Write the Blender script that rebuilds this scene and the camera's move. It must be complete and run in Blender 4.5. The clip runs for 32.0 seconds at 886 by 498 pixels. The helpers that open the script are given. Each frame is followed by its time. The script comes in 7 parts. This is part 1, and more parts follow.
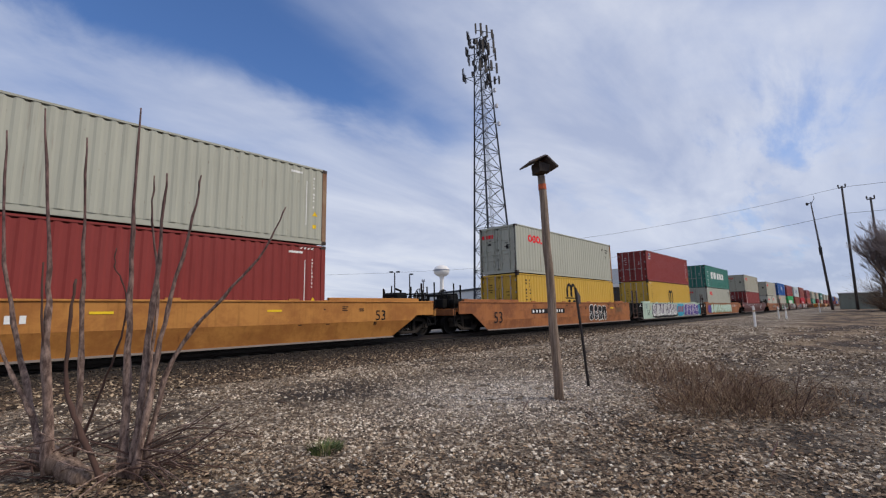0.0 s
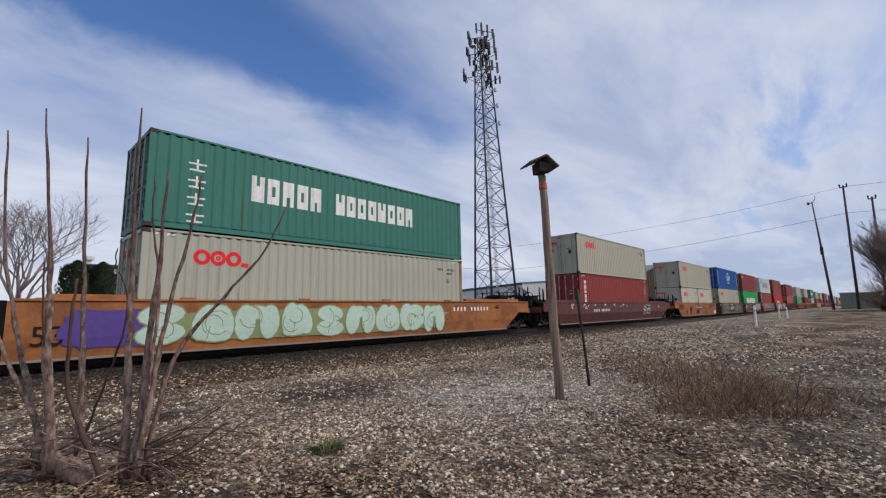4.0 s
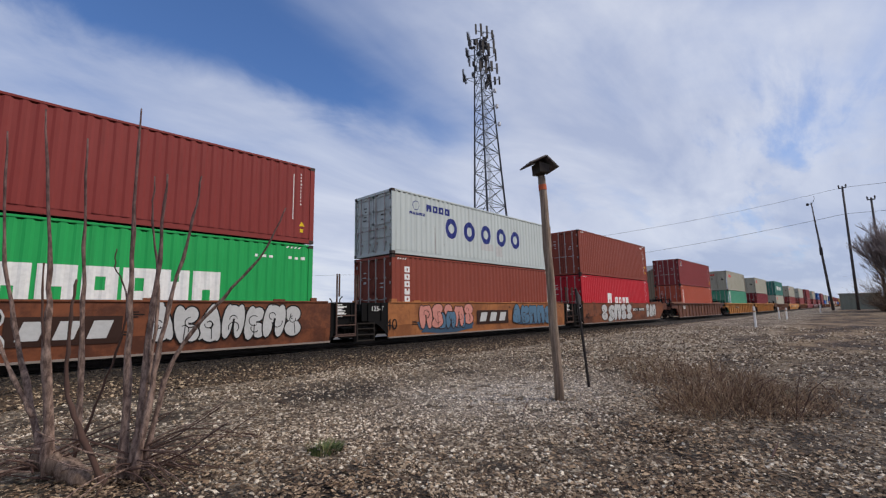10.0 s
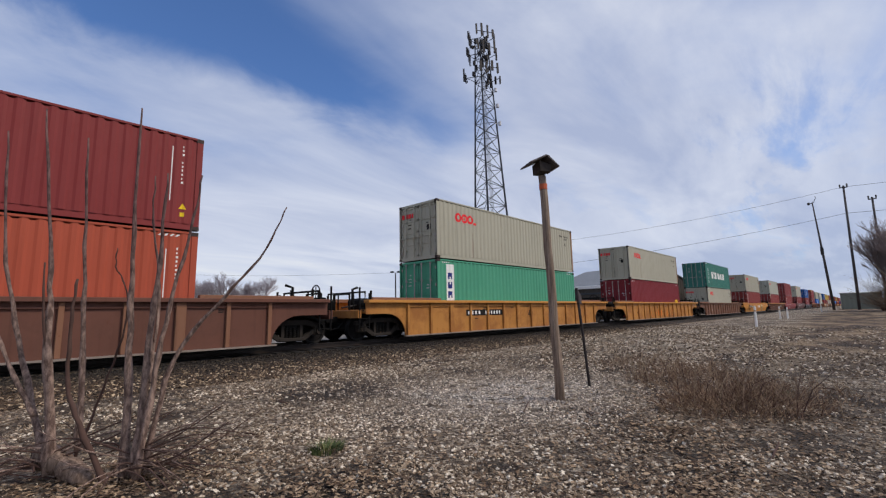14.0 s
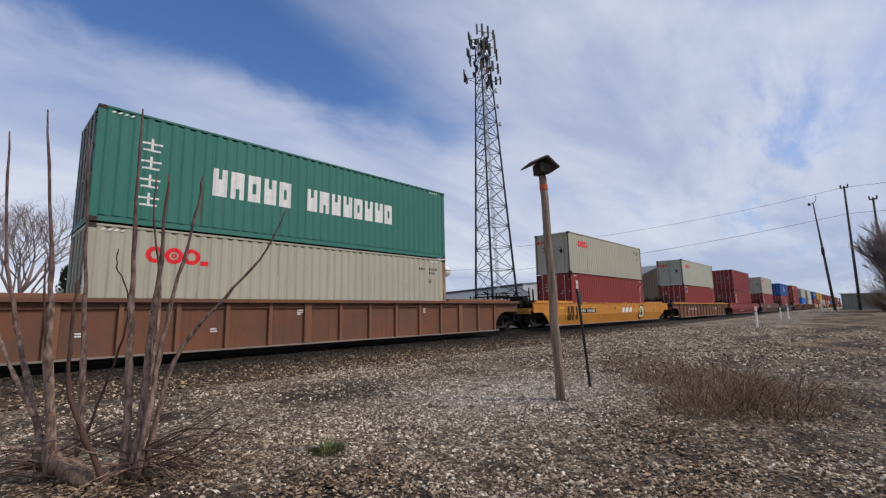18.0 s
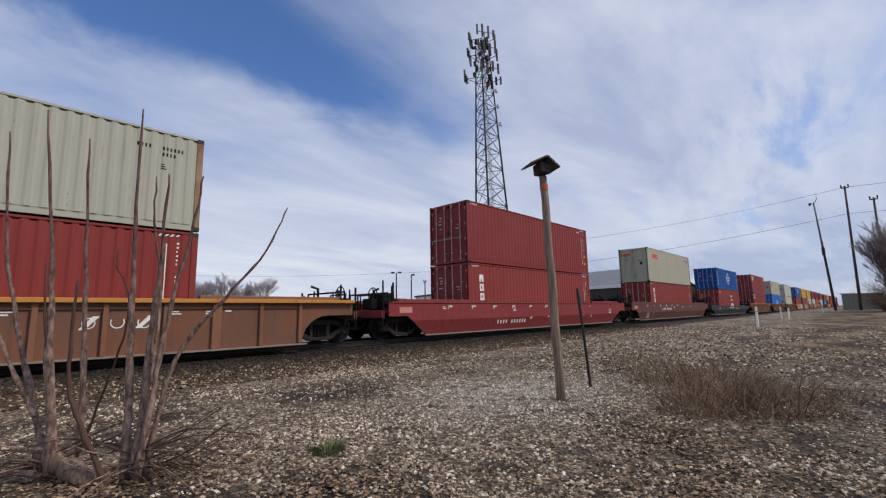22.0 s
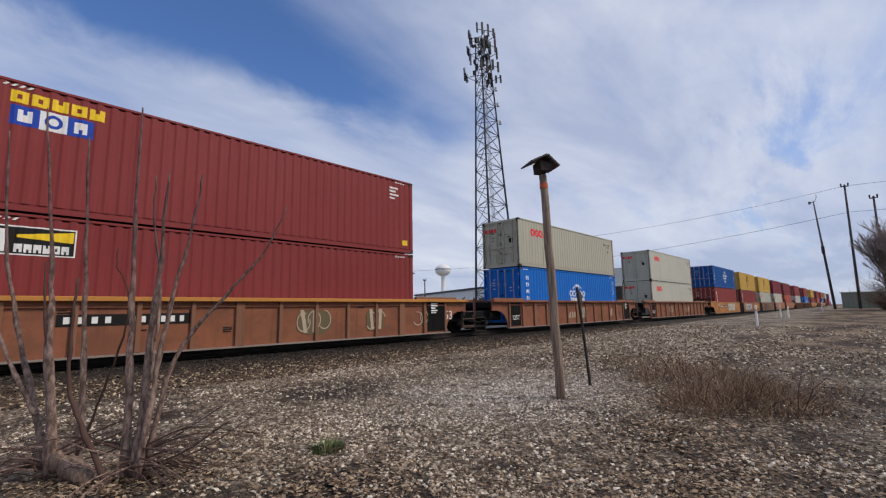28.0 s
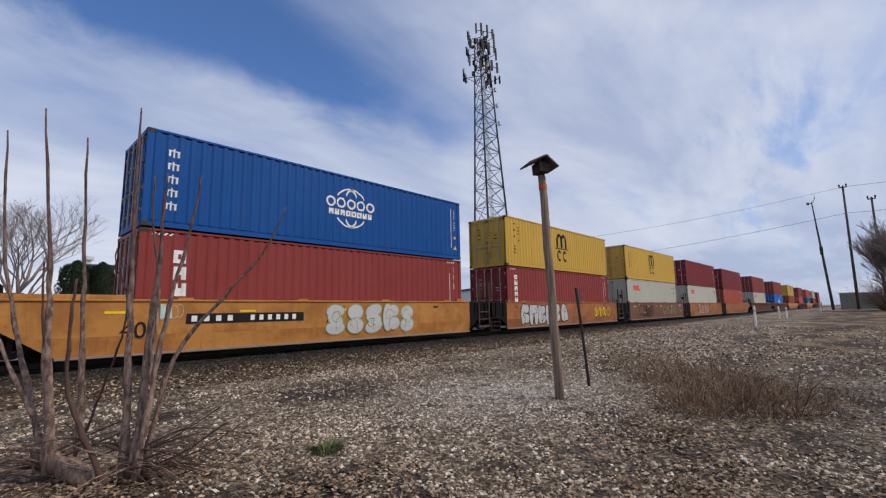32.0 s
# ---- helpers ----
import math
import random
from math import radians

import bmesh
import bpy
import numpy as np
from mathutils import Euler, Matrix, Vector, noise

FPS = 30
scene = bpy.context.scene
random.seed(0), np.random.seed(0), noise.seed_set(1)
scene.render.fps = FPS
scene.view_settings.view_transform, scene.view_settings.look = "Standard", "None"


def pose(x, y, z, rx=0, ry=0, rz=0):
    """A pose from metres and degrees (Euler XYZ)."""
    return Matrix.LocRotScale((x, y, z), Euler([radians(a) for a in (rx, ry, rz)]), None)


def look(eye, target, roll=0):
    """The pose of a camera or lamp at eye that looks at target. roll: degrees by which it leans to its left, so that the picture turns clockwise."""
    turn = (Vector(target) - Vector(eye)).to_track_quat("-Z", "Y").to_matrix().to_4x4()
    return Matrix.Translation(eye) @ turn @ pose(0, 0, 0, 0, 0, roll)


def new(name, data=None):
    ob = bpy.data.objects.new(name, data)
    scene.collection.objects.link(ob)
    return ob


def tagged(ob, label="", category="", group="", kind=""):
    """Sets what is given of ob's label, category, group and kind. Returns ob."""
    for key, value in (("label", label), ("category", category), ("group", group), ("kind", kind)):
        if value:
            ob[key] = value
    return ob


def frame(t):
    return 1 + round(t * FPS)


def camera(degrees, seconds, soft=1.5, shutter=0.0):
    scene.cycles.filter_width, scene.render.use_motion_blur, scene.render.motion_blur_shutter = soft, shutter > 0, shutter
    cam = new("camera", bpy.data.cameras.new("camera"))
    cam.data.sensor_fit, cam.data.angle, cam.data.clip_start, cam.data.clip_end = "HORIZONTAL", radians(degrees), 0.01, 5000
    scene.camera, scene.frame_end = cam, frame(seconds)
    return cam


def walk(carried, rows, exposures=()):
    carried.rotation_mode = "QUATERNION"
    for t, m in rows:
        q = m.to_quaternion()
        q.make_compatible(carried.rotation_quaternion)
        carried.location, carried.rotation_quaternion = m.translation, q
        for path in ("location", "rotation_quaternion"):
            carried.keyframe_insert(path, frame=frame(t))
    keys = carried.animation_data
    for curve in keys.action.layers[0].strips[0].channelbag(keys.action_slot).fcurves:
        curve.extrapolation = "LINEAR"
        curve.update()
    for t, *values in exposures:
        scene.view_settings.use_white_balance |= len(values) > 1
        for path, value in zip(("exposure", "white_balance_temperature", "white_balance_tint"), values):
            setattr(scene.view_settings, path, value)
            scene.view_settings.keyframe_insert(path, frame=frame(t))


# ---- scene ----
FOV, YAW, PITCH, ROLL = 90.2, 43.281, 8.06, -1.037
EYE = Vector((0.0, 0.0, 1.3))
cam = camera(FOV, 32.0, soft=1.25, shutter=0.0)


def aim(dyaw, dpitch):
    """The camera's pose with a small turn to the left and upwards, in degrees."""
    a, b = radians(YAW + dyaw), radians(PITCH + dpitch)
    way = Vector((math.cos(a) * math.cos(b), math.sin(a) * math.cos(b), math.sin(b)))
    return look(EYE, EYE + way, ROLL)


PATH = [(0.0, -0.11, 0.0), (1.0, -0.09, -0.02), (2.2, -0.05, -0.11), (3.5, -0.03, -0.03), (5.0, 0.0, -0.06),
        (6.6, 0.09, -0.02), (8.0, 0.07, 0.0), (9.0, 0.0, 0.0), (10.3, -0.08, 0.07), (12.0, -0.07, 0.05), (13.5, 0.0, 0.0),
        (16.0, 0.0, 0.03), (18.0, 0.06, 0.07), (20.0, 0.09, 0.05), (22.0, 0.1, 0.08), (23.5, 0.12, 0.03), (24.7, 0.18, -0.08),
        (26.5, 0.12, -0.13), (28.0, 0.08, -0.1), (29.5, 0.02, -0.14), (31.0, 0.0, -0.1), (32.0, -0.05, -0.02)]
walk(cam, [(t, aim(dy, dp)) for t, dy, dp in PATH], exposures=[(0.0, 0.0), (32.0, 0.0)])

# ---- world and sun ----
SUN_AZ, SUN_EL = radians(-60), radians(46)   # azimuth from +X towards +Y
world = bpy.data.worlds.new("world")
scene.world = world
world.use_nodes = True
wn, wl = world.node_tree.nodes, world.node_tree.links
wn.clear()


def wnode(kind, **kw):
    n = wn.new(kind)
    for k, v in kw.items():
        n.inputs[k].default_value = v
    return n


sky = wn.new("ShaderNodeTexSky")
sky.sky_type, sky.sun_disc = "NISHITA", False
sky.sun_elevation, sky.sun_rotation = SUN_EL, math.pi / 2 - SUN_AZ
sky.air_density, sky.dust_density = 1.0, 0.6
geo = wn.new("ShaderNodeTexCoord")
sep = wn.new("ShaderNodeSeparateXYZ")
wl.new(geo.outputs["Generated"], sep.inputs[0])


def wmath(op, a, b=None, clamp=False):
    n = wn.new("ShaderNodeMath")
    n.operation, n.use_clamp = op, clamp
    for i, v in enumerate((a, b)):
        if v is None:
            continue
        if isinstance(v, (int, float)):
            n.inputs[i].default_value = v
        else:
            wl.new(v, n.inputs[i])
    return n.outputs[0]


up = wmath("ADD", wmath("MAXIMUM", sep.outputs[2], 0.0), 0.16)
flat = wn.new("ShaderNodeCombineXYZ")
wl.new(wmath("DIVIDE", sep.outputs[0], up), flat.inputs[0])
wl.new(wmath("DIVIDE", sep.outputs[1], up), flat.inputs[1])


def cloud_noise(scale, stretch, turn, detail, rough, shift, distortion=0.0):
    mp = wn.new("ShaderNodeMapping")
    mp.inputs["Rotation"].default_value = (0, 0, radians(turn))
    mp.inputs["Scale"].default_value = (scale * stretch, scale, 1)
    mp.inputs["Location"].default_value = shift
    wl.new(flat.outputs[0], mp.inputs[0])
    nz = wnode("ShaderNodeTexNoise", Scale=1.0, Detail=detail, Roughness=rough, Distortion=distortion)
    wl.new(mp.outputs[0], nz.inputs["Vector"])
    return nz.outputs["Fac"]


big = cloud_noise(0.9, 0.45, 4, 5, 0.55, (4.1, 2.2, 0), 0.5)
fine = cloud_noise(2.4, 0.75, 20, 7, 0.58, (1.3, 7.7, 0), 0.5)
grey = cloud_noise(1.6, 0.45, -4, 7, 0.58, (9.3, 3.1, 0), 0.5)
# a long clear band that runs along x through the cloud sheet: one crisp edge, one veiled edge


def wspan(value, a, b, c=0.0, d=1.0):
    n = wn.new("ShaderNodeMapRange")
    n.interpolation_type = "SMOOTHSTEP"
    for key, v in zip(("From Min", "From Max", "To Min", "To Max"), (a, b, c, d)):
        n.inputs[key].default_value = v
    wl.new(value, n.inputs["Value"])
    return n.outputs[0]


qx = wmath("DIVIDE", sep.outputs[0], up)
qy = wmath("ADD", wmath("DIVIDE", sep.outputs[1], up), wmath("MULTIPLY", wmath("SUBTRACT", fine, 0.5), 0.34))
band = wmath("MULTIPLY", wspan(qy, 1.52, 1.18), wspan(qy, 0.55, 1.2))
band = wmath("MULTIPLY", band, wspan(qx, 1.55, 1.2))
clear = wmath("MULTIPLY", band, wspan(qx, 1.3, 0.4, 0.22, 0.45))
# ragged gaps in the sheet towards +x
torn = cloud_noise(1.9, 0.35, -8, 7, 0.62, (2.7, 5.5, 0), 0.4)
torn = wmath("MULTIPLY", wspan(torn, 0.48, 0.64), wmath("MULTIPLY", wspan(qx, 1.2, 1.9), wspan(qy, 1.0, 0.5)))
clear = wmath("ADD", clear, wmath("MULTIPLY", torn, 0.17))
smooth_sheet = wmath("MULTIPLY", wspan(qy, 1.3, 1.7), 0.07)
# out of view, the sheet is thinned towards -x to dim light from there
thin = wn.new("ShaderNodeMapRange")
thin.interpolation_type = "SMOOTHSTEP"
thin.inputs["From Min"].default_value, thin.inputs["From Max"].default_value = 0.0, -0.7
thin.inputs["To Min"].default_value, thin.inputs["To Max"].default_value = 0.0, 0.06
wl.new(sep.outputs[0], thin.inputs["Value"])
dens = wmath("SUBTRACT", wmath("SUBTRACT", wmath("ADD", smooth_sheet, wmath("ADD", wmath("MULTIPLY", big, 0.87), wmath("MULTIPLY", fine, 0.48))), clear), thin.outputs[0])
cover = wn.new("ShaderNodeMapRange")
cover.interpolation_type = "SMOOTHSTEP"
cover.inputs["From Min"].default_value, cover.inputs["From Max"].default_value = 0.24, 0.8
wl.new(dens, cover.inputs["Value"])
# towards the horizon the cloud sheet closes
low = wn.new("ShaderNodeMapRange")
low.interpolation_type = "SMOOTHSTEP"
low.inputs["From Min"].default_value, low.inputs["From Max"].default_value = 0.38, 0.06
low.inputs["To Min"].default_value, low.inputs["To Max"].default_value = 0.0, 0.55
wl.new(sep.outputs[2], low.inputs["Value"])
fac = wmath("MULTIPLY", wmath("ADD", cover.outputs[0], low.outputs[0], True), wmath("SUBTRACT", 0.93, wmath("MULTIPLY", wspan(qy, 1.1, 1.6, 0.0, 0.22), wspan(sep.outputs[2], 0.2, 0.38))))
ramp = wn.new("ShaderNodeValToRGB")
ramp.color_ramp.elements[0].position, ramp.color_ramp.elements[0].color = 0.34, (0.43, 0.49, 0.665, 1)
ramp.color_ramp.elements[1].position, ramp.color_ramp.elements[1].color = 0.64, (0.665, 0.705, 0.82, 1)
top_tone = ramp.color_ramp.elements.new(0.8)
top_tone.color = (0.76, 0.785, 0.85, 1)
haze = wspan(sep.outputs[2], 0.32, 0.04, 0.0, 0.17)
wl.new(wmath("ADD", wmath("SUBTRACT", grey, wmath("ADD", wmath("MULTIPLY", torn, 0.1), wspan(qx, 1.9, 4.2, 0.0, 0.24))), haze), ramp.inputs[0])
skymul = wn.new("ShaderNodeVectorMath")
skymul.operation = "MULTIPLY"
skymul.inputs[1].default_value = (0.072, 0.098, 0.14)
wl.new(sky.outputs[0], skymul.inputs[0])
mixs = wn.new("ShaderNodeMix")
mixs.data_type = "RGBA"
wl.new(fac, mixs.inputs["Factor"])
wl.new(skymul.outputs[0], mixs.inputs["A"])
wl.new(ramp.outputs[0], mixs.inputs["B"])
bg = wn.new("ShaderNodeBackground")
bg.inputs["Strength"].default_value = 1.0
wl.new(mixs.outputs["Result"], bg.inputs["Color"])
wout = wn.new("ShaderNodeOutputWorld")
wl.new(bg.outputs[0], wout.inputs[0])

sun_data = bpy.data.lights.new("sun", "SUN")
sun_data.energy, sun_data.angle, sun_data.color = 2.36, radians(11), (1.0, 0.88, 0.74)
sun = new("sun", sun_data)
sun.matrix_world = look((math.cos(SUN_AZ) * math.cos(SUN_EL) * 50, math.sin(SUN_AZ) * math.cos(SUN_EL) * 50, math.sin(SUN_EL) * 50), (0, 0, 0))


# ---- materials ----
def srgb(r, g, b):
    f = lambda c: (c / 255 / 12.92) if c / 255 <= 0.04045 else ((c / 255 + 0.055) / 1.055) ** 2.4
    return (f(r), f(g), f(b), 1.0)


class Mat:
    """A small builder round one Principled material."""

    def __init__(self, name, rough=0.6, metal=0.0):
        self.m = bpy.data.materials.new(name)
        self.m.use_nodes = True
        self.nt = self.m.node_tree
        self.n, self.l = self.nt.nodes, self.nt.links
        self.b = self.n["Principled BSDF"]
        self.b.inputs["Roughness"].default_value = rough
        self.b.inputs["Metallic"].default_value = metal
        self.tc = self.n.new("ShaderNodeTexCoord")
        self.co = self.tc.outputs["Object"]

    def coords(self, scale, world_space=False):
        mp = self.n.new("ShaderNodeMapping")
        mp.inputs["Scale"].default_value = scale
        if world_space:
            g = self.n.new("ShaderNodeNewGeometry")
            self.l.new(g.outputs["Position"], mp.inputs[0])
        else:
            self.l.new(self.co, mp.inputs[0])
        return mp.outputs[0]

    def noise(self, scale, vec=None, detail=4, rough=0.6, distortion=0.0):
        nz = self.n.new("ShaderNodeTexNoise")
        nz.inputs["Scale"].default_value = scale
        nz.inputs["Detail"].default_value = detail
        nz.inputs["Roughness"].default_value = rough
        nz.inputs["Distortion"].default_value = distortion
        self.l.new(vec if vec is not None else self.co, nz.inputs["Vector"])
        return nz.outputs["Fac"]

    def voronoi(self, scale, vec=None, out="Distance", feature="F1"):
        v = self.n.new("ShaderNodeTexVoronoi")
        v.feature = feature
        v.inputs["Scale"].default_value = scale
        self.l.new(vec if vec is not None else self.co, v.inputs["Vector"])
        return v.outputs[out]

    def span(self, value, a, b, c=0.0, d=1.0):
        r = self.n.new("ShaderNodeMapRange")
        r.interpolation_type = "SMOOTHSTEP"
        for k, x in zip(("From Min", "From Max", "To Min", "To Max"), (a, b, c, d)):
            r.inputs[k].default_value = x
        self.l.new(value, r.inputs["Value"])
        return r.outputs[0]

    def ramp(self, value, stops):
        r = self.n.new("ShaderNodeValToRGB")
        e = r.color_ramp.elements
        while len(e) < len(stops):
            e.new(0.5)
        for el, (p, c) in zip(e, stops):
            el.position, el.color = p, c
        self.l.new(value, r.inputs[0])
        return r.outputs[0]

    def mix(self, f, a, b, mode="MIX"):
        m = self.n.new("ShaderNodeMix")
        m.data_type, m.blend_type = "RGBA", mode
        for key, v in (("Factor", f), ("A", a), ("B", b)):
            if isinstance(v, (int, float, tuple)):
                m.inputs[key].default_value = v
            else:
                self.l.new(v, m.inputs[key])
        return m.outputs["Result"]

    def math(self, op, a, b):
        m = self.n.new("ShaderNodeMath")
        m.operation = op
        for i, v in enumerate((a, b)):
            if isinstance(v, (int, float)):
                m.inputs[i].default_value = v
            else:
                self.l.new(v, m.inputs[i])
        return m.outputs[0]

    def rand(self):
        return self.n.new("ShaderNodeObjectInfo").outputs["Random"]

    def island(self):
        return self.n.new("ShaderNodeNewGeometry").outputs["Random Per Island"]

    def color(self, c):
        if isinstance(c, tuple):
            self.b.inputs["Base Color"].default_value = c
        else:
            self.l.new(c, self.b.inputs["Base Color"])

    def rough(self, v):
        self.l.new(v, self.b.inputs["Roughness"])

    def bump(self, h, strength=0.3, dist=0.01):
        bp = self.n.new("ShaderNodeBump")
        bp.inputs["Strength"].default_value, bp.inputs["Distance"].default_value = strength, dist
        self.l.new(h, bp.inputs["Height"])
        self.l.new(bp.outputs[0], self.b.inputs["Normal"])


RUST = srgb(96, 52, 30)
MATS = {}


def paint(name, col, wear=0.35, rough=0.5, streak=0.35, rust=RUST, blotch=None):
    """Weathered paint on steel: fading, run-down dirt, rust in spots and streaks."""
    if name in MATS:
        return MATS[name]
    m = Mat(name, rough)
    fade = m.noise(0.5, m.coords((1, 1, 0.6)), 3)
    c = m.mix(m.span(fade, 0.35, 0.7, 0.0, 0.22), col, tuple(min(1, x * 1.22 + 0.02) for x in col[:3]) + (1,))
    if blotch:
        patch = m.noise(0.9, m.coords((0.8, 1, 1.0)), 8, 0.72, 0.15)
        c = m.mix(m.span(patch, 0.4, 0.62, 0.0, blotch[1]), c, blotch[0])
    run = m.noise(2.2, m.coords((3.2, 3.2, 0.16)), 6, 0.65)
    c = m.mix(m.math("MULTIPLY", m.span(run, 0.5, 0.78), streak), c, tuple(x * 0.42 for x in col[:3]) + (1,))
    spots = m.noise(7.0, m.coords((1.3, 1.3, 0.55)), 8, 0.7)
    c = m.mix(m.math("MULTIPLY", m.span(spots, 0.66 - 0.08 * wear, 0.74), wear), c, rust)
    weep = m.math("MULTIPLY", m.span(m.noise(1.7, m.coords((4.5, 4.5, 0.1)), 5, 0.6), 0.56, 0.72), m.span(m.noise(0.7, None, 4, 0.6), 0.5, 0.66))
    c = m.mix(m.math("MULTIPLY", weep, min(0.85, wear * 0.9)), c, rust)
    tone = m.math("ADD", m.math("MULTIPLY", m.rand(), 0.10), 0.95)
    v = m.n.new("ShaderNodeHueSaturation")
    m.l.new(tone, v.inputs["Value"])
    m.l.new(c, v.inputs["Color"])
    m.color(v.outputs[0])
    m.rough(m.span(spots, 0.3, 0.8, rough - 0.08, rough + 0.28))
    m.b.inputs["Specular IOR Level"].default_value = 0.22
    m.bump(m.noise(14, None, 5), 0.12, 0.008)
    MATS[name] = m.m
    return m.m


def plain(name, col, rough=0.6, metal=0.0, amount=0.3, scale=6.0, bump=0.15):
    if name in MATS:
        return MATS[name]
    m = Mat(name, rough, metal)
    nz = m.noise(scale, None, 6, 0.62)
    big_n = m.noise(scale * 0.13, None, 3)
    c = m.mix(m.span(nz, 0.35, 0.7, 0, amount), col, tuple(x * 0.45 for x in col[:3]) + (1,))
    c = m.mix(m.span(big_n, 0.35, 0.7, 0, amount * 0.7), c, tuple(min(1, x * 1.35 + 0.01) for x in col[:3]) + (1,))
    m.color(c)
    if not metal:
        m.b.inputs["Specular IOR Level"].default_value = 0.22
    m.bump(nz, bump, 0.01)
    MATS[name] = m.m
    return m.m


def wood(name, col, dark, scale=1.0):
    m = Mat(name, 0.85)
    grain = m.noise(9 * scale, m.coords((5, 5, 0.25)), 7, 0.7)
    c = m.mix(m.span(grain, 0.35, 0.68), dark, col)
    c = m.mix(m.span(m.noise(1.1 * scale), 0.4, 0.7, 0, 0.4), c, tuple(x * 0.6 for x in col[:3]) + (1,))
    m.color(c)
    m.bump(grain, 0.5, 0.01)
    MATS[name] = m.m
    return m.m


# ---- mesh helpers ----
def link(name, me, mat_=None, parent=None, label="", m=None):
    ob = new(name, me)
    if parent is not None:
        ob.parent = parent
    if m is not None:
        ob.matrix_basis = m
    if mat_ is not None:
        if not me.materials:
            me.materials.append(mat_)
        ob.material_slots[0].link = "OBJECT"
        ob.material_slots[0].material = mat_
    return tagged(ob, label)


def done(bm, name, smooth=False):
    me = bpy.data.meshes.new(name)
    if smooth:
        for f in bm.faces:
            f.smooth = True
    bm.to_mesh(me)
    bm.free()
    return me


def part(name, bm, mat_, parent, label="", smooth=False):
    return link(name, done(bm, name, smooth), mat_, parent, label)


def thing(name, label, category, group="", kind="", m=None):
    ob = new(name)
    ob.empty_display_size = 0.2
    if m is not None:
        ob.matrix_basis = m
    return tagged(ob, label, category, group, kind)


def box(bm, x0, x1, y0, y1, z0, z1, bevel=0.0):
    vs = [bm.verts.new((x, y, z)) for x in (x0, x1) for y in (y0, y1) for z in (z0, z1)]
    fs = [bm.faces.new([vs[i] for i in q]) for q in ((0, 1, 3, 2), (4, 6, 7, 5), (0, 4, 5, 1), (2, 3, 7, 6), (0, 2, 6, 4), (1, 5, 7, 3))]
    if bevel:
        es = list({e for f in fs for e in f.edges})
        bmesh.ops.bevel(bm, geom=es, offset=bevel, segments=1, affect="EDGES")
    return bm


def cube(*a, bevel=0.0):
    return box(bmesh.new(), *a, bevel=bevel)


def prism(bm, pts, y0, y1):
    """A plate: the outline pts in x and z, from y0 to y1."""
    a = [bm.verts.new((x, y0, z)) for x, z in pts]
    b = [bm.verts.new((x, y1, z)) for x, z in pts]
    bm.faces.new(a)
    bm.faces.new(b[::-1])
    n = len(pts)
    for i in range(n):
        j = (i + 1) % n
        bm.faces.new((a[j], a[i], b[i], b[j]))
    return bm


def tube(bm, pts, radii, sides=6, caps=True):
    """A tapered tube along the points."""
    rings = []
    ref = Vector((0.31, 0.87, 0.37)).normalized()
    n = len(pts)
    pts = [Vector(p) for p in pts]
    for i, p in enumerate(pts):
        d = (pts[min(i + 1, n - 1)] - pts[max(i - 1, 0)]).normalized()
        a = d.cross(ref)
        if a.length < 0.05:
            a = d.cross(Vector((1, 0, 0)))
        a.normalize()
        b = d.cross(a)
        r = radii[i] if isinstance(radii, (list, tuple)) else radii
        rings.append([bm.verts.new(p + (a * math.cos(k * 2 * math.pi / sides) + b * math.sin(k * 2 * math.pi / sides)) * r) for k in range(sides)])
    for r0, r1 in zip(rings, rings[1:]):
        for k in range(sides):
            bm.faces.new((r0[k], r0[(k + 1) % sides], r1[(k + 1) % sides], r1[k]))
    if caps:
        bm.faces.new(rings[0][::-1])
        bm.faces.new(rings[-1])
    return bm


def ring(bm, cx, cz, r, w, y0, y1, n=16, a0=0.0, a1=360.0, sx=1.0):
    """A flat ring or part of one in the plane of x and z."""
    full = a1 - a0 >= 359.9
    ks = [radians(a0 + (a1 - a0) * i / n) for i in range(n + (0 if full else 1))]
    out = []
    for a in ks:
        c, s = math.cos(a) * sx, math.sin(a)
        out.append([bm.verts.new((cx + c * rr, y, cz + s * rr)) for rr in (r, r - w) for y in (y0, y1)])
    for i in range(n):
        p, q = out[i], out[(i + 1) % len(out)]
        bm.faces.new((p[0], q[0], q[2], p[2]))
        bm.faces.new((p[1], p[0], q[0], q[1])[::-1])
        bm.faces.new((p[2], p[3], q[3], q[2])[::-1])
    return bm


# ---- ground ----
TRACK_Y = 14.16          # centre line of the track, which runs along x
RAIL_Z = 0.32            # top of the rails
RIGHT = Vector((math.sin(radians(YAW)), -math.cos(radians(YAW)), 0))
FORTH = Vector((math.cos(radians(YAW)), math.sin(radians(YAW)), 0))


def smooth(a, b, x):
    t = min(1.0, max(0.0, (x - a) / (b - a)))
    return t * t * (3 - 2 * t)


def ground_z(x, y):
    """Height of the ground: flat gravel, a low rise along the line and towards the crossing, the ballast bed."""
    base = 0.2 * smooth(10, 32, x) + 0.3 * smooth(40, 90, x)
    d = abs(y - TRACK_Y)
    bed = (RAIL_Z - 0.25) * smooth(5.0, 2.15, d) + 0.055 * smooth(1.75, 1.45, d)
    base = base * smooth(2.0, 6.0, d) if d < 6 else base
    z = max(base * 1.0, bed) if d < 2.2 else base * smooth(2.0, 5.5, d) + bed
    near = math.exp(-((x - 5) ** 2 + (y - 5) ** 2) / 120.0)
    n = noise.noise(Vector((x * 0.35, y * 0.35, 0.0))) * 0.05 + noise.noise(Vector((x * 1.3, y * 1.3, 3.0))) * 0.018
    return z + n * near * smooth(2.2, 4.0, d)


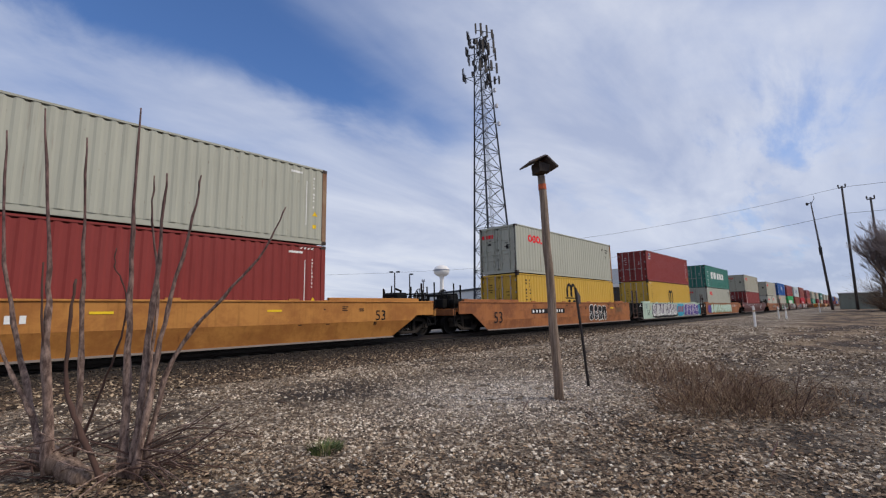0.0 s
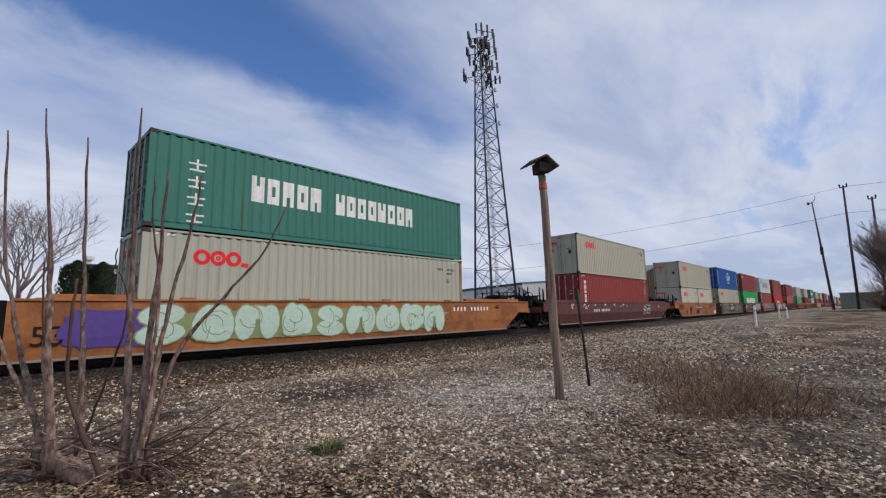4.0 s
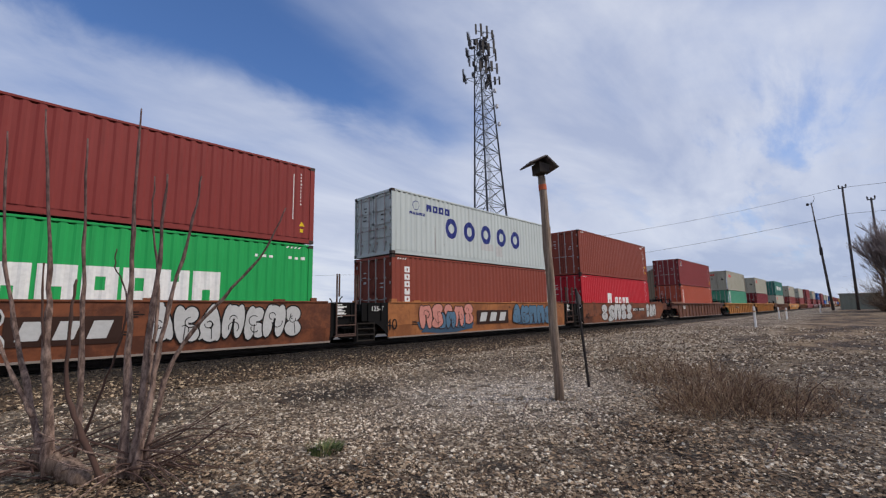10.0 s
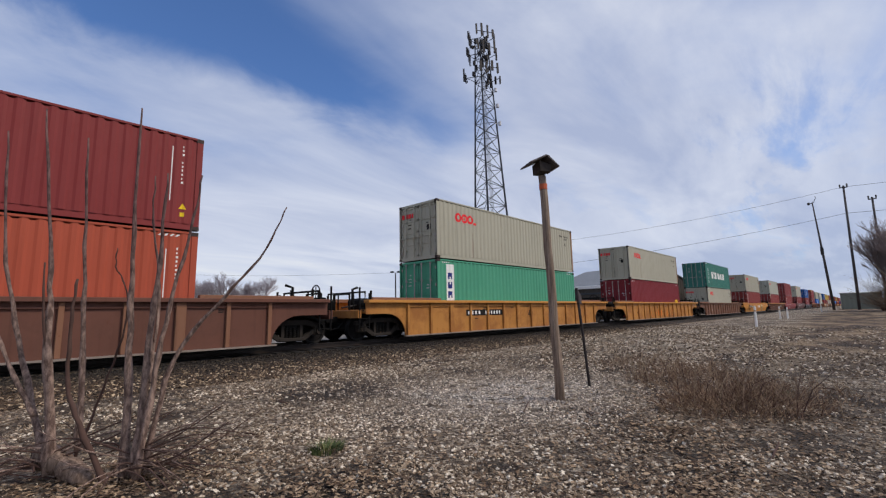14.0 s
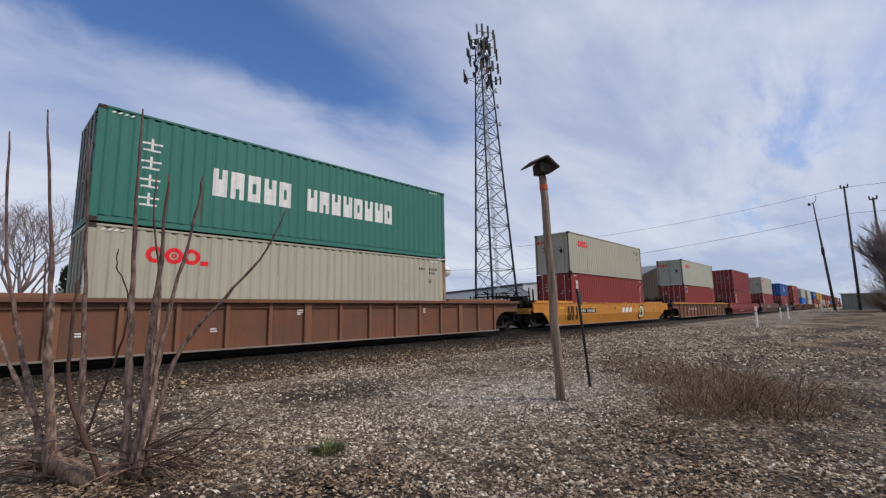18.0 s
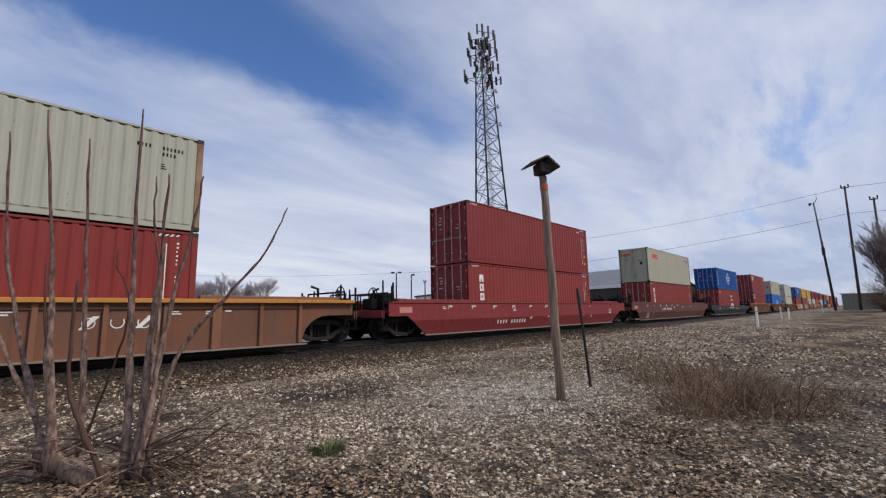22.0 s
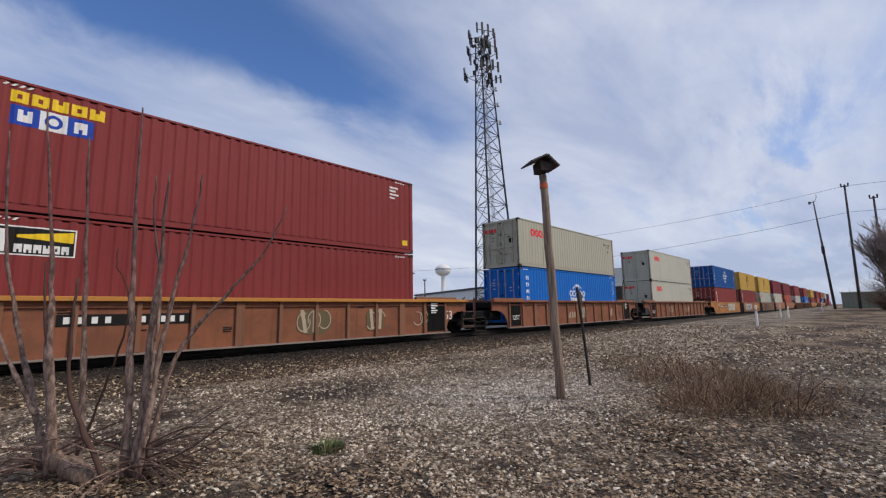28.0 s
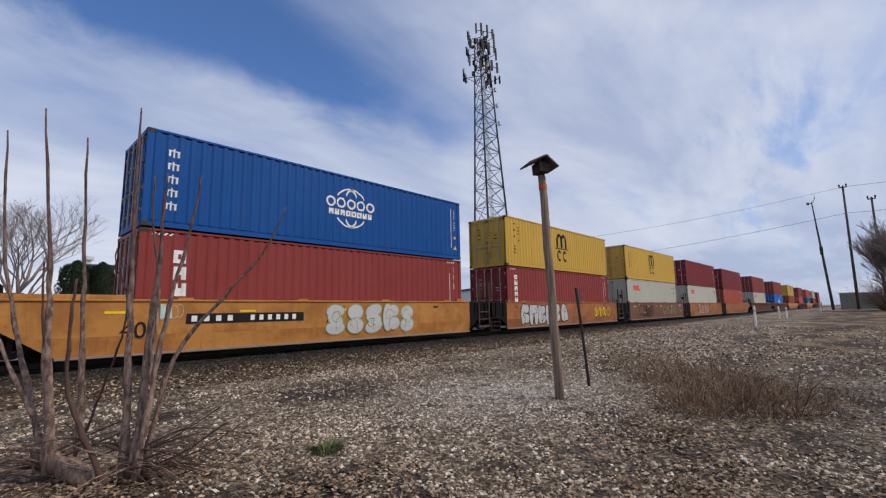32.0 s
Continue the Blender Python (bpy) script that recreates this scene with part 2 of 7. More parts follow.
def axis_steps(lo, hi, fine_lo, fine_hi, step):
    xs = list(np.arange(fine_lo, fine_hi + 1e-6, step))
    k, x = step, fine_hi
    while x < hi:
        k *= 1.3
        x += k
        xs.append(min(x, hi))
    k, x = step, fine_lo
    while x > lo:
        k *= 1.3
        x -= k
        xs.insert(0, max(x, lo))
    return xs


def grid_mesh(name, xs, ys, zf):
    vs = [(x, y, zf(x, y)) for x in xs for y in ys]
    n = len(ys)
    fs = [(i * n + j, (i + 1) * n + j, (i + 1) * n + j + 1, i * n + j + 1) for i in range(len(xs) - 1) for j in range(n - 1)]
    me = bpy.data.meshes.new(name)
    me.from_pydata(vs, [], fs)
    for p in me.polygons:
        p.use_smooth = True
    return me


def ground_material():
    m = Mat("gravel_ground", 0.95)
    pos = m.coords((1, 1, 1), True)
    cell = m.voronoi(26.0, pos, "Color")
    dist = m.voronoi(26.0, pos, "Distance")
    small = m.voronoi(60.0, pos, "Color")
    hsv = m.n.new("ShaderNodeSeparateColor")
    m.l.new(cell, hsv.inputs[0])
    hs2 = m.n.new("ShaderNodeSeparateColor")
    m.l.new(small, hs2.inputs[0])
    stones = m.ramp(hsv.outputs[0], [(0.0, srgb(72, 56, 42)), (0.4, srgb(126, 108, 88)), (0.75, srgb(182, 165, 142)), (1.0, srgb(226, 212, 190))])
    soil = m.ramp(hs2.outputs[0], [(0.0, srgb(12, 9, 6)), (0.5, srgb(34, 24, 17)), (1.0, srgb(80, 61, 42))])
    patch = m.noise(0.55, pos, 5, 0.62, 0.4)
    patch2 = m.noise(2.6, pos, 5, 0.65)
    amount = m.span(m.math("ADD", patch, m.math("MULTIPLY", patch2, 0.5)), 0.58, 0.9)
    # pale clean gravel round the post, brown soil and leaf mould towards the right
    sepg = m.n.new("ShaderNodeSeparateXYZ")
    m.l.new(pos, sepg.inputs[0])
    ex = m.math("SUBTRACT", sepg.outputs[0], 6.4)
    ey = m.math("SUBTRACT", sepg.outputs[1], 4.3)
    d2 = m.math("ADD", m.math("MULTIPLY", m.math("MULTIPLY", ex, ex), 0.16), m.math("MULTIPLY", m.math("MULTIPLY", ey, ey), 0.3))
    pale = m.math("POWER", 2.718, m.math("MULTIPLY", d2, -1.0))
    side = m.math("SUBTRACT", m.math("MULTIPLY", sepg.outputs[0], 0.686), m.math("MULTIPLY", sepg.outputs[1], 0.728))
    brown = m.math("MULTIPLY", m.span(side, 2.3, 4.2), m.span(patch2, 0.3, 0.6))
    amount = m.math("SUBTRACT", m.math("ADD", amount, m.math("MULTIPLY", pale, 0.55)), m.math("MULTIPLY", brown, 0.3))
    amount = m.span(amount, 0.0, 1.0)
    clump = m.noise(9.0, pos, 4, 0.6)
    c = m.mix(m.math("MULTIPLY", amount, 0.62), soil, stones)
    c = m.mix(m.span(clump, 0.5, 0.66, 0.0, 0.65), c, srgb(40, 29, 20))
    # tracks of dry soil and grass away from the stones, towards +x and -y
    sepx = m.n.new("ShaderNodeSeparateXYZ")
    m.l.new(pos, sepx.inputs[0])
    far = m.span(sepx.outputs[0], 8.0, 20.0)
    streaky = m.noise(0.5, m.coords((0.7, 1.0, 1), True), 10, 0.78)
    dirt = m.ramp(streaky, [(0.43, srgb(48, 34, 24)), (0.5, srgb(92, 72, 52)), (0.56, srgb(146, 125, 98))])
    grit = m.ramp(m.math("ADD", m.math("MULTIPLY", hsv.outputs[2], 0.3), m.math("MULTIPLY", streaky, 0.7)), [(0.38, srgb(48, 36, 28)), (0.48, srgb(102, 85, 68)), (0.58, srgb(164, 149, 128)), (0.7, srgb(212, 201, 184))])
    across = m.math("ADD", sepx.outputs[1], m.math("MULTIPLY", m.math("SUBTRACT", streaky, 0.5), 6.0))
    dry = m.mix(m.span(across, 2.2, 4.6), dirt, grit)
    c = m.mix(m.math("MULTIPLY", far, 0.85), c, dry)
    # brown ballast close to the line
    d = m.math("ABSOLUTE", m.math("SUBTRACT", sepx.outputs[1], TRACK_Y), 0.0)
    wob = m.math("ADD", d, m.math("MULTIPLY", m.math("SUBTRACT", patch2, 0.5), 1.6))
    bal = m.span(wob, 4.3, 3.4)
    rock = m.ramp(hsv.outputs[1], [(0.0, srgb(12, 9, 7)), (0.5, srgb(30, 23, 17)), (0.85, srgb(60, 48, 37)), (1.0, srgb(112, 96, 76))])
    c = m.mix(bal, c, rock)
    c = m.mix(m.span(d, 1.75, 1.3), c, srgb(16, 13, 11))     # oily ballast between the rails, the train's shade put into its colour
    tan = m.math("MULTIPLY", m.span(wob, 5.4, 4.6), m.span(wob, 3.6, 4.2))
    c = m.mix(m.math("MULTIPLY", tan, 0.6), c, srgb(122, 101, 78))
    c = m.mix(m.span(sepx.outputs[1], 17.6, 19.5), c, m.ramp(patch2, [(0.3, srgb(98, 93, 87)), (0.7, srgb(148, 143, 136))]))
    m.color(c)
    m.bump(m.math("ADD", dist, m.math("MULTIPLY", m.voronoi(60.0, pos, "Distance"), 0.5)), 0.8, 0.04)
    return m.m


GROUND = ground_material()
xs = axis_steps(-1500, 1800, -2, 40, 0.35)
ys = axis_steps(-1500, 1800, -6, 17, 0.28)
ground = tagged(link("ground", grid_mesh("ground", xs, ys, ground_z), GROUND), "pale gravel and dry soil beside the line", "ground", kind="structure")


def stone_field(name, count, area, size, mat_, label, seed, keep=lambda x, y, r: True, sink=0.3):
    """Loose stones: faceted pebbles lying on the ground, in one mesh."""
    rnd = random.Random(seed)
    base = [Vector(v).normalized() for v in ((1, 0, -0.2), (-0.5, 0.87, -0.2), (-0.5, -0.87, -0.2), (0.5, 0.8, 0.5), (-1, 0, 0.45), (0.5, -0.8, 0.5), (0, 0, 1), (0, 0, -0.8))]
    tri = ((0, 3, 5), (1, 4, 3), (2, 5, 4), (0, 1, 3), (1, 2, 4), (2, 0, 5), (3, 4, 6), (4, 5, 6), (5, 3, 6), (1, 0, 7), (2, 1, 7), (0, 2, 7))
    vs, fs = [], []
    made = 0
    while made < count:
        x, y = area(rnd)
        if not keep(x, y, rnd):
            continue
        s = size(rnd, x, y)
        turn = Euler((rnd.uniform(-0.5, 0.5), rnd.uniform(-0.5, 0.5), rnd.uniform(0, 6.28))).to_matrix()
        sc = (s * rnd.uniform(0.7, 1.3), s * rnd.uniform(0.55, 1.0), s * rnd.uniform(0.4, 0.75))
        p = Vector((x, y, ground_z(x, y) + sc[2] * (1 - 2 * sink) * 0.5))
        k = len(vs)
        for b in base:
            j = 1 + rnd.uniform(-0.18, 0.18)
            vs.append(p + turn @ Vector((b.x * sc[0] * j, b.y * sc[1] * j, b.z * sc[2] * j)))
        fs.extend((a + k, b + k, c + k) for a, b, c in tri)
        made += 1
    me = bpy.data.meshes.new(name)
    me.from_pydata(vs, [], fs)
    return tagged(link(name, me, mat_), label, "stones", kind="stuff")


def stone_material(name, stops, clean=False):
    """Stones by the piece; clean: whiter fresh stone round the post. Otherwise dirt and the train's shade are put into
    the colour towards the rails.
    """
    m = Mat(name, 0.9)
    pos = m.coords((1, 1, 1), True)
    c = m.ramp(m.island(), stops)
    c = m.mix(m.span(m.noise(40, pos, 4), 0.4, 0.7, 0, 0.35), c, srgb(108, 90, 72))
    c = m.mix(m.span(m.noise(0.8, pos, 5, 0.65), 0.45, 0.6, 0, 0.3), c, srgb(92, 74, 56))     # earth trodden over the stones
    sp = m.n.new("ShaderNodeSeparateXYZ")
    m.l.new(pos, sp.inputs[0])
    if clean:
        ex, ey = m.math("SUBTRACT", sp.outputs[0], 6.2), m.math("SUBTRACT", sp.outputs[1], 4.2)
        d2 = m.math("ADD", m.math("MULTIPLY", m.math("MULTIPLY", ex, ex), 0.22), m.math("MULTIPLY", m.math("MULTIPLY", ey, ey), 0.32))
        c = m.mix(m.math("MULTIPLY", m.math("POWER", 2.718, m.math("MULTIPLY", d2, -1.0)), 0.28), c, srgb(226, 222, 216))
    else:
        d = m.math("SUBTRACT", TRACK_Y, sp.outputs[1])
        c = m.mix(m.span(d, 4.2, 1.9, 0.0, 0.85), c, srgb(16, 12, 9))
    m.color(c)
    return m.m


# ---- rails ----
DARK = plain("dark_steel", srgb(44, 40, 40), 0.6, 0.3, 0.4, 5)
RAIL = plain("worn_rail", srgb(40, 31, 26), 0.6, 0.3, 0.5, 3)
TIE = wood("tie_wood", srgb(22, 18, 16), srgb(11, 9, 8), 0.6)
track = thing("railway_track", "single railway track on brown ballast with timber ties", "railway track", kind="structure")
for side in (-1, 1):
    bm = bmesh.new()
    y = TRACK_Y + side * 0.755
    pts = [(-0.07, -0.17), (0.07, -0.17), (0.07, -0.15), (0.012, -0.12), (0.012, -0.045), (0.036, -0.035), (0.036, 0.0), (-0.036, 0.0), (-0.036, -0.035), (-0.012, -0.045), (-0.012, -0.12), (-0.07, -0.15)]
    a = [bm.verts.new((-60, y + p, RAIL_Z + q)) for p, q in pts]
    b = [bm.verts.new((700, y + p, RAIL_Z + q)) for p, q in pts]
    for i in range(len(pts)):
        j = (i + 1) % len(pts)
        bm.faces.new((a[i], a[j], b[j], b[i]))
    part("rail", bm, RAIL, track, "worn steel rail")
tie_me = done(cube(-0.115, 0.115, -1.22, 1.22, -0.17, 0.0, bevel=0.012), "tie")
rnd = random.Random(3)
for i in range(190):
    link("tie", tie_me, TIE, track, m=pose(-3 + i * 0.53 + rnd.uniform(-0.02, 0.02), TRACK_Y + rnd.uniform(-0.04, 0.04), RAIL_Z - 0.165 + rnd.uniform(-0.012, 0.0), 0, 0, rnd.uniform(-1, 1)))

# ---- the train ----
# Distance that the train has run since second 16.
def run(t):
    u = t - 16.0
    return 14.13 * u + 0.012 * u * u + 0.0002 * u ** 3


MOVING = []      # (thing, x at the middle of the clip, y, z)
SPIN = []        # (wheelset, x, y, z in its truck)
CL, CW = 12.192, 2.438

COL = {
    "grey": srgb(170, 171, 157), "cream": srgb(170, 167, 150), "white": srgb(180, 180, 166), "maroon": srgb(128, 51, 50), "red": srgb(132, 54, 50),
    "orange": srgb(166, 78, 56), "brightred": srgb(180, 35, 46), "brown": srgb(132, 64, 50), "yellow": srgb(196, 158, 65), "green": srgb(34, 158, 82),
    "teal": srgb(58, 116, 104), "seagreen": srgb(76, 152, 122), "blue": srgb(0, 74, 144), "skyblue": srgb(10, 100, 186), "palegrey": srgb(186, 194, 192),
    "darkred": srgb(118, 38, 44),
}
NAMES = {
    "grey": "pale grey", "cream": "cream-grey", "white": "off-white", "maroon": "maroon", "red": "brick-red", "orange": "orange-red", "brightred": "bright red",
    "brown": "brown-red", "yellow": "yellow", "green": "bright green", "teal": "dark teal green", "seagreen": "sea-green", "blue": "deep blue", "skyblue": "sky-blue",
    "palegrey": "pale blue-grey", "darkred": "dark red",
}
WEAR = {"cream": 0.6, "grey": 0.55, "white": 0.7, "palegrey": 0.6, "teal": 0.8, "yellow": 0.2}
PAINT = {k: paint("paint_" + k, c, WEAR.get(k, 0.18), 0.5, 0.34) for k, c in COL.items()}
CASTING = plain("casting_steel", srgb(62, 50, 46), 0.7, 0.2, 0.5, 6)
RUSTPOST = paint("rusty_post", srgb(154, 128, 102), 1.0, 0.6, 0.5, blotch=(srgb(116, 68, 46), 0.75))


PITCH_C, DEPTH_C, FLANK = 0.278, 0.021, 0.2      # corrugation: spacing, depth, share of a flank
STEPS = (0.0, FLANK, 0.5, 0.5 + FLANK)


def prof_depth(x, L):
    """How far the corrugated wall stands back at x."""
    n = int((L - 0.3) / PITCH_C)
    p = (L - 0.3) / n
    u = ((x - 0.15) / p) % 1.0
    if x <= 0.15 or x >= L - 0.15:
        return 0.0
    if u < FLANK:
        return DEPTH_C * (1 - u / FLANK)
    if u < 0.5:
        return 0.0
    return DEPTH_C * (u - 0.5) / FLANK if u < 0.5 + FLANK else DEPTH_C


def conform(bm, L):
    """Lay flat paint shapes onto the corrugations."""
    n = int((L - 0.3) / PITCH_C)
    p = (L - 0.3) / n
    xs = [v.co.x for v in bm.verts]
    lo, hi = min(xs), max(xs)
    for i in range(n):
        for f in STEPS:
            x = 0.15 + (i + f) * p
            if lo < x < hi:
                bmesh.ops.bisect_plane(bm, geom=bm.verts[:] + bm.edges[:] + bm.faces[:], plane_co=(x, 0, 0), plane_no=(1, 0, 0))
    for v in bm.verts:
        v.co.y += prof_depth(v.co.x, L)


GASKET = plain("black_gap", srgb(24, 22, 22), 0.8)
# container paint for doors, streaked darker to put their shade into it
SHADED_DOOR = {k: paint("door_" + k, c, 0.45, 0.6, 0.5) for k, c in COL.items()}
STEEL = plain("galvanised_bar", srgb(166, 158, 154), 0.6, 0.0, 0.4, 9)
MARK = {k: plain("mark_" + k, c, 0.6, 0, 0.25, 8) for k, c in {
    "red": srgb(232, 44, 52), "white": srgb(232, 232, 228), "navy": srgb(38, 50, 120), "black": srgb(26, 24, 24), "yellow": srgb(240, 200, 40), "royal": srgb(30, 70, 170),
    "orange": srgb(226, 120, 40), "darkgreen": srgb(56, 76, 52), "purple": srgb(88, 70, 140), "mint": srgb(186, 210, 196), "cyan": srgb(60, 156, 184), "silver": srgb(190, 190, 188), "olive": srgb(140, 150, 104), "steelblue": srgb(84, 116, 140), "mauve": srgb(112, 98, 124), "slate": srgb(62, 86, 108), "salmon": srgb(200, 136, 124), "cream": srgb(218, 208, 164), "umber": srgb(54, 34, 26), "brickred": srgb(150, 62, 72), "chalk": srgb(182, 166, 144), "olivedrab": srgb(104, 92, 66), "tan": srgb(166, 112, 72), "lilac": srgb(168, 150, 164)}.items()}

_cache = {}


def shared(key, make):
    if key not in _cache:
        _cache[key] = make()
    return _cache[key]


def corrugated(L, h):
    """A side wall: trapezoid corrugations between the posts, outer face at y = 0, looking to -y. The hollows stop short of the rail and leave small pockets under it."""
    bm = bmesh.new()
    n = int((L - 0.3) / PITCH_C)
    p = (L - 0.3) / n
    z0, z1, pocket = 0.172, h - 0.058, 0.04
    prof = []
    for i in range(n):
        x = 0.15 + i * p
        prof += [(x, DEPTH_C, z1 - pocket), (x + p * STEPS[1], 0.0, z1), (x + p * STEPS[2], 0.0, z1), (x + p * STEPS[3], DEPTH_C, z1 - pocket)]
    prof.append((L - 0.15, DEPTH_C, z1 - pocket))
    lo = [bm.verts.new((x, y, z0)) for x, y, z in prof]
    hi = [bm.verts.new((x, y, z)) for x, y, z in prof]
    for i in range(len(prof) - 1):
        bm.faces.new((lo[i], lo[i + 1], hi[i + 1], hi[i]))
    # flat steel behind, so that the wall has thickness
    box(bm, 0.15, L - 0.15, DEPTH_C + 0.004, DEPTH_C + 0.03, z0, z1 - pocket - 0.01)
    return done(bm, "side_panel")


def end_panel(h):
    bm = bmesh.new()
    n = 9
    p = (CW - 0.3) / n
    prof = []
    for i in range(n):
        y = 0.15 + i * p
        prof += [(y, -0.045), (y + p * 0.2, 0.0), (y + p * 0.55, 0.0), (y + p * 0.75, -0.045)]
    prof.append((CW - 0.15, -0.045))
    lo = [bm.verts.new((x, y, 0.16)) for y, x in prof]
    hi = [bm.verts.new((x, y, h - 0.1)) for y, x in prof]
    for i in range(len(prof) - 1):
        bm.faces.new((lo[i], lo[i + 1], hi[i + 1], hi[i]))
    box(bm, -0.09, -0.05, 0.15, CW - 0.15, 0.16, h - 0.1)
    return done(bm, "end_panel")


def door_leaf(h):
    """One leaf with raised fields, outer face at x = 0, looking to -x; y from 0 to its width."""
    w = CW / 2 - 0.13
    bm = cube(0.032, 0.09, 0, w, 0.16, h - 0.12)
    for k in range(4):
        z0 = 0.22 + k * (h - 0.42) / 4
        box(bm, 0.0, 0.05, 0.0, w, z0 - 0.06, z0 + 0.03)
        box(bm, 0.012, 0.05, w * 0.30, w * 0.36, z0 + 0.03, z0 + (h - 0.42) / 4 - 0.06)
    box(bm, 0.0, 0.05, 0.0, 0.07, 0.16, h - 0.12)
    box(bm, 0.0, 0.05, w - 0.07, w, 0.16, h - 0.12)
    box(bm, 0.0, 0.05, 0.0, w, h - 0.22, h - 0.12)
    return done(bm, "door")


def lock_bar(h):
    bm = bmesh.new()
    tube(bm, [(-0.045, 0, 0.12), (-0.045, 0, h - 0.08)], 0.025, 8)
    for z in (0.14, 0.5, h * 0.42, h * 0.7, h - 0.14):
        box(bm, -0.06, 0.03, -0.04, 0.04, z - 0.035, z + 0.035)
    box(bm, -0.075, -0.03, -0.02, 0.34, h * 0.40, h * 0.40 + 0.035)
    return done(bm, "locking_bar")


def roof_mesh(L):
    bm = cube(0.05, L - 0.05, 0.04, CW - 0.04, -0.07, -0.035)
    n = 40 if L > 8 else 20
    for i in range(n):
        x = 0.2 + (L - 0.4) * i / n
        box(bm, x, x + 0.14, 0.1, CW - 0.1, -0.036, -0.018)
    return done(bm, "roof")


def rail_mesh(L, top):
    bm = bmesh.new()
    if top:
        box(bm, 0.17, L - 0.17, -0.014, 0.06, -0.058, -0.004)
    else:
        # a channel: a proud lower web, and a slot between it and the wall
        box(bm, 0.17, L - 0.17, -0.012, 0.05, 0.01, 0.135)
        box(bm, 0.17, L - 0.17, 0.03, 0.06, 0.135, 0.18)
        for x in (L * 0.33, L * 0.45, L * 0.55, L * 0.67):
            if L > 8 or 0.4 < x / L < 0.6:
                box(bm, x - 0.17, x + 0.17, -0.016, -0.01, 0.03, 0.12)
    return done(bm, "top_rail" if top else "bottom_rail")


def casting_mesh():
    bm = cube(-0.004, 0.176, -0.008, 0.160, 0, 0.118, bevel=0.008)
    ring(bm, 0.088, 0.06, 0.05, 0.022, -0.012, -0.004, 10, sx=0.8)
    return done(bm, "corner_casting")


def glyphs(bm, n, x0, z0, w, h, gap, y, rnd):
    """n plain bold slabs in a line, each with one slot, without letter shapes."""
    t = w * 0.36
    for i in range(n):
        x, e = x0 + i * (w + gap), x0 + i * (w + gap) + w
        box(bm, x, x + t, y, y + 0.003, z0, z0 + h)
        box(bm, e - t, e, y, y + 0.003, z0, z0 + h)
        kind = rnd.randrange(3)
        a, b = ((0.0, 0.3), (0.0, 0.62), (0.38, 1.0))[kind]
        box(bm, x + t, e - t, y, y + 0.003, z0 + h * a, z0 + h * b)
        if kind == 0:
            box(bm, x + t, e - t, y, y + 0.003, z0 + h * 0.7, z0 + h)
    return bm


def dabs(bm, x, z, n, w, h, y, rnd, column=True):
    """Small lines of writing too small to read, as bars."""
    for i in range(n):
        if n > 6 and rnd.random() < 0.2:
            continue
        a, b = (x, z - i * h * 1.7) if column else (x + i * w * 1.5, z)
        box(bm, a, a + w * rnd.uniform(0.4, 1.0), y, y + 0.003, b, b + h * rnd.uniform(0.7, 1.0))
    return bm


def code_row(bm, x, z, n, y, w=0.05, h=0.095):
    """A short row of upright bars for a serial code."""
    for i in range(n):
        box(bm, x + i * w * 1.75, x + i * w * 1.75 + w * 0.8, y, y + 0.003, z, z + h)


def triangle(bm, x, z, s, y):
    prism(bm, [(x, z), (x + s, z), (x + s / 2, z + s * 0.85)], y, y + 0.003)


SMALL = ("marking", "stencil", "character_column", "sign_letters", "number_stencil", "spray_stroke")


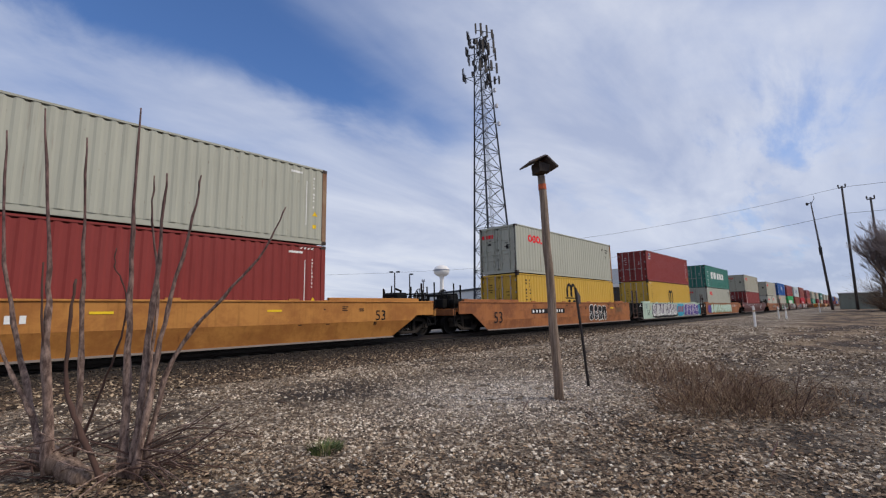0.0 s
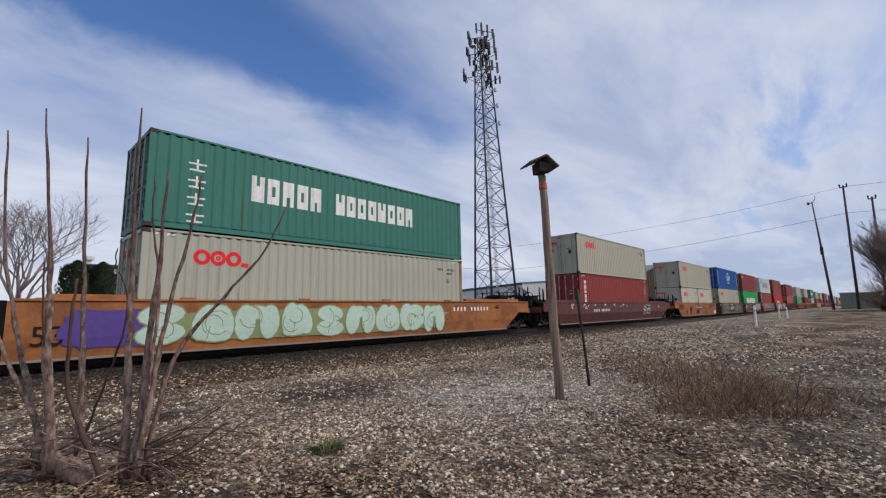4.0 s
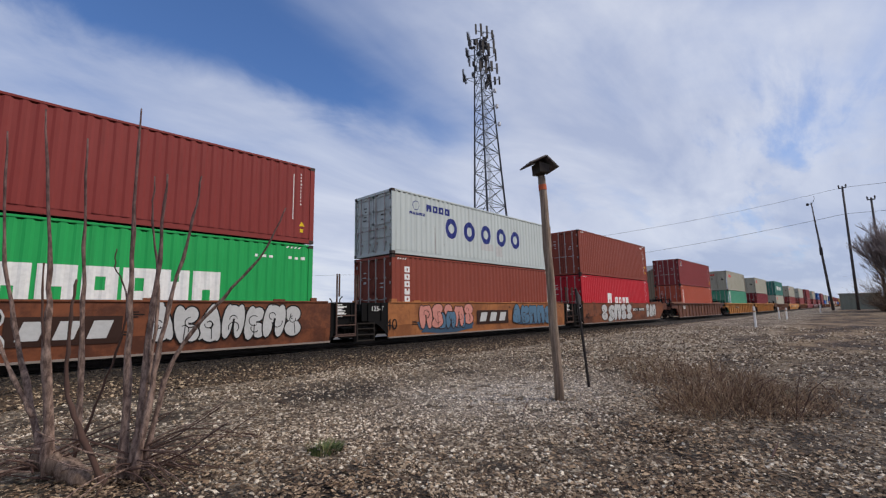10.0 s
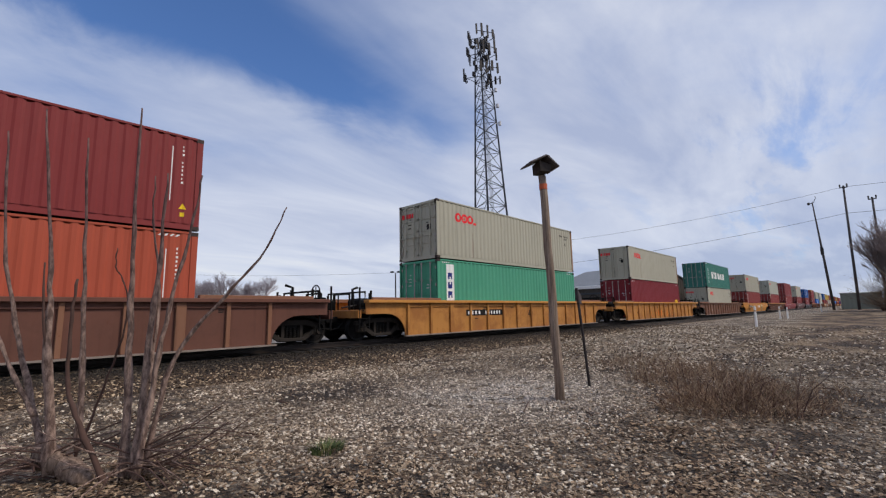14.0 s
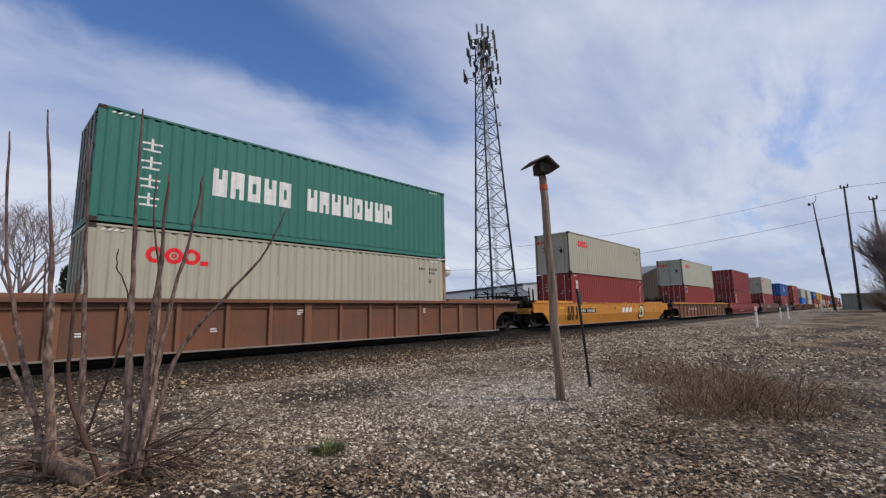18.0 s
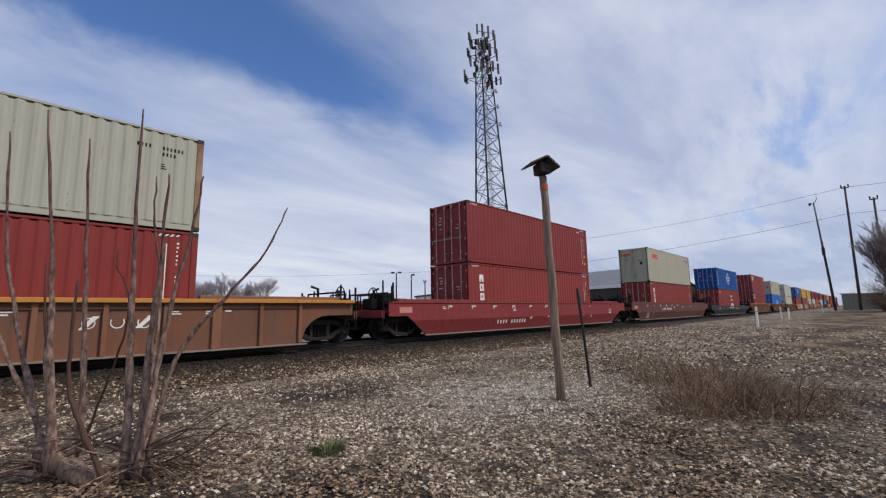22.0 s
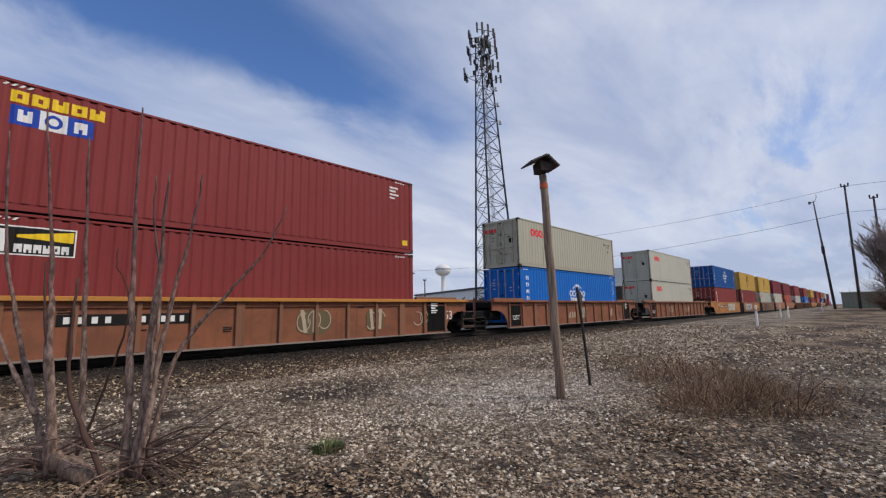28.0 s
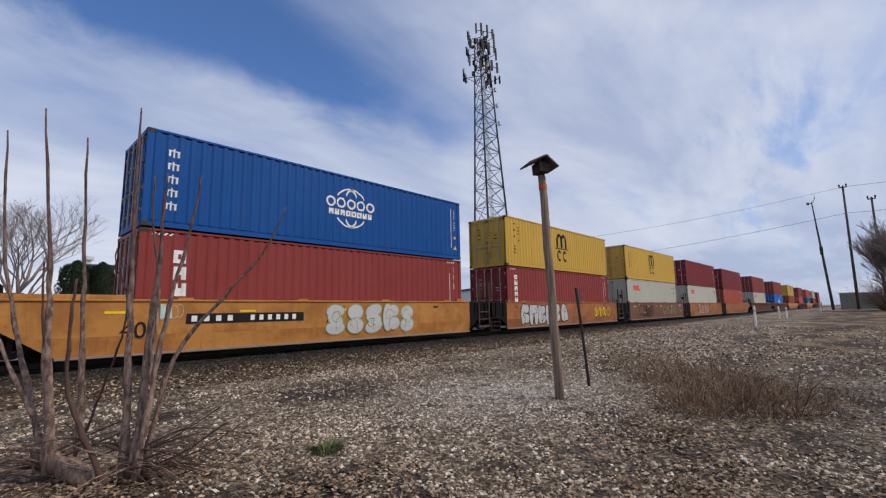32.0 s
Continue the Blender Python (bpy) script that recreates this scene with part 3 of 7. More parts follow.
def marks(ob, kind, L, h, rnd):
    """Painted markings on the long side that faces the camera; y = 0 is its face."""
    y = -0.004

    def put(name, col, fn, label=""):
        bm = bmesh.new()
        fn(bm)
        conform(bm, L)
        tagged(part(name, bm, MARK[col], ob, label), kind="stuff" if name in SMALL else "")
    if kind == "rings":          # three heavy rings and a foot bar, red
        s = 0.215
        x = 1.2 if L > 8 else 0.75
        z = h - 0.66

        def f(bm):
            for i in range(3):
                ring(bm, x + s + i * s * 1.95, z, s, s * 0.5, y, y + 0.003, 14, 0, 360)
            box(bm, x + s * 5.9, x + s * 6.9, y, y + 0.003, z - s, z - s * 0.45)
            for k in range(5):
                a = k * 1.2566
                ring(bm, x + s * 2.95 + math.cos(a) * s * 0.2, z + math.sin(a) * s * 0.2, s * 0.13, s * 0.12, y, y + 0.003, 6)
        put("marking", "red", f, "red ring-shaped marking")
        put("stencil", "black", lambda bm: (code_row(bm, L - 1.55, h - 0.52, 4, y), code_row(bm, L - 0.98, h - 0.52, 6, y), code_row(bm, L - 0.98, h - 0.68, 4, y), dabs(bm, L - 1.0, h - 0.92, 3, 0.2, 0.035, y, rnd)))
    elif kind == "globe":        # white globe lines with a band of bars across
        cx, cz = 6.3, 1.42

        def f(bm):
            ring(bm, cx, cz, 0.72, 0.055, y, y + 0.003, 14, 35, 145)
            ring(bm, cx, cz, 0.72, 0.055, y, y + 0.003, 14, 215, 325)
            ring(bm, cx, cz, 0.72, 0.10, y, y + 0.003, 14, 40, 140, 0.42)
            ring(bm, cx, cz, 0.72, 0.10, y, y + 0.003, 14, 220, 320, 0.42)
            for i in range(5):
                ring(bm, cx - 0.84 + i * 0.42, cz + 0.15, 0.19, 0.07, y, y + 0.003, 12)
            glyphs(bm, 8, cx - 0.92, cz - 0.3, 0.19, 0.2, 0.045, y, rnd)
        put("marking", "white", f, "white globe marking")

        def g(bm):
            for k in range(5):
                z = h - 0.62 - k * 0.36
                box(bm, 0.50, 0.78, y, y + 0.003, z + 0.1, z + 0.13)
                box(bm, 0.62, 0.66, y, y + 0.003, z - 0.06, z + 0.18)
                box(bm, 0.51, 0.56, y, y + 0.003, z - 0.04, z + 0.1)
                box(bm, 0.72, 0.77, y, y + 0.003, z - 0.05, z + 0.1)
        put("character_column", "white", g)
        put("stencil", "white", lambda bm: (box(bm, L - 0.62, L - 0.595, y, y + 0.003, 0.5, h - 0.35), dabs(bm, L - 0.42, h - 0.45, 9, 0.055, 0.065, y, rnd)))
        put("warning_patch", "yellow", lambda bm: triangle(bm, L - 0.46, 0.42, 0.2, y))
        put("warning_label", "yellow", lambda bm: box(bm, L - 0.42, L - 0.32, y, y + 0.003, 0.9, 1.0))
    elif kind == "arch":         # heavy black arches over a bar pair
        cx = 5.85

        def f(bm):
            z = 1.4
            for k in (-1, 0, 1):
                box(bm, cx - 0.11 + k * 0.5, cx + 0.11 + k * 0.5, y, y + 0.003, z, z + 0.52)
            for k in (-1, 0):
                ring(bm, cx + 0.25 + k * 0.5, z + 0.5, 0.34, 0.2, y, y + 0.003, 10, 0, 180)
            box(bm, cx - 0.8, cx + 0.8, y, y + 0.003, z - 0.1, z - 0.03)
            ring(bm, cx - 0.32, z - 0.5, 0.34, 0.15, y, y + 0.003, 12, 30, 300, 0.8)
            ring(bm, cx + 0.36, z - 0.5, 0.34, 0.15, y, y + 0.003, 12, 45, 315, 0.8)
        put("marking", "black", f, "black arched marking")
        put("stencil", "black", lambda bm: (dabs(bm, 0.75, h - 0.4, 11, 0.16, 0.1, y, rnd), dabs(bm, 1.12, h - 0.4, 8, 0.16, 0.1, y, rnd), dabs(bm, L - 0.6, h - 0.6, 9, 0.1, 0.08, y, rnd)))
    elif kind == "column":       # white column of lettering blocks
        put("marking", "white", lambda bm: [glyphs(bm, 1, 0.66, h - 0.66 - k * 0.29, 0.27, 0.23, 0, y, rnd) for k in range(6)])
        put("stencil", "white", lambda bm: (box(bm, L - 0.75, L - 0.725, y, y + 0.003, 0.6, h - 0.5), dabs(bm, L - 0.5, h - 0.4, 10, 0.055, 0.065, y, rnd)))
    elif kind == "emblem":       # small square emblem
        put("emblem_plate", "silver", lambda bm: box(bm, 0.62, 1.06, y, y + 0.003, h - 0.7, h - 0.2))
        put("emblem_field", "navy", lambda bm: (box(bm, 0.66, 1.02, y - 0.003, y - 0.0005, h - 0.62, h - 0.24)))
        put("emblem_band", "yellow", lambda bm: prism(bm, [(0.72, h - 0.58), (0.8, h - 0.58), (0.98, h - 0.31), (0.82, h - 0.31)], y - 0.006, y - 0.0035))
        put("stencil", "white", lambda bm: (box(bm, L - 0.75, L - 0.725, y, y + 0.003, 0.75, h - 0.35), dabs(bm, L - 0.5, h - 0.35, 11, 0.055, 0.065, y, rnd)))
        put("warning_patch", "yellow", lambda bm: triangle(bm, L - 0.52, 0.55, 0.18, y))
        put("warning_label", "yellow", lambda bm: box(bm, L - 0.48, L - 0.38, y, y + 0.003, 0.35, 0.46))
    elif kind == "blocks":       # one wide line of white blocks low on the wall
        put("marking", "white", lambda bm: glyphs(bm, 9, 2.45, 1.07, 0.69, 0.8, 0.085, y, rnd), "white block marking")
        put("stencil", "white", lambda bm: dabs(bm, L - 1.9, h - 0.5, 8, 0.14, 0.1, y, rnd, False))
    elif kind == "line":         # white line of blocks across the upper wall
        put("marking", "white", lambda bm: (glyphs(bm, 5, 2.68, 1.08, 0.38, 0.8, 0.11, y, rnd), glyphs(bm, 8, 5.6, 1.1, 0.36, 0.74, 0.105, y, rnd)), "white block marking")

        def g(bm):
            for k in range(4):
                z = h - 0.75 - k * 0.48
                box(bm, 0.95, 1.4, y, y + 0.003, z, z + 0.05)
                box(bm, 1.14, 1.2, y, y + 0.003, z - 0.16, z + 0.16)
                box(bm, 0.98, 1.36, y, y + 0.003, z - 0.18, z - 0.13)
        put("character_column", "white", g)
    elif kind == "navyline":
        put("marking", "navy", lambda bm: [ring(bm, 3.45 + i * 1.25, 1.38, 0.46, 0.24, y, y + 0.003, 16, 0, 360, 0.85) for i in range(5)], "dark blue block marking")
        put("repair_patch", "silver", lambda bm: (box(bm, 5.55, 6.5, y + 0.001, y + 0.003, 0.62, 0.95), box(bm, 6.7, 7.25, y + 0.001, y + 0.003, 0.4, 0.92)), "dull grey repair patches")
        put("emblem", "navy", lambda bm: (ring(bm, 1.3, h - 0.5, 0.2, 0.03, y, y + 0.003, 14), glyphs(bm, 5, 0.95, h - 0.9, 0.14, 0.12, 0.04, y, rnd), glyphs(bm, 4, 1.9, h - 0.66, 0.3, 0.3, 0.08, y, rnd)))
    elif kind == "whiteline":
        put("marking", "white", lambda bm: (glyphs(bm, 1, 3.9, 1.05, 0.72, 0.72, 0.1, y, rnd), glyphs(bm, 4, 5.2, 1.05, 0.46, 0.46, 0.2, y, rnd)), "white block marking")
        put("stencil", "white", lambda bm: (box(bm, L - 0.75, L - 0.725, y, y + 0.003, 0.9, h - 0.3), dabs(bm, L - 0.5, h - 0.35, 9, 0.055, 0.065, y, rnd)))
    elif kind == "strip":        # white upright strip with blocks
        put("strip", "white", lambda bm: box(bm, 0.54, 1.04, y, y + 0.003, 0.3, h - 0.2), "white upright strip")
        put("marking", "navy", lambda bm: [glyphs(bm, 1, 0.65, h - 0.85 - k * 0.4, 0.27, 0.28, 0, y - 0.003, rnd) for k in range(6)])
    elif kind == "panels":       # yellow line over a blue-white-blue plate
        put("marking", "yellow", lambda bm: glyphs(bm, 5, 0.4, h - 0.5, 0.29, 0.27, 0.05, y, rnd), "yellow block marking")
        put("plate_blue", "royal", lambda bm: (box(bm, 0.42, 0.9, y, y + 0.003, h - 1.0, h - 0.56), box(bm, 1.38, 1.86, y, y + 0.003, h - 1.0, h - 0.56)))
        put("plate_white", "white", lambda bm: (box(bm, 0.9, 1.38, y, y + 0.003, h - 1.0, h - 0.56), glyphs(bm, 1, 0.54, h - 0.92, 0.24, 0.27, 0, y - 0.003, rnd), glyphs(bm, 1, 1.5, h - 0.92, 0.24, 0.27, 0, y - 0.003, rnd)))
        put("plate_letter", "royal", lambda bm: ring(bm, 1.14, h - 0.78, 0.16, 0.07, y - 0.003, y, 14))
        put("warning_patch", "yellow", lambda bm: box(bm, L - 0.55, L - 0.3, y, y + 0.003, 0.3, 0.5))
        put("stencil", "white", lambda bm: dabs(bm, L - 1.2, h - 0.4, 4, 0.5, 0.08, y, rnd))
    elif kind == "sign":         # black sign plate with a yellow beam
        put("sign_plate", "white", lambda bm: box(bm, 0.4, 1.74, y, y + 0.003, h - 0.9, h - 0.27))
        put("sign_field", "black", lambda bm: box(bm, 0.43, 1.71, y - 0.003, y - 0.0005, h - 0.87, h - 0.3))
        put("sign_beam", "yellow", lambda bm: prism(bm, [(0.75, h - 0.52), (1.69, h - 0.58), (1.69, h - 0.33), (0.75, h - 0.46)], y - 0.006, y - 0.0035))
        put("sign_letters", "white", lambda bm: (glyphs(bm, 6, 0.72, h - 0.84, 0.13, 0.18, 0.025, y - 0.006, rnd), box(bm, 0.48, 0.58, y - 0.006, y - 0.0035, h - 0.84, h - 0.36)))
    elif kind == "script":       # three tall white blocks, one under the other
        put("marking", "white", lambda bm: [glyphs(bm, 1, 0.78 + 0.02 * k, h - 0.86 - k * 0.43, 0.3, 0.34, 0, y, rnd) for k in range(3)], "white lettering blocks")
        put("stencil", "white", lambda bm: (box(bm, L - 0.75, L - 0.725, y, y + 0.003, 0.5, h - 0.6), dabs(bm, L - 0.5, h - 0.4, 9, 0.055, 0.065, y, rnd)))
        put("warning_patch", "yellow", lambda bm: box(bm, L - 1.0, L - 0.75, y, y + 0.003, 0.95, 1.12))
    elif kind == "lowblock":     # three heavy white slabs low on the wall, small blocks above
        put("marking", "white", lambda bm: (glyphs(bm, 3, 6.7, 0.72, 0.42, 0.42, 0.07, y, rnd), glyphs(bm, 4, 6.55, 1.95, 0.2, 0.22, 0.16, y, rnd), glyphs(bm, 3, 6.8, 1.5, 0.2, 0.22, 0.16, y, rnd)), "white block marking")
        put("stencil", "white", lambda bm: (code_row(bm, 0.75, h - 0.42, 8, y), dabs(bm, L - 0.5, h - 0.5, 8, 0.055, 0.065, y, rnd)))
    elif kind == "plainmarks":
        put("stencil", "white", lambda bm: (box(bm, L - 0.75, L - 0.725, y, y + 0.003, 0.6, h - 0.5), dabs(bm, L - 0.5, h - 0.4, 10, 0.055, 0.065, y, rnd), dabs(bm, L - 1.3, h - 0.3, 1, 0.5, 0.07, y, rnd)))
        put("warning_patch", "yellow", lambda bm: triangle(bm, L - 0.52, h * 0.36, 0.18, y))
        put("warning_label", "yellow", lambda bm: box(bm, L - 0.5, L - 0.38, y, y + 0.003, h * 0.2, h * 0.2 + 0.12))


def container(colour, kind, L, h, x, z, seed):
    """A freight container; x is its end towards -x, z its underside."""
    rnd = random.Random(seed)
    size = "short" if L < 8 else "long"
    ob = thing("shipping_container", "%s %s corrugated shipping container on a well car" % (NAMES[colour], size), "container", "containers on the train")
    y0 = -CW / 2
    mt = PAINT[colour]

    def add(name, key, make, m, label="", mm=None):
        return link(name, shared(key, make), mm or mt, ob, label, m)
    add("side_panel", ("side", L, h), lambda: corrugated(L, h), pose(0, y0, 0), "corrugated wall")
    add("side_panel", ("side", L, h), lambda: corrugated(L, h), pose(L, -y0, 0, 0, 0, 180), "corrugated wall")
    add("end_panel", ("end", h), lambda: end_panel(h), pose(L, y0, 0))
    add("roof", ("roof", L), lambda: roof_mesh(L), pose(0, y0, h))
    for s in (0, 1):
        door = add("door", ("door", h), lambda: door_leaf(h), pose(0.05, y0 + 0.12 + s * (CW / 2 - 0.11), 0), "grimy door leaf with recessed fields, darkened for the shaded end", SHADED_DOOR[colour])
        for k in ((0.3, 0.8) if s == 0 else (0.2, 0.7)):
            link("locking_bar", shared(("bar", h), lambda: lock_bar(h)), PAINT[colour] if colour in ("cream", "grey", "white") else STEEL, door, m=pose(0, k * (CW / 2 - 0.13), 0))
        edge = 0.0 if s == 0 else CW / 2 - 0.19
        for k in range(4):
            link("hinge", shared(("hinge",), lambda: done(cube(-0.03, 0.0, 0.0, 0.06, -0.06, 0.06, bevel=0.01), "hinge")), STEEL, door, m=pose(0, edge, 0.36 + k * (h - 0.72) / 3))
        bm = bmesh.new()
        for k in range(4 if s else 2):
            zs = h * (0.78 if s else 0.62) - k * rnd.uniform(0.13, 0.2)
            box(bm, -0.002, 0.001, 0.45, 0.45 + rnd.uniform(0.1, 0.24), zs, zs + 0.042)
        tagged(part("door_stencil", bm, MARK["black" if colour in ("cream", "grey", "white", "palegrey", "yellow") else "silver"], door), kind="stuff")
        if s == 0 and colour in ("grey", "cream", "white"):
            bm = bmesh.new()
            box(bm, -0.002, 0.001, 0.3, 0.55, h * 0.5, h * 0.5 + 0.25)
            part("placard", bm, MARK["black"], door)
    gk = bmesh.new()
    for yy in (0.115, CW / 2 - 0.012, CW - 0.14):
        box(gk, 0.052, 0.1, yy, yy + 0.026, 0.16, h - 0.12)
    part("door_gasket", gk, GASKET, ob, "black rubber door seal").matrix_basis = pose(0, y0, 0)
    if kind == "rings":
        bm = bmesh.new()
        for k in range(4):
            box(bm, 0.036, 0.046, CW * 0.6 + k * 0.22 - CW / 2, CW * 0.6 + k * 0.22 + 0.16 - CW / 2, h - 0.62, h - 0.42)
        part("door_marking", bm, MARK["red"], ob, "red marking on the door")
    for sx in (0, 1):
        for sy in (0, 1):
            fx = L - 0.16 if sx else 0.0
            fy = -y0 - 0.05 if sy else y0
            add("corner_post", ("post", h), lambda: done(cube(0, 0.16, -0.004, 0.054, 0.1, h - 0.1, bevel=0.01), "corner_post"), pose(fx, fy, 0), "", RUSTPOST if sx and colour in ("cream", "white", "grey", "palegrey") else None)
            for sz in (0, 1):
                px, py = (L if sx else 0.0), (-y0 if sy else y0)
                link("corner_casting", shared(("cast", sx, sy), lambda: _mirrored(casting_mesh(), sx, sy)), CASTING, ob, m=pose(px, py, h - 0.118 if sz else 0.0))
    for sy in (0, 1):
        for top in (True, False):
            m = pose(0, y0, h if top else 0) if not sy else pose(L, -y0, h if top else 0, 0, 0, 180)
            add("top_rail" if top else "bottom_rail", ("rail", L, top), lambda: rail_mesh(L, top), m, "", None)
    link("underframe", shared(("base", L), lambda: done(cube(0.1, L - 0.1, 0.06, CW - 0.06, 0.03, 0.12), "underframe")), GASKET, ob, m=pose(0, y0, 0))
    link("header", shared(("header",), lambda: done(cube(0.0, 0.06, 0.15, CW - 0.15, -0.115, -0.012), "header")), mt, ob, m=pose(0, y0, h))
    link("door_sill", shared(("sill",), lambda: done(cube(0.0, 0.06, 0.15, CW - 0.15, 0.0, 0.155), "door_sill")), mt, ob, m=pose(0, y0, 0))
    marks_frame = thing("markings", "", "")
    marks_frame.parent = ob
    marks_frame.matrix_basis = pose(0, y0, 0)
    marks(marks_frame, kind, L, h, rnd)
    if h > 2.7:
        # slanted stripes that mark a high container
        for nm, xs_ in (("height_stripe", L - 0.95), ("height_stripe", 0.25)):
            bm = bmesh.new()
            for k in range(4):
                q = xs_ + k * 0.13
                prism(bm, [(q, h - 0.16), (q + 0.06, h - 0.16), (q + 0.12, h - 0.1), (q + 0.06, h - 0.1)], -0.009, -0.006)
            tagged(part(nm, bm, MARK["white"], marks_frame), kind="stuff")
    if kind == "caution":
        part("warning_sign", cube(L - 1.5, L - 0.75, -0.014, -0.008, 1.06, 1.36), MARK["yellow"], marks_frame, "yellow warning sign")
        numerals("CAUTION", 0.15, L - 1.46, 1.2, -0.016, "black", marks_frame, "lettering")
        bm = bmesh.new()
        dabs(bm, L - 1.42, 1.1, 2, 0.36, 0.04, -0.017, rnd, False)
        tagged(part("stencil", bm, MARK["black"], marks_frame), kind="stuff")
    _flatten(marks_frame, ob)
    MOVING.append((ob, x, TRACK_Y, z))
    return ob


def _mirrored(me, sx, sy):
    if sx or sy:
        me.transform(Matrix.Diagonal((-1 if sx else 1, -1 if sy else 1, 1, 1)))
        if sx != sy:
            me.flip_normals()
    return me


def _flatten(holder, ob):
    """Hang the children of a helper on the thing itself and drop the helper."""
    for ch in list(holder.children):
        ch.parent = ob
        ch.matrix_basis = holder.matrix_basis @ ch.matrix_basis
    bpy.data.objects.remove(holder)


# ---- well cars ----
SILL_TOP, SILL_LOW, FLOOR_Z = 1.70, 0.44, 0.64
HALF_W = 1.47
CARCOL = {
    "amber": (srgb(200, 138, 62), "amber-yellow"), "orange": (srgb(164, 105, 62), "faded orange"), "rust": (srgb(124, 72, 46), "rusty red-brown"),
    "brown": (srgb(108, 78, 64), "weathered brown"), "russet": (srgb(104, 68, 56), "weathered red-brown"), "ochre": (srgb(183, 127, 64), "ochre yellow"), "oxide": (srgb(128, 53, 54), "oxide red"),
    "umber": (srgb(92, 58, 54), "dark umber"), "black": (srgb(46, 50, 54), "slate-black"), "mint": (srgb(176, 196, 178), "painted-over pale green"),
    "sienna": (srgb(138, 86, 61), "rusty sienna"),
}
BLOTCH = {"rust": (srgb(66, 40, 32), 0.8), "sienna": (srgb(112, 74, 56), 0.75), "russet": (srgb(92, 62, 52), 0.5), "orange": (srgb(116, 72, 48), 0.75), "amber": (srgb(176, 112, 46), 0.5), "brown": (srgb(132, 84, 58), 0.6), "ochre": (srgb(142, 88, 46), 0.68), "umber": (srgb(112, 74, 66), 0.4)}
CARPAINT = {k: paint("car_" + k, v[0], 0.6, 0.55, 0.5, blotch=BLOTCH.get(k)) for k, v in CARCOL.items()}
BLACK = plain("grimy_black", srgb(11, 10, 10), 0.85, 0.0, 0.35, 4)
WHEEL = plain("wheel_steel", srgb(20, 17, 16), 0.75, 0.0, 0.45, 5)
RIB = paint("rib_sienna", srgb(128, 90, 69), 0.6, 0.6, 0.5)
FRAME = plain("dusty_truck", srgb(47, 42, 38), 0.9, 0.0, 0.5, 4)
PALE_FLANGE = plain("pale_flange", srgb(142, 130, 120), 0.55, 0.2, 0.4, 3)
LADDER = plain("rusty_ladder", srgb(92, 72, 64), 0.8)
CHORD = paint("chord_yellow", srgb(186, 128, 62), 0.6, 0.55, 0.45)


def wheelset_mesh():
    bm = bmesh.new()
    tube(bm, [(0, -1.0, 0), (0, 1.0, 0)], 0.085, 8)
    for s in (-1, 1):
        n = 20
        prof = [(0.10, 0.0), (0.34, 0.03), (0.36, -0.03), (0.42, -0.05), (0.42, 0.07), (0.455, 0.075), (0.455, 0.11), (0.36, 0.11), (0.34, 0.06), (0.1, 0.09)]
        rings_ = []
        for k in range(n):
            a = 2 * math.pi * k / n
            rings_.append([bm.verts.new((math.cos(a) * r, s * (0.78 - o), math.sin(a) * r)) for r, o in prof])
        for k in range(n):
            p, q = rings_[k], rings_[(k + 1) % n]
            for i in range(len(prof) - 1):
                bm.faces.new((p[i], p[i + 1], q[i + 1], q[i]))
        # axle-cap bolts and the hub, which show the turning
        tube(bm, [(0, s * 0.95, 0), (0, s * 1.10, 0)], 0.12, 10)
        for k in range(3):
            a = k * 2.094
            box(bm, math.cos(a) * 0.07 - 0.02, math.cos(a) * 0.07 + 0.02, s * 1.105 - 0.015, s * 1.105 + 0.015, math.sin(a) * 0.07 - 0.02, math.sin(a) * 0.07 + 0.02)
    bmesh.ops.recalc_face_normals(bm, faces=bm.faces)
    return done(bm, "wheelset")


def side_frame_mesh():
    """A cast truss: top chord, two sloping tension members, columns, spring plank and the axle boxes."""
    bm = bmesh.new()
    prism(bm, [(-1.15, 0.14), (-1.15, 0.27), (-0.85, 0.29), (-0.45, 0.37), (0.45, 0.37), (0.85, 0.29), (1.15, 0.27), (1.15, 0.14), (0.8, 0.14), (0.4, 0.22), (-0.4, 0.22), (-0.8, 0.14)], -0.09, 0.09)
    for s in (-1, 1):
        prism(bm, [(s * 1.02, 0.12), (s * 0.84, 0.14), (s * 0.34, -0.16), (s * 0.42, -0.27)][::s], -0.08, 0.08)
        prism(bm, [(s * 0.36, 0.24), (s * 0.26, 0.24), (s * 0.26, -0.2), (s * 0.36, -0.2)][::s], -0.07, 0.07)
        box(bm, s * 0.9 - 0.17, s * 0.9 + 0.17, -0.12, 0.12, -0.13, 0.17, bevel=0.04)
        tube(bm, [(s * 0.9, -0.11, 0.0), (s * 0.9, -0.17, 0.0)], 0.1, 10)
    box(bm, -0.42, 0.42, -0.1, 0.1, -0.28, -0.17, bevel=0.02)
    bmesh.ops.recalc_face_normals(bm, faces=bm.faces)
    return done(bm, "side_frame")


def spring_mesh():
    bm = bmesh.new()
    for k in (-0.2, -0.07, 0.07, 0.2):
        pts = [(k + 0.05 * math.cos(a * 1.05), 0.05 * math.sin(a * 1.05) - 0.04, -0.16 + a * 0.0105) for a in range(0, 34)]
        tube(bm, pts, 0.02, 4)
    return done(bm, "suspension_spring")


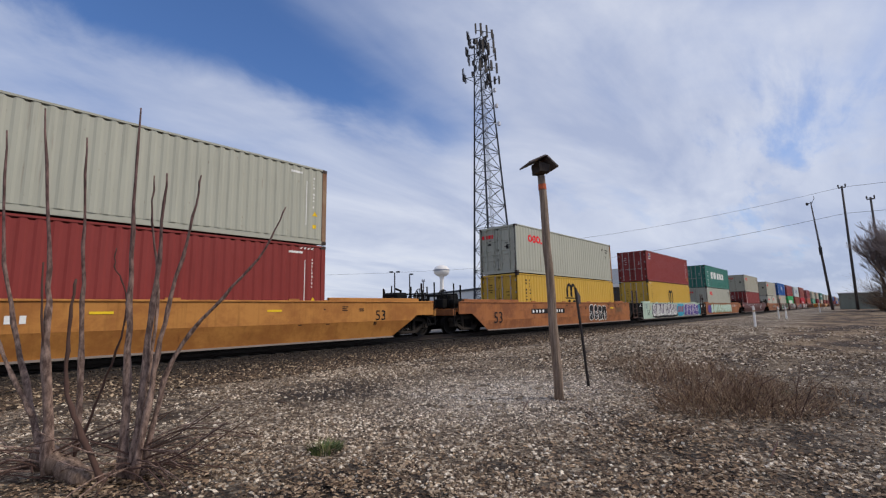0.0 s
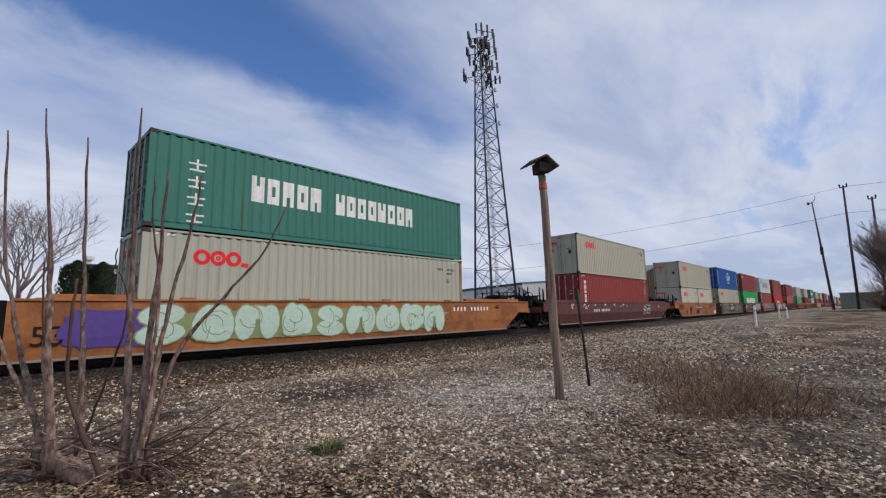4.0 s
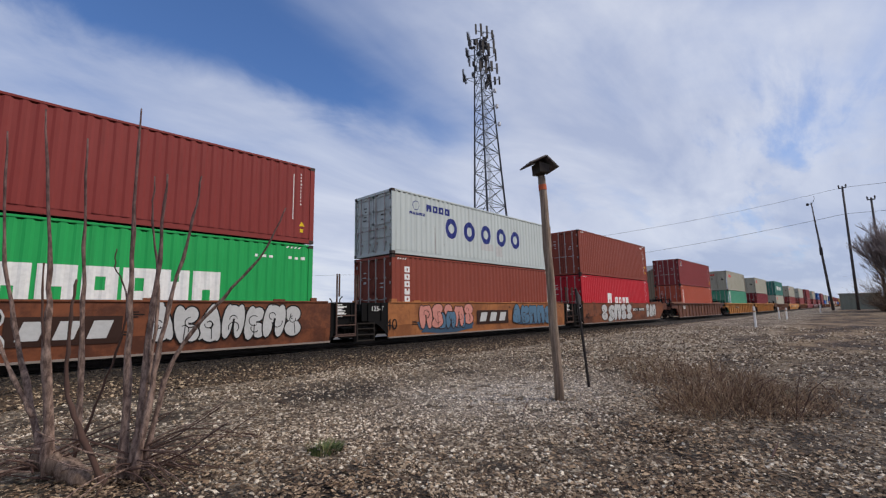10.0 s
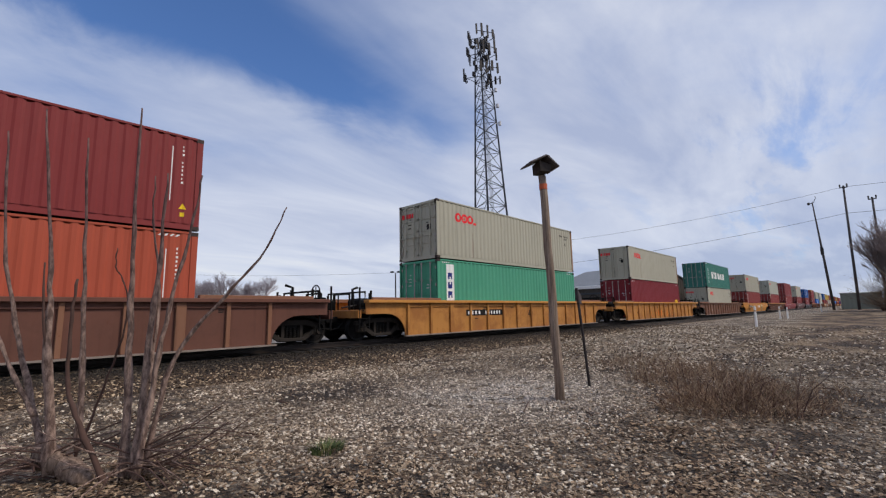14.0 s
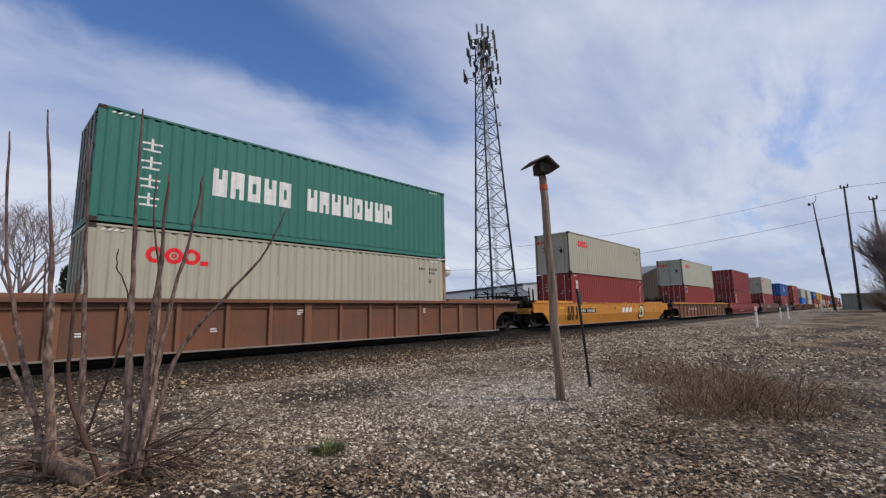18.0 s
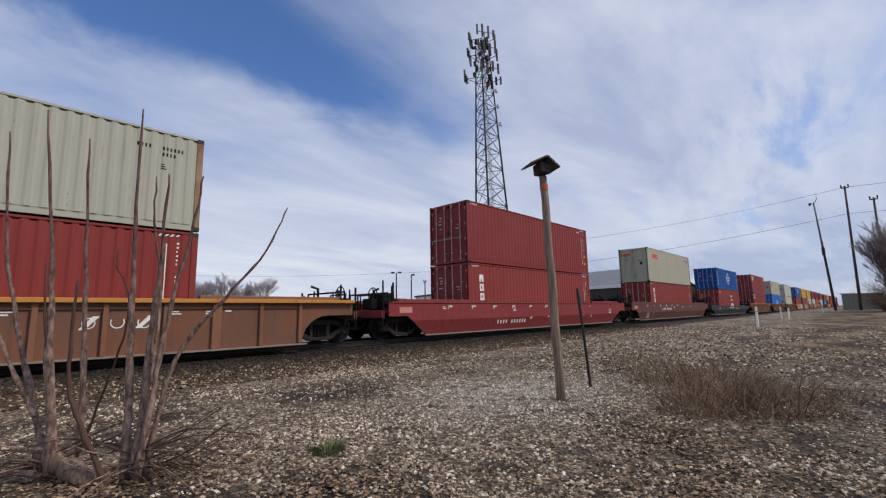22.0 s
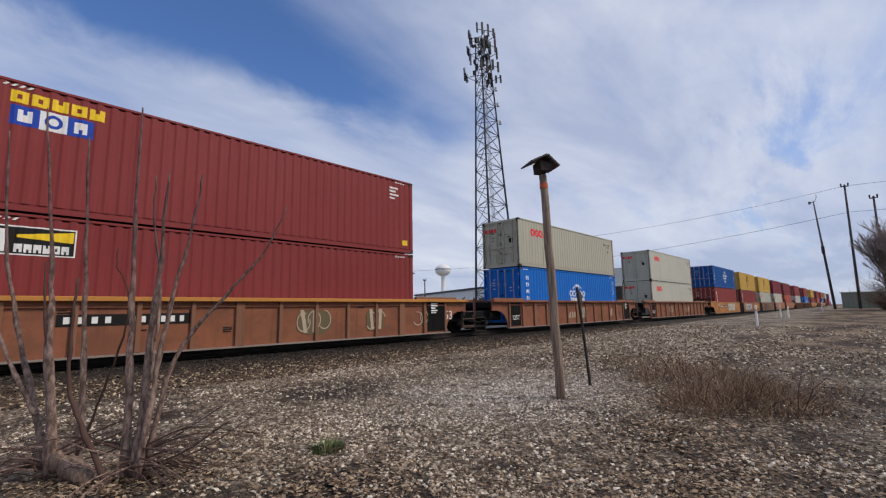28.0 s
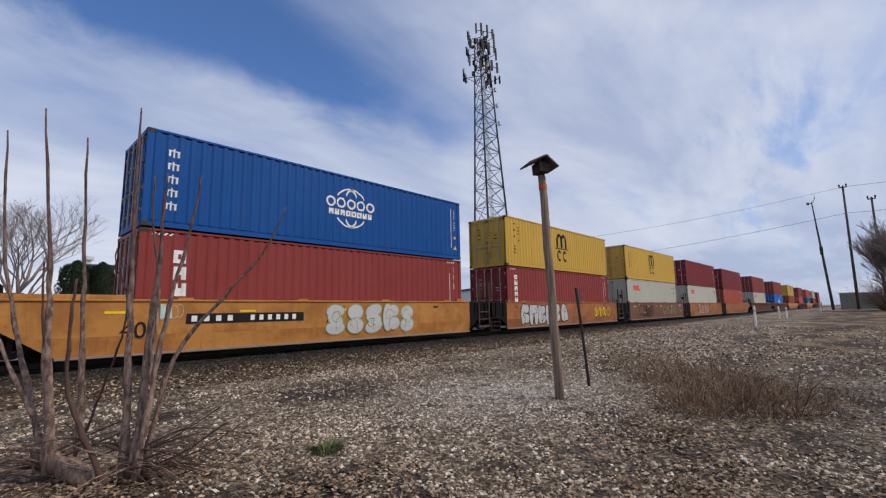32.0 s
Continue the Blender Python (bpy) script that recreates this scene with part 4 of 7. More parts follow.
def truck(car, x, seed):
    """A two-axle truck under a car; the wheelsets turn."""
    tr = thing("truck", "", "")
    tr.parent = car
    tr.matrix_basis = pose(x, 0, RAIL_Z + 0.42)
    # the truck itself is the bolster, so that its pieces hang on a mesh
    body = link("truck", shared(("bolster",), lambda: done(cube(-0.2, 0.2, -1.05, 1.05, 0.0, 0.3, bevel=0.04), "bolster")), BLACK, car, "black two-axle truck", pose(x, 0, RAIL_Z + 0.42))
    bpy.data.objects.remove(tr)
    for s in (-1, 1):
        link("side_frame", shared(("sf",), side_frame_mesh), FRAME, body, m=pose(0, s * 1.02, 0))
        tagged(link("suspension_spring", shared(("spr",), spring_mesh), BLACK, body, m=pose(0, s * 1.12 - (0.1 if s > 0 else -0.1), -0.02)), kind="stuff")
    for k in (-0.9, 0.9):
        w = link("wheelset", shared(("ws",), wheelset_mesh), WHEEL, body, "", pose(k, 0, 0))
        SPIN.append((w, k, seed))
    return body


def scrawl(bm, x0, x1, z0, z1, y, rnd, n=6, fat=0.5):
    """Overlapping rounded strokes of spray paint."""
    w = (x1 - x0) / n
    for i in range(n):
        cx = x0 + (i + 0.5) * w
        cz = (z0 + z1) / 2 + rnd.uniform(-0.05, 0.05)
        r = min(w * 0.62, (z1 - z0) / 2)
        a0 = rnd.uniform(0, 360)
        ring(bm, cx, cz, (z1 - z0) / 2 * rnd.uniform(0.85, 1.0), r * fat, y + 0.0004 * i, y + 0.0004 * i + 0.002, 14, a0, a0 + rnd.uniform(200, 358), min(1.0, w * 0.75 / ((z1 - z0) / 2)))
        if rnd.random() < 0.7:
            d = rnd.uniform(-0.25, 0.25) * w
            prism(bm, [(cx - 0.06 - d, z0), (cx + 0.06 - d, z0), (cx + 0.08 + d, z1), (cx - 0.05 + d, z1)], y - 0.002, y)
    return bm


def lobe(bm, cx, cz, a, b, turn, y, n=14):
    """A flat oval, long way a, turned in the plane of the wall."""
    c, d = math.cos(turn), math.sin(turn)
    pts = []
    for k in range(n):
        t = -2 * math.pi * k / n
        u, v = a * math.cos(t), b * math.sin(t)
        pts.append((cx + u * c - v * d, cz + u * d + v * c))
    prism(bm, pts[::-1], y, y + 0.0015)


LOBES = (       # fat letter-like figures: (right, up, half length, half width, turn in degrees)
    ((-0.5, 0.0, 1.0, 0.42, 90), (0.5, 0.0, 1.0, 0.42, 90), (0.0, 0.55, 0.6, 0.4, 0)),
    ((0.0, 0.55, 0.8, 0.42, 10), (0.0, 0.0, 0.75, 0.4, -25), (0.0, -0.55, 0.85, 0.42, 8)),
    ((-0.35, 0.0, 1.0, 0.5, 90), (0.35, -0.45, 0.6, 0.45, 20), (0.3, 0.5, 0.55, 0.42, -15)),
    ((-0.3, 0.1, 1.0, 0.42, 75), (0.35, 0.05, 1.0, 0.42, 105), (0.0, -0.6, 0.7, 0.35, 0)),
    ((0.0, 0.45, 0.75, 0.5, 0), (0.0, -0.45, 0.8, 0.5, 0)),
)


def throw_up(put, fill, line, x0, x1, z0, z1, y, rnd, n):
    """A row of fat overlapping sprayed letters: outline, fill and inner strokes."""
    w = (x1 - x0) / n
    for i in range(n):
        cx, cz = x0 + (i + 0.5) * w, (z0 + z1) / 2 + rnd.uniform(-0.05, 0.05)
        ww, hh = w * rnd.uniform(0.52, 0.62), (z1 - z0) / 2 * rnd.uniform(0.86, 0.98)
        yy = y - 0.008 * (i % 2)
        figure = LOBES[rnd.randrange(len(LOBES))]
        tilt = rnd.uniform(-8, 8)

        def figure_in(bm, grow, depth):
            for q, (u, v, a, b, turn) in enumerate(figure):
                up_right = abs(math.sin(radians(turn)))
                sa, sb = (hh, ww) if up_right > 0.7 else (ww, hh)
                lobe(bm, cx + u * ww, cz + v * hh, max(0.05, min(a, 1.0) * sa * (1.0 if up_right > 0.7 else 0.95) + grow), max(0.04, b * sb + grow), radians(turn + tilt), depth - 0.0006 * q)
        put("spray_outline", line, lambda bm: figure_in(bm, 0.04, yy))
        put("spray_letter", fill, lambda bm: figure_in(bm, 0.0, yy - 0.003), "spray-painted fat letter shape")

        def inner(bm):
            for _ in range(2):
                px, pz = cx + rnd.uniform(-0.3, 0.3) * ww, cz + rnd.uniform(-0.35, 0.35) * hh
                a0 = rnd.uniform(0, 360)
                ring(bm, px, pz, ww * rnd.uniform(0.25, 0.5), 0.024, yy - 0.0062, yy - 0.0052, 8, a0, a0 + rnd.uniform(140, 300))
            d = rnd.uniform(-0.3, 0.3) * ww
            prism(bm, [(cx + d - 0.012, cz - hh * 0.8), (cx + d + 0.012, cz - hh * 0.8), (cx + d * 0.5 + 0.012, cz - hh * 0.1), (cx + d * 0.5 - 0.012, cz - hh * 0.1)], yy - 0.0062, yy - 0.0052)
        put("spray_stroke", line, inner)


def blob(bm, x0, x1, z0, z1, y, rnd, n=26):
    """A filled patch with a wavy outline."""
    cx, cz, a, b = (x0 + x1) / 2, (z0 + z1) / 2, (x1 - x0) / 2, (z1 - z0) / 2
    pts = []
    for k in range(n):
        t = 2 * math.pi * k / n
        c, s = math.cos(t), math.sin(t)
        j = 1 + rnd.uniform(-0.12, 0.05)
        pts.append((cx + a * j * math.copysign(abs(c) ** 0.5, c), cz + b * j * math.copysign(abs(s) ** 0.6, s)))
    prism(bm, pts, y, y + 0.002)
    return bm


def flares(bm, x0, x1, z0, z1, y, rnd):
    """Bent spikes of paint that rise from a common foot."""
    x = x0
    while x < x1:
        w, lean = rnd.uniform(0.06, 0.16), rnd.uniform(-0.22, 0.22)
        h = (z1 - z0) * rnd.uniform(0.35, 1.0)
        x_, z_ = x, z0 + rnd.uniform(0, 0.06)
        prism(bm, [(x_, z_), (x_ + w, z_), (x_ + w * 0.8 + lean * 0.35, z_ + h * 0.5), (x_ + w * 0.5 + lean, z_ + h), (x_ + w * 0.3 + lean * 0.35, z_ + h * 0.5)], y, y + 0.002)
        x += rnd.uniform(0.1, 0.26)


def numerals(text, size, x, z, y, col, parent, name="numerals", tilt=0.0):
    cu = bpy.data.curves.new(name, "FONT")
    cu.body, cu.size, cu.extrude = text, size, 0.001
    ob = new(name, cu)
    ob.parent = parent
    ob.matrix_basis = pose(x, y, z, 90 + tilt, 0, 0)
    cu.materials.append(MARK[col])
    return ob


def put_bars(x, car, rnd):
    """Rows of unreadable small white print."""
    bm = bmesh.new()
    for k in range(4):
        dabs(bm, x, 1.58 - k * 0.1, 2, 0.38, 0.04, -HALF_W - 0.075, rnd)
    tagged(part("stencil", bm, MARK["white"], car), kind="stuff")


def well_car(colour, kind, xc, a, b, left, right, style, seed):
    """A well car centred on its load; a and b reach to its ends, left and right say whether each end is a drawbar end or a shared joint."""
    rnd = random.Random(seed)
    car = thing("well_car", "%s %s-sided double-stack rail well car" % (CARCOL[colour][1], "ribbed" if kind == "rib" else "smooth"), "rail car", "cars of the train")
    mt = CARPAINT[colour]
    ga = 0.75 if left == "E" else 0.95
    gb = 0.75 if right == "E" else 0.95
    xa, xb = -a + ga, b - gb
    ca, cb = (-a + 2.75, b - 2.75) if kind != "rib" else (-a + 2.6, b - 2.6)
    smooth_side = kind != "rib"
    jl, jr = 1.3, (1.55 if left == "E" else 1.15)     # how far the painted side keeps off a joint
    if left == "J":
        ca = -a + (jl if smooth_side else 2.2)
        xa = ca if smooth_side else xa
    if right == "J":
        cb = b - (jr if smooth_side else 2.2)
        xb = cb if smooth_side else xb
    # single cars fold their sides well inwards below, the jointed ones hardly at all
    fold = 0.17 if left == right == "E" else 0.03
    lo, hi = SILL_LOW, style.get("top", SILL_TOP)
    neck = min(1.18, hi - 0.42)
    zf = lo + (0.56 if fold > 0.1 else 0.42)
    fx = 1.1 * (zf - lo) / (neck - lo)
    for s in (-1, 1):
        bm = bmesh.new()
        if kind == "rib":
            n = 6
            arcl = [(xa, neck + 0.08)] + [(ca - 0.9 + 0.9 * math.sin(k / n * math.pi / 2), neck + 0.08 - (neck + 0.08 - lo) * (1 - math.cos(k / n * math.pi / 2))) for k in range(n + 1)]
            arcr = [(cb + (ca - x), z) for x, z in arcl[:0:-1]] + [(xb, neck + 0.08)]
            prism(bm, [(xa, hi - 0.02)] + arcl + arcr + [(xb, hi - 0.02)], 0.0, 0.05)
        else:
            # flared plate: a folded side with a low apron
            head = [(xa, hi - 0.03), (xa, zf)] if left == "J" else [(xa, hi - 0.03), (xa, neck), (ca - 1.1, neck), (ca - fx, zf)]
            tail = [(xb, zf), (xb, hi - 0.03)] if right == "J" else [(cb + fx, zf), (cb + 1.1, neck), (xb, neck), (xb, hi - 0.03)]
            prism(bm, head + tail, 0.0, 0.06)
        if s > 0:
            for v in bm.verts:
                v.co.x, v.co.y = v.co.x, -v.co.y
            bmesh.ops.reverse_faces(bm, faces=bm.faces)
        sill = part("side_sill", bm, mt, car, "steel side wall of the well")
        sill.matrix_basis = pose(0, s * HALF_W, 0)
        f = -1 if s < 0 else 1

        def plate(x0, x1, o0, o1, z0, z1, name, m_, bevel=0.0, label=""):
            y0, y1 = sorted((f * (HALF_W + o0), f * (HALF_W + o1)))
            return part(name, cube(x0, x1, y0, y1, z0, z1, bevel=bevel), m_, car, label)
        if kind == "rib":
            plate(xa, xb, -0.14, 0.17, hi - 0.05, hi + 0.06, "top_chord", CHORD if style.get("chord") == 1 else mt, 0.012, "top chord of the side")
            for e0, e1 in ((xa + 0.4, -6.0), (6.2, xb - 0.4)):
                plate(e0, e1, -0.34, -0.16, hi + 0.02, hi + 0.16, "side_guide", RIB, 0.012, "raised guide beam beside the load")
            plate(ca - 0.1, cb + 0.1, 0.0, 0.15, lo - 0.04, lo + 0.0, "bottom_flange", PALE_FLANGE, 0.0, "pale bottom flange")
            plate(ca - 0.05, cb + 0.05, 0.0, 0.05, hi - 0.2, hi - 0.15, "stringer", mt, 0.008)
            nrib = max(10, int((cb - ca) / 1.18))
            for k in range(nrib + 1):
                x = ca + 0.1 + (cb - ca - 0.2) * k / nrib
                wd = 0.12 if k in (2, nrib - 2, nrib // 2) else 0.055
                plate(x - wd, x + wd, 0.0, 0.08, lo + 0.0, hi - 0.05, "rib", mt if colour == "ochre" else RIB, 0.012)
        else:
            plate(xa + 0.1, xb - 0.1, -0.12, 0.035, hi - 0.035, hi + 0.02, "top_chord", mt, 0.01)
            for e0, e1 in ((xa + 0.6, -6.15), (6.25, xb - 0.6)):
                plate(e0, e1, -0.36, -0.2, hi - 0.02, hi + 0.13, "side_guide", mt, 0.012, "raised guide beam beside the load")
            bmf = bmesh.new()
            # lower fold, leaning inwards
            prism_pts = [(ca - (fx if left == "E" else 0.0), zf), (cb + (fx if right == "E" else 0.0), zf), (cb, lo), (ca, lo)]
            prism(bmf, prism_pts, 0.0, 0.03)
            for v in bmf.verts:
                lean = (zf - v.co.z) / (zf - lo)
                v.co.y = f * (HALF_W - 0.003 - lean * fold - (0.03 - v.co.y) * 0.9)
            bmesh.ops.recalc_face_normals(bmf, faces=bmf.faces)
            part("apron", bmf, mt, car, "folded lower edge of the side")
            plate(ca, cb, -fold - 0.04, -fold + 0.05, lo - 0.05, lo + 0.0, "bottom_flange", PALE_FLANGE, 0.0, "pale bottom flange")
            for k in range(4):
                x = -5.2 + k * 3.3
                plate(x, x + 0.35, -0.06, 0.01, hi + 0.02, hi + 0.07, "guide_lug", mt)
    # floor of the well: cross members and the end bulkheads
    part("well_floor", cube(ca + 0.2, cb - 0.2, -1.25, 1.25, FLOOR_Z - 0.1, FLOOR_Z - 0.005), BLACK, car)
    for x0, x1, typ in ((xa if left == "E" or kind == "rib" else -a + 0.3, ca + 0.55, left), (cb - 0.55, xb if right == "E" or kind == "rib" else b - 0.3, right)):
        part("end_platform", cube(x0, x1, -HALF_W + 0.065, HALF_W - 0.065, hi - 0.42, hi - 0.28, bevel=0.015), mt if typ == "E" else BLACK, car, "steel platform over the truck")
        part("centre_sill", cube(min(x0, x1) - 0.1, max(x0, x1) + 0.1, -0.3, 0.3, 0.92, 1.28), BLACK, car)
    for end, x, typ in ((-1, -a, left), (1, b, right)):
        inner = -end
        if typ == "E":
            truck(car, x + inner * 1.75, seed + (5 if end > 0 else 0))
            part("coupler", cube(min(x, x + inner * 0.9), max(x, x + inner * 0.9), -0.13, 0.13, 0.95, 1.18, bevel=0.03), BLACK, car, "black coupler")
            xx = x + inner * 0.55
            part("end_sill", cube(xx - 0.07, xx + 0.07, -1.38, 1.38, 1.12, 1.40, bevel=0.015), mt, car)
            for s in (-1, 1):
                bm = bmesh.new()
                for o in (0.0, 0.42):
                    tube(bm, [(xx + inner * o, s * 1.36, 0.75), (xx + inner * o, s * 1.36, (2.5 if o == 0.0 else 2.3) - (0.0 if smooth_side else 0.3))], 0.034, 6)
                for z in (0.82, 1.1, 1.38, 1.66):
                    tube(bm, [(xx, s * 1.36, z), (xx + inner * 0.42, s * 1.36, z)], 0.016, 5)
                part("ladder", bm, BLACK, car, "end ladder and grab irons")
            bm = bmesh.new()
            for s in (-0.75, 0.2):
                tube(bm, [(xx, s, 1.38), (xx, s, 2.0)], 0.035, 6)
            tube(bm, [(xx, -0.75, 1.98), (xx, 0.2, 1.98)], 0.025, 6)
            part("end_rail", bm, BLACK, car)
            for s, o, t in ((-1.22, 1.15, 2.45 if smooth_side else 2.1), (1.2, 1.15, 2.35 if smooth_side else 2.1)):
                part("stanchion", cube(x + inner * o - 0.03, x + inner * o + 0.03, s - 0.025, s + 0.025, 1.4, t), BLACK, car, "tall dark stanchion")
            bm = bmesh.new()
            box(bm, x + inner * 1.55 - 0.34, x + inner * 1.55 + 0.34, -0.5, 0.4, 1.42, 2.1 if smooth_side else 1.85, bevel=0.08)
            tube(bm, [(x + inner * 1.2, 0.0, 1.7), (x + inner * 1.2, 0.0, 2.2), (x + inner * 1.45, 0.05, 2.28)], 0.05, 7)
            part("brake_cylinder", bm, BLACK, car, "grimy brake cylinder and valve")
            bm = bmesh.new()
            tube(bm, [(x + inner * 0.9, -1.2, 1.42), (x + inner * 0.9, -1.2, 2.05), (x + inner * 0.9, 1.2, 2.05), (x + inner * 0.9, 1.2, 1.42)], 0.035, 6)
            for q in (-0.5, 0.5):
                tube(bm, [(x + inner * 0.9, q, 1.42), (x + inner * 0.9, q, 2.05)], 0.028, 6)
            part("cross_rail", bm, BLACK, car)
            if style.get("brake", 1) == end or (kind == "smooth" and end < 0 and left == right):
                bm = bmesh.new()
                for k in range(14):
                    t0, t1 = k * 0.4488, (k + 1) * 0.4488
                    tube(bm, [(xx + inner * 0.12, -0.6 + 0.27 * math.cos(t0), 2.0 + 0.27 * math.sin(t0)), (xx + inner * 0.12, -0.6 + 0.27 * math.cos(t1), 2.0 + 0.27 * math.sin(t1))], 0.022, 5)
                for k in range(4):
                    tube(bm, [(xx + inner * 0.12, -0.6, 2.0), (xx + inner * 0.12, -0.6 + 0.26 * math.cos(k * 1.57), 2.0 + 0.26 * math.sin(k * 1.57))], 0.016, 5)
                part("brake_wheel", bm, BLACK, car, "black hand-brake wheel")
                part("brake_housing", cube(xx - 0.15, xx + 0.15, -0.85, -0.3, 1.45, 1.85, bevel=0.03), BLACK, car)
            bm = bmesh.new()
            tube(bm, [(x + inner * 0.5, -0.45, 1.0), (x + inner * 0.25, -0.5, 0.78), (x - inner * 0.05, -0.45, 0.72)], 0.028, 6)
            part("air_hose", bm, BLACK, car)
            tube_bm = bmesh.new()
            tz, tr_ = (1.68, 0.19) if smooth_side else (1.6, 0.17)
            tube(tube_bm, [(x + inner * q, -0.75, tz) for q in (1.0, 1.05, 2.2, 2.25)], [tr_ * 0.65, tr_, tr_, tr_ * 0.65], 14)
            for q in (1.25, 2.0):
                box(tube_bm, x + inner * q - 0.04, x + inner * q + 0.04, -0.92, -0.58, 1.38, tz - tr_ * 0.7)
            part("air_tank", tube_bm, BLACK, car, "black air reservoir", True)
            bm = bmesh.new()
            nseg = 10
            for k in range(nseg):
                t0, t1 = math.pi * k / nseg, math.pi * (k + 1) / nseg
                prism(bm, [(x + inner * 1.75 + math.cos(t0) * 1.0, 0.78 + math.sin(t0) * 0.46), (x + inner * 1.75 + math.cos(t1) * 1.0, 0.78 + math.sin(t1) * 0.46), (x + inner * 1.75 + math.cos(t1) * 1.06, 0.78 + math.sin(t1) * 0.52), (x + inner * 1.75 + math.cos(t0) * 1.06, 0.78 + math.sin(t0) * 0.52)], -1.3, 1.3)
            part("wheel_guard", bm, BLACK, car)
            part("brake_rigging", cube(x + inner * 0.4 - 0.25, x + inner * 0.4 + 0.25, 0.3, 1.1, 1.42, 1.78, bevel=0.05), BLACK, car)
            bm = bmesh.new()
            tube(bm, [(x + inner * 0.7, -1.2, 1.46), (x + inner * 1.6, -1.2, 1.5), (x + inner * 2.6, -1.25, 1.48)], 0.03, 6)
            tube(bm, [(x + inner * 0.6, -0.2, 1.5), (x + inner * 1.4, -0.25, 1.62), (x + inner * 2.8, -0.2, 1.5)], 0.035, 6)
            part("brake_pipe", bm, DARK, car)
        else:
            if end > 0:
                truck(car, x, seed + 9)
            q0, q1 = sorted((x + inner * 0.1, x + inner * 2.1))
            part("end_casting", cube(q0, q1, -1.15, 1.15, 0.8, 1.27, bevel=0.05), BLACK, car, "grimy cast end of the car")
            part("joint_arm", cube(min(x, x + inner * 1.2), max(x, x + inner * 1.2), -0.32, 0.32, 0.9, 1.25, bevel=0.04), BLACK, car)
            xx = x + inner * 0.42
            if end > 0:
                # crossover ladder at the side of the joint
                bm = bmesh.new()
                tall, yl = (1.82, -1.3) if kind == "rib" else (2.62, -HALF_W - 0.06)
                for q in (-0.95, -0.2):
                    tube(bm, [(x + q, yl, 0.55), (x + q, yl, tall), (x + q + 0.09, yl, tall), (x + q + 0.09, yl, tall - 0.75)], 0.03, 6)
                for z in (0.62, 0.92, 1.24):
                    tube(bm, [(x - 0.95, yl, z), (x - 0.2, yl, z)], 0.024, 5)
                box(bm, x - 1.0, x - 0.12, yl - 0.02, yl + 0.16, 0.55, 0.59)
                part("ladder", bm, LADDER, car, "rusty end ladder")
                box_ = part("step_box", cube(x - 0.16, x + 0.56, yl + 0.17, yl + 0.2, 0.34, 0.98), FRAME, car, "dusty hanging steps")
                for q in (-0.16, 0.56):
                    part("stringer", cube(x + q - 0.015, x + q + 0.015, yl - 0.06, yl + 0.172, 0.34, 0.98), FRAME, box_)
                for z in (0.36, 0.56, 0.76, 0.94):
                    part("tread", cube(x - 0.144, x + 0.544, yl - 0.06, yl + 0.16, z, z + 0.035), FRAME, box_)
            part("step", cube(xx - 0.25, xx + 0.25, -1.42, -1.0, 0.78, 0.84), BLACK, car)
            for s in (-0.9, 0.9):
                bm = bmesh.new()
                tube(bm, [(xx, s, 1.35), (xx, s, 1.8), (xx - inner * 0.1, s, 1.9)], 0.022, 6)
                part("grab_post", bm, BLACK, car)
            if kind == "smooth":
                # grimy black end plate with an arch over the wheels
                reach = jl if end < 0 else jr
                arch = [(0.12, hi - 0.02), (0.12, 1.04), (0.4, 1.02), (reach * 0.62, 0.9), (reach * 0.84, 0.7), (reach, 0.46), (reach, hi - 0.02)]
                for sy in (-1, 1):
                    bm = prism(bmesh.new(), [(x + inner * u, v) for u, v in arch], sy * (HALF_W - 0.03) - 0.02, sy * (HALF_W - 0.03) + 0.02)
                    bmesh.ops.recalc_face_normals(bm, faces=bm.faces)
                    part("end_plate", bm, BLACK, car, "grimy black arched end plate")
                for q in (0.3, 0.75):
                    part("plate_stiffener", cube(x + inner * reach * q - 0.025, x + inner * reach * q + 0.025, -HALF_W - 0.035, -HALF_W + 0.012, 1.05, hi - 0.06), BLACK, car)
                if style.get("panel") and end < 0:
                    numerals("125-T", 0.24, x + 0.5, 1.38, -HALF_W - 0.012, "white", car, "lettering")
                elif style.get("panel"):
                    put_bars(x - reach + 0.2, car, rnd)
            elif style.get("panel"):
                # black end plate on the side, with its lettering
                px = sorted((x + inner * 2.32, x + inner * 3.3))
                pz = SILL_LOW + 0.06
                part("end_plate", cube(px[0], px[1], -HALF_W - 0.03, -HALF_W - 0.002, pz, SILL_TOP - 0.06, bevel=0.01), BLACK, car, "black end plate")
                for q in (0.3, 0.7):
                    part("plate_stiffener", cube(px[0] + 1.13 * q - 0.02, px[0] + 1.13 * q + 0.02, -HALF_W - 0.04, -HALF_W - 0.03, pz, SILL_TOP - 0.07), BLACK, car)
                if end < 0:
                    numerals("125T", 0.32, px[0] + 0.14, 0.8, -HALF_W - 0.075, "white", car, "lettering")
                else:
                    put_bars(px[0] + 0.15, car, rnd)
            part("end_bulkhead", cube(min(x + inner * 0.95, x + inner * 1.15), max(x + inner * 0.95, x + inner * 1.15), -1.35, 1.35, 0.95, 1.66, bevel=0.03), BLACK, car, "dark end bulkhead")
    # painted numbers and patches on the side that faces the camera
    y = -HALF_W - 0.008

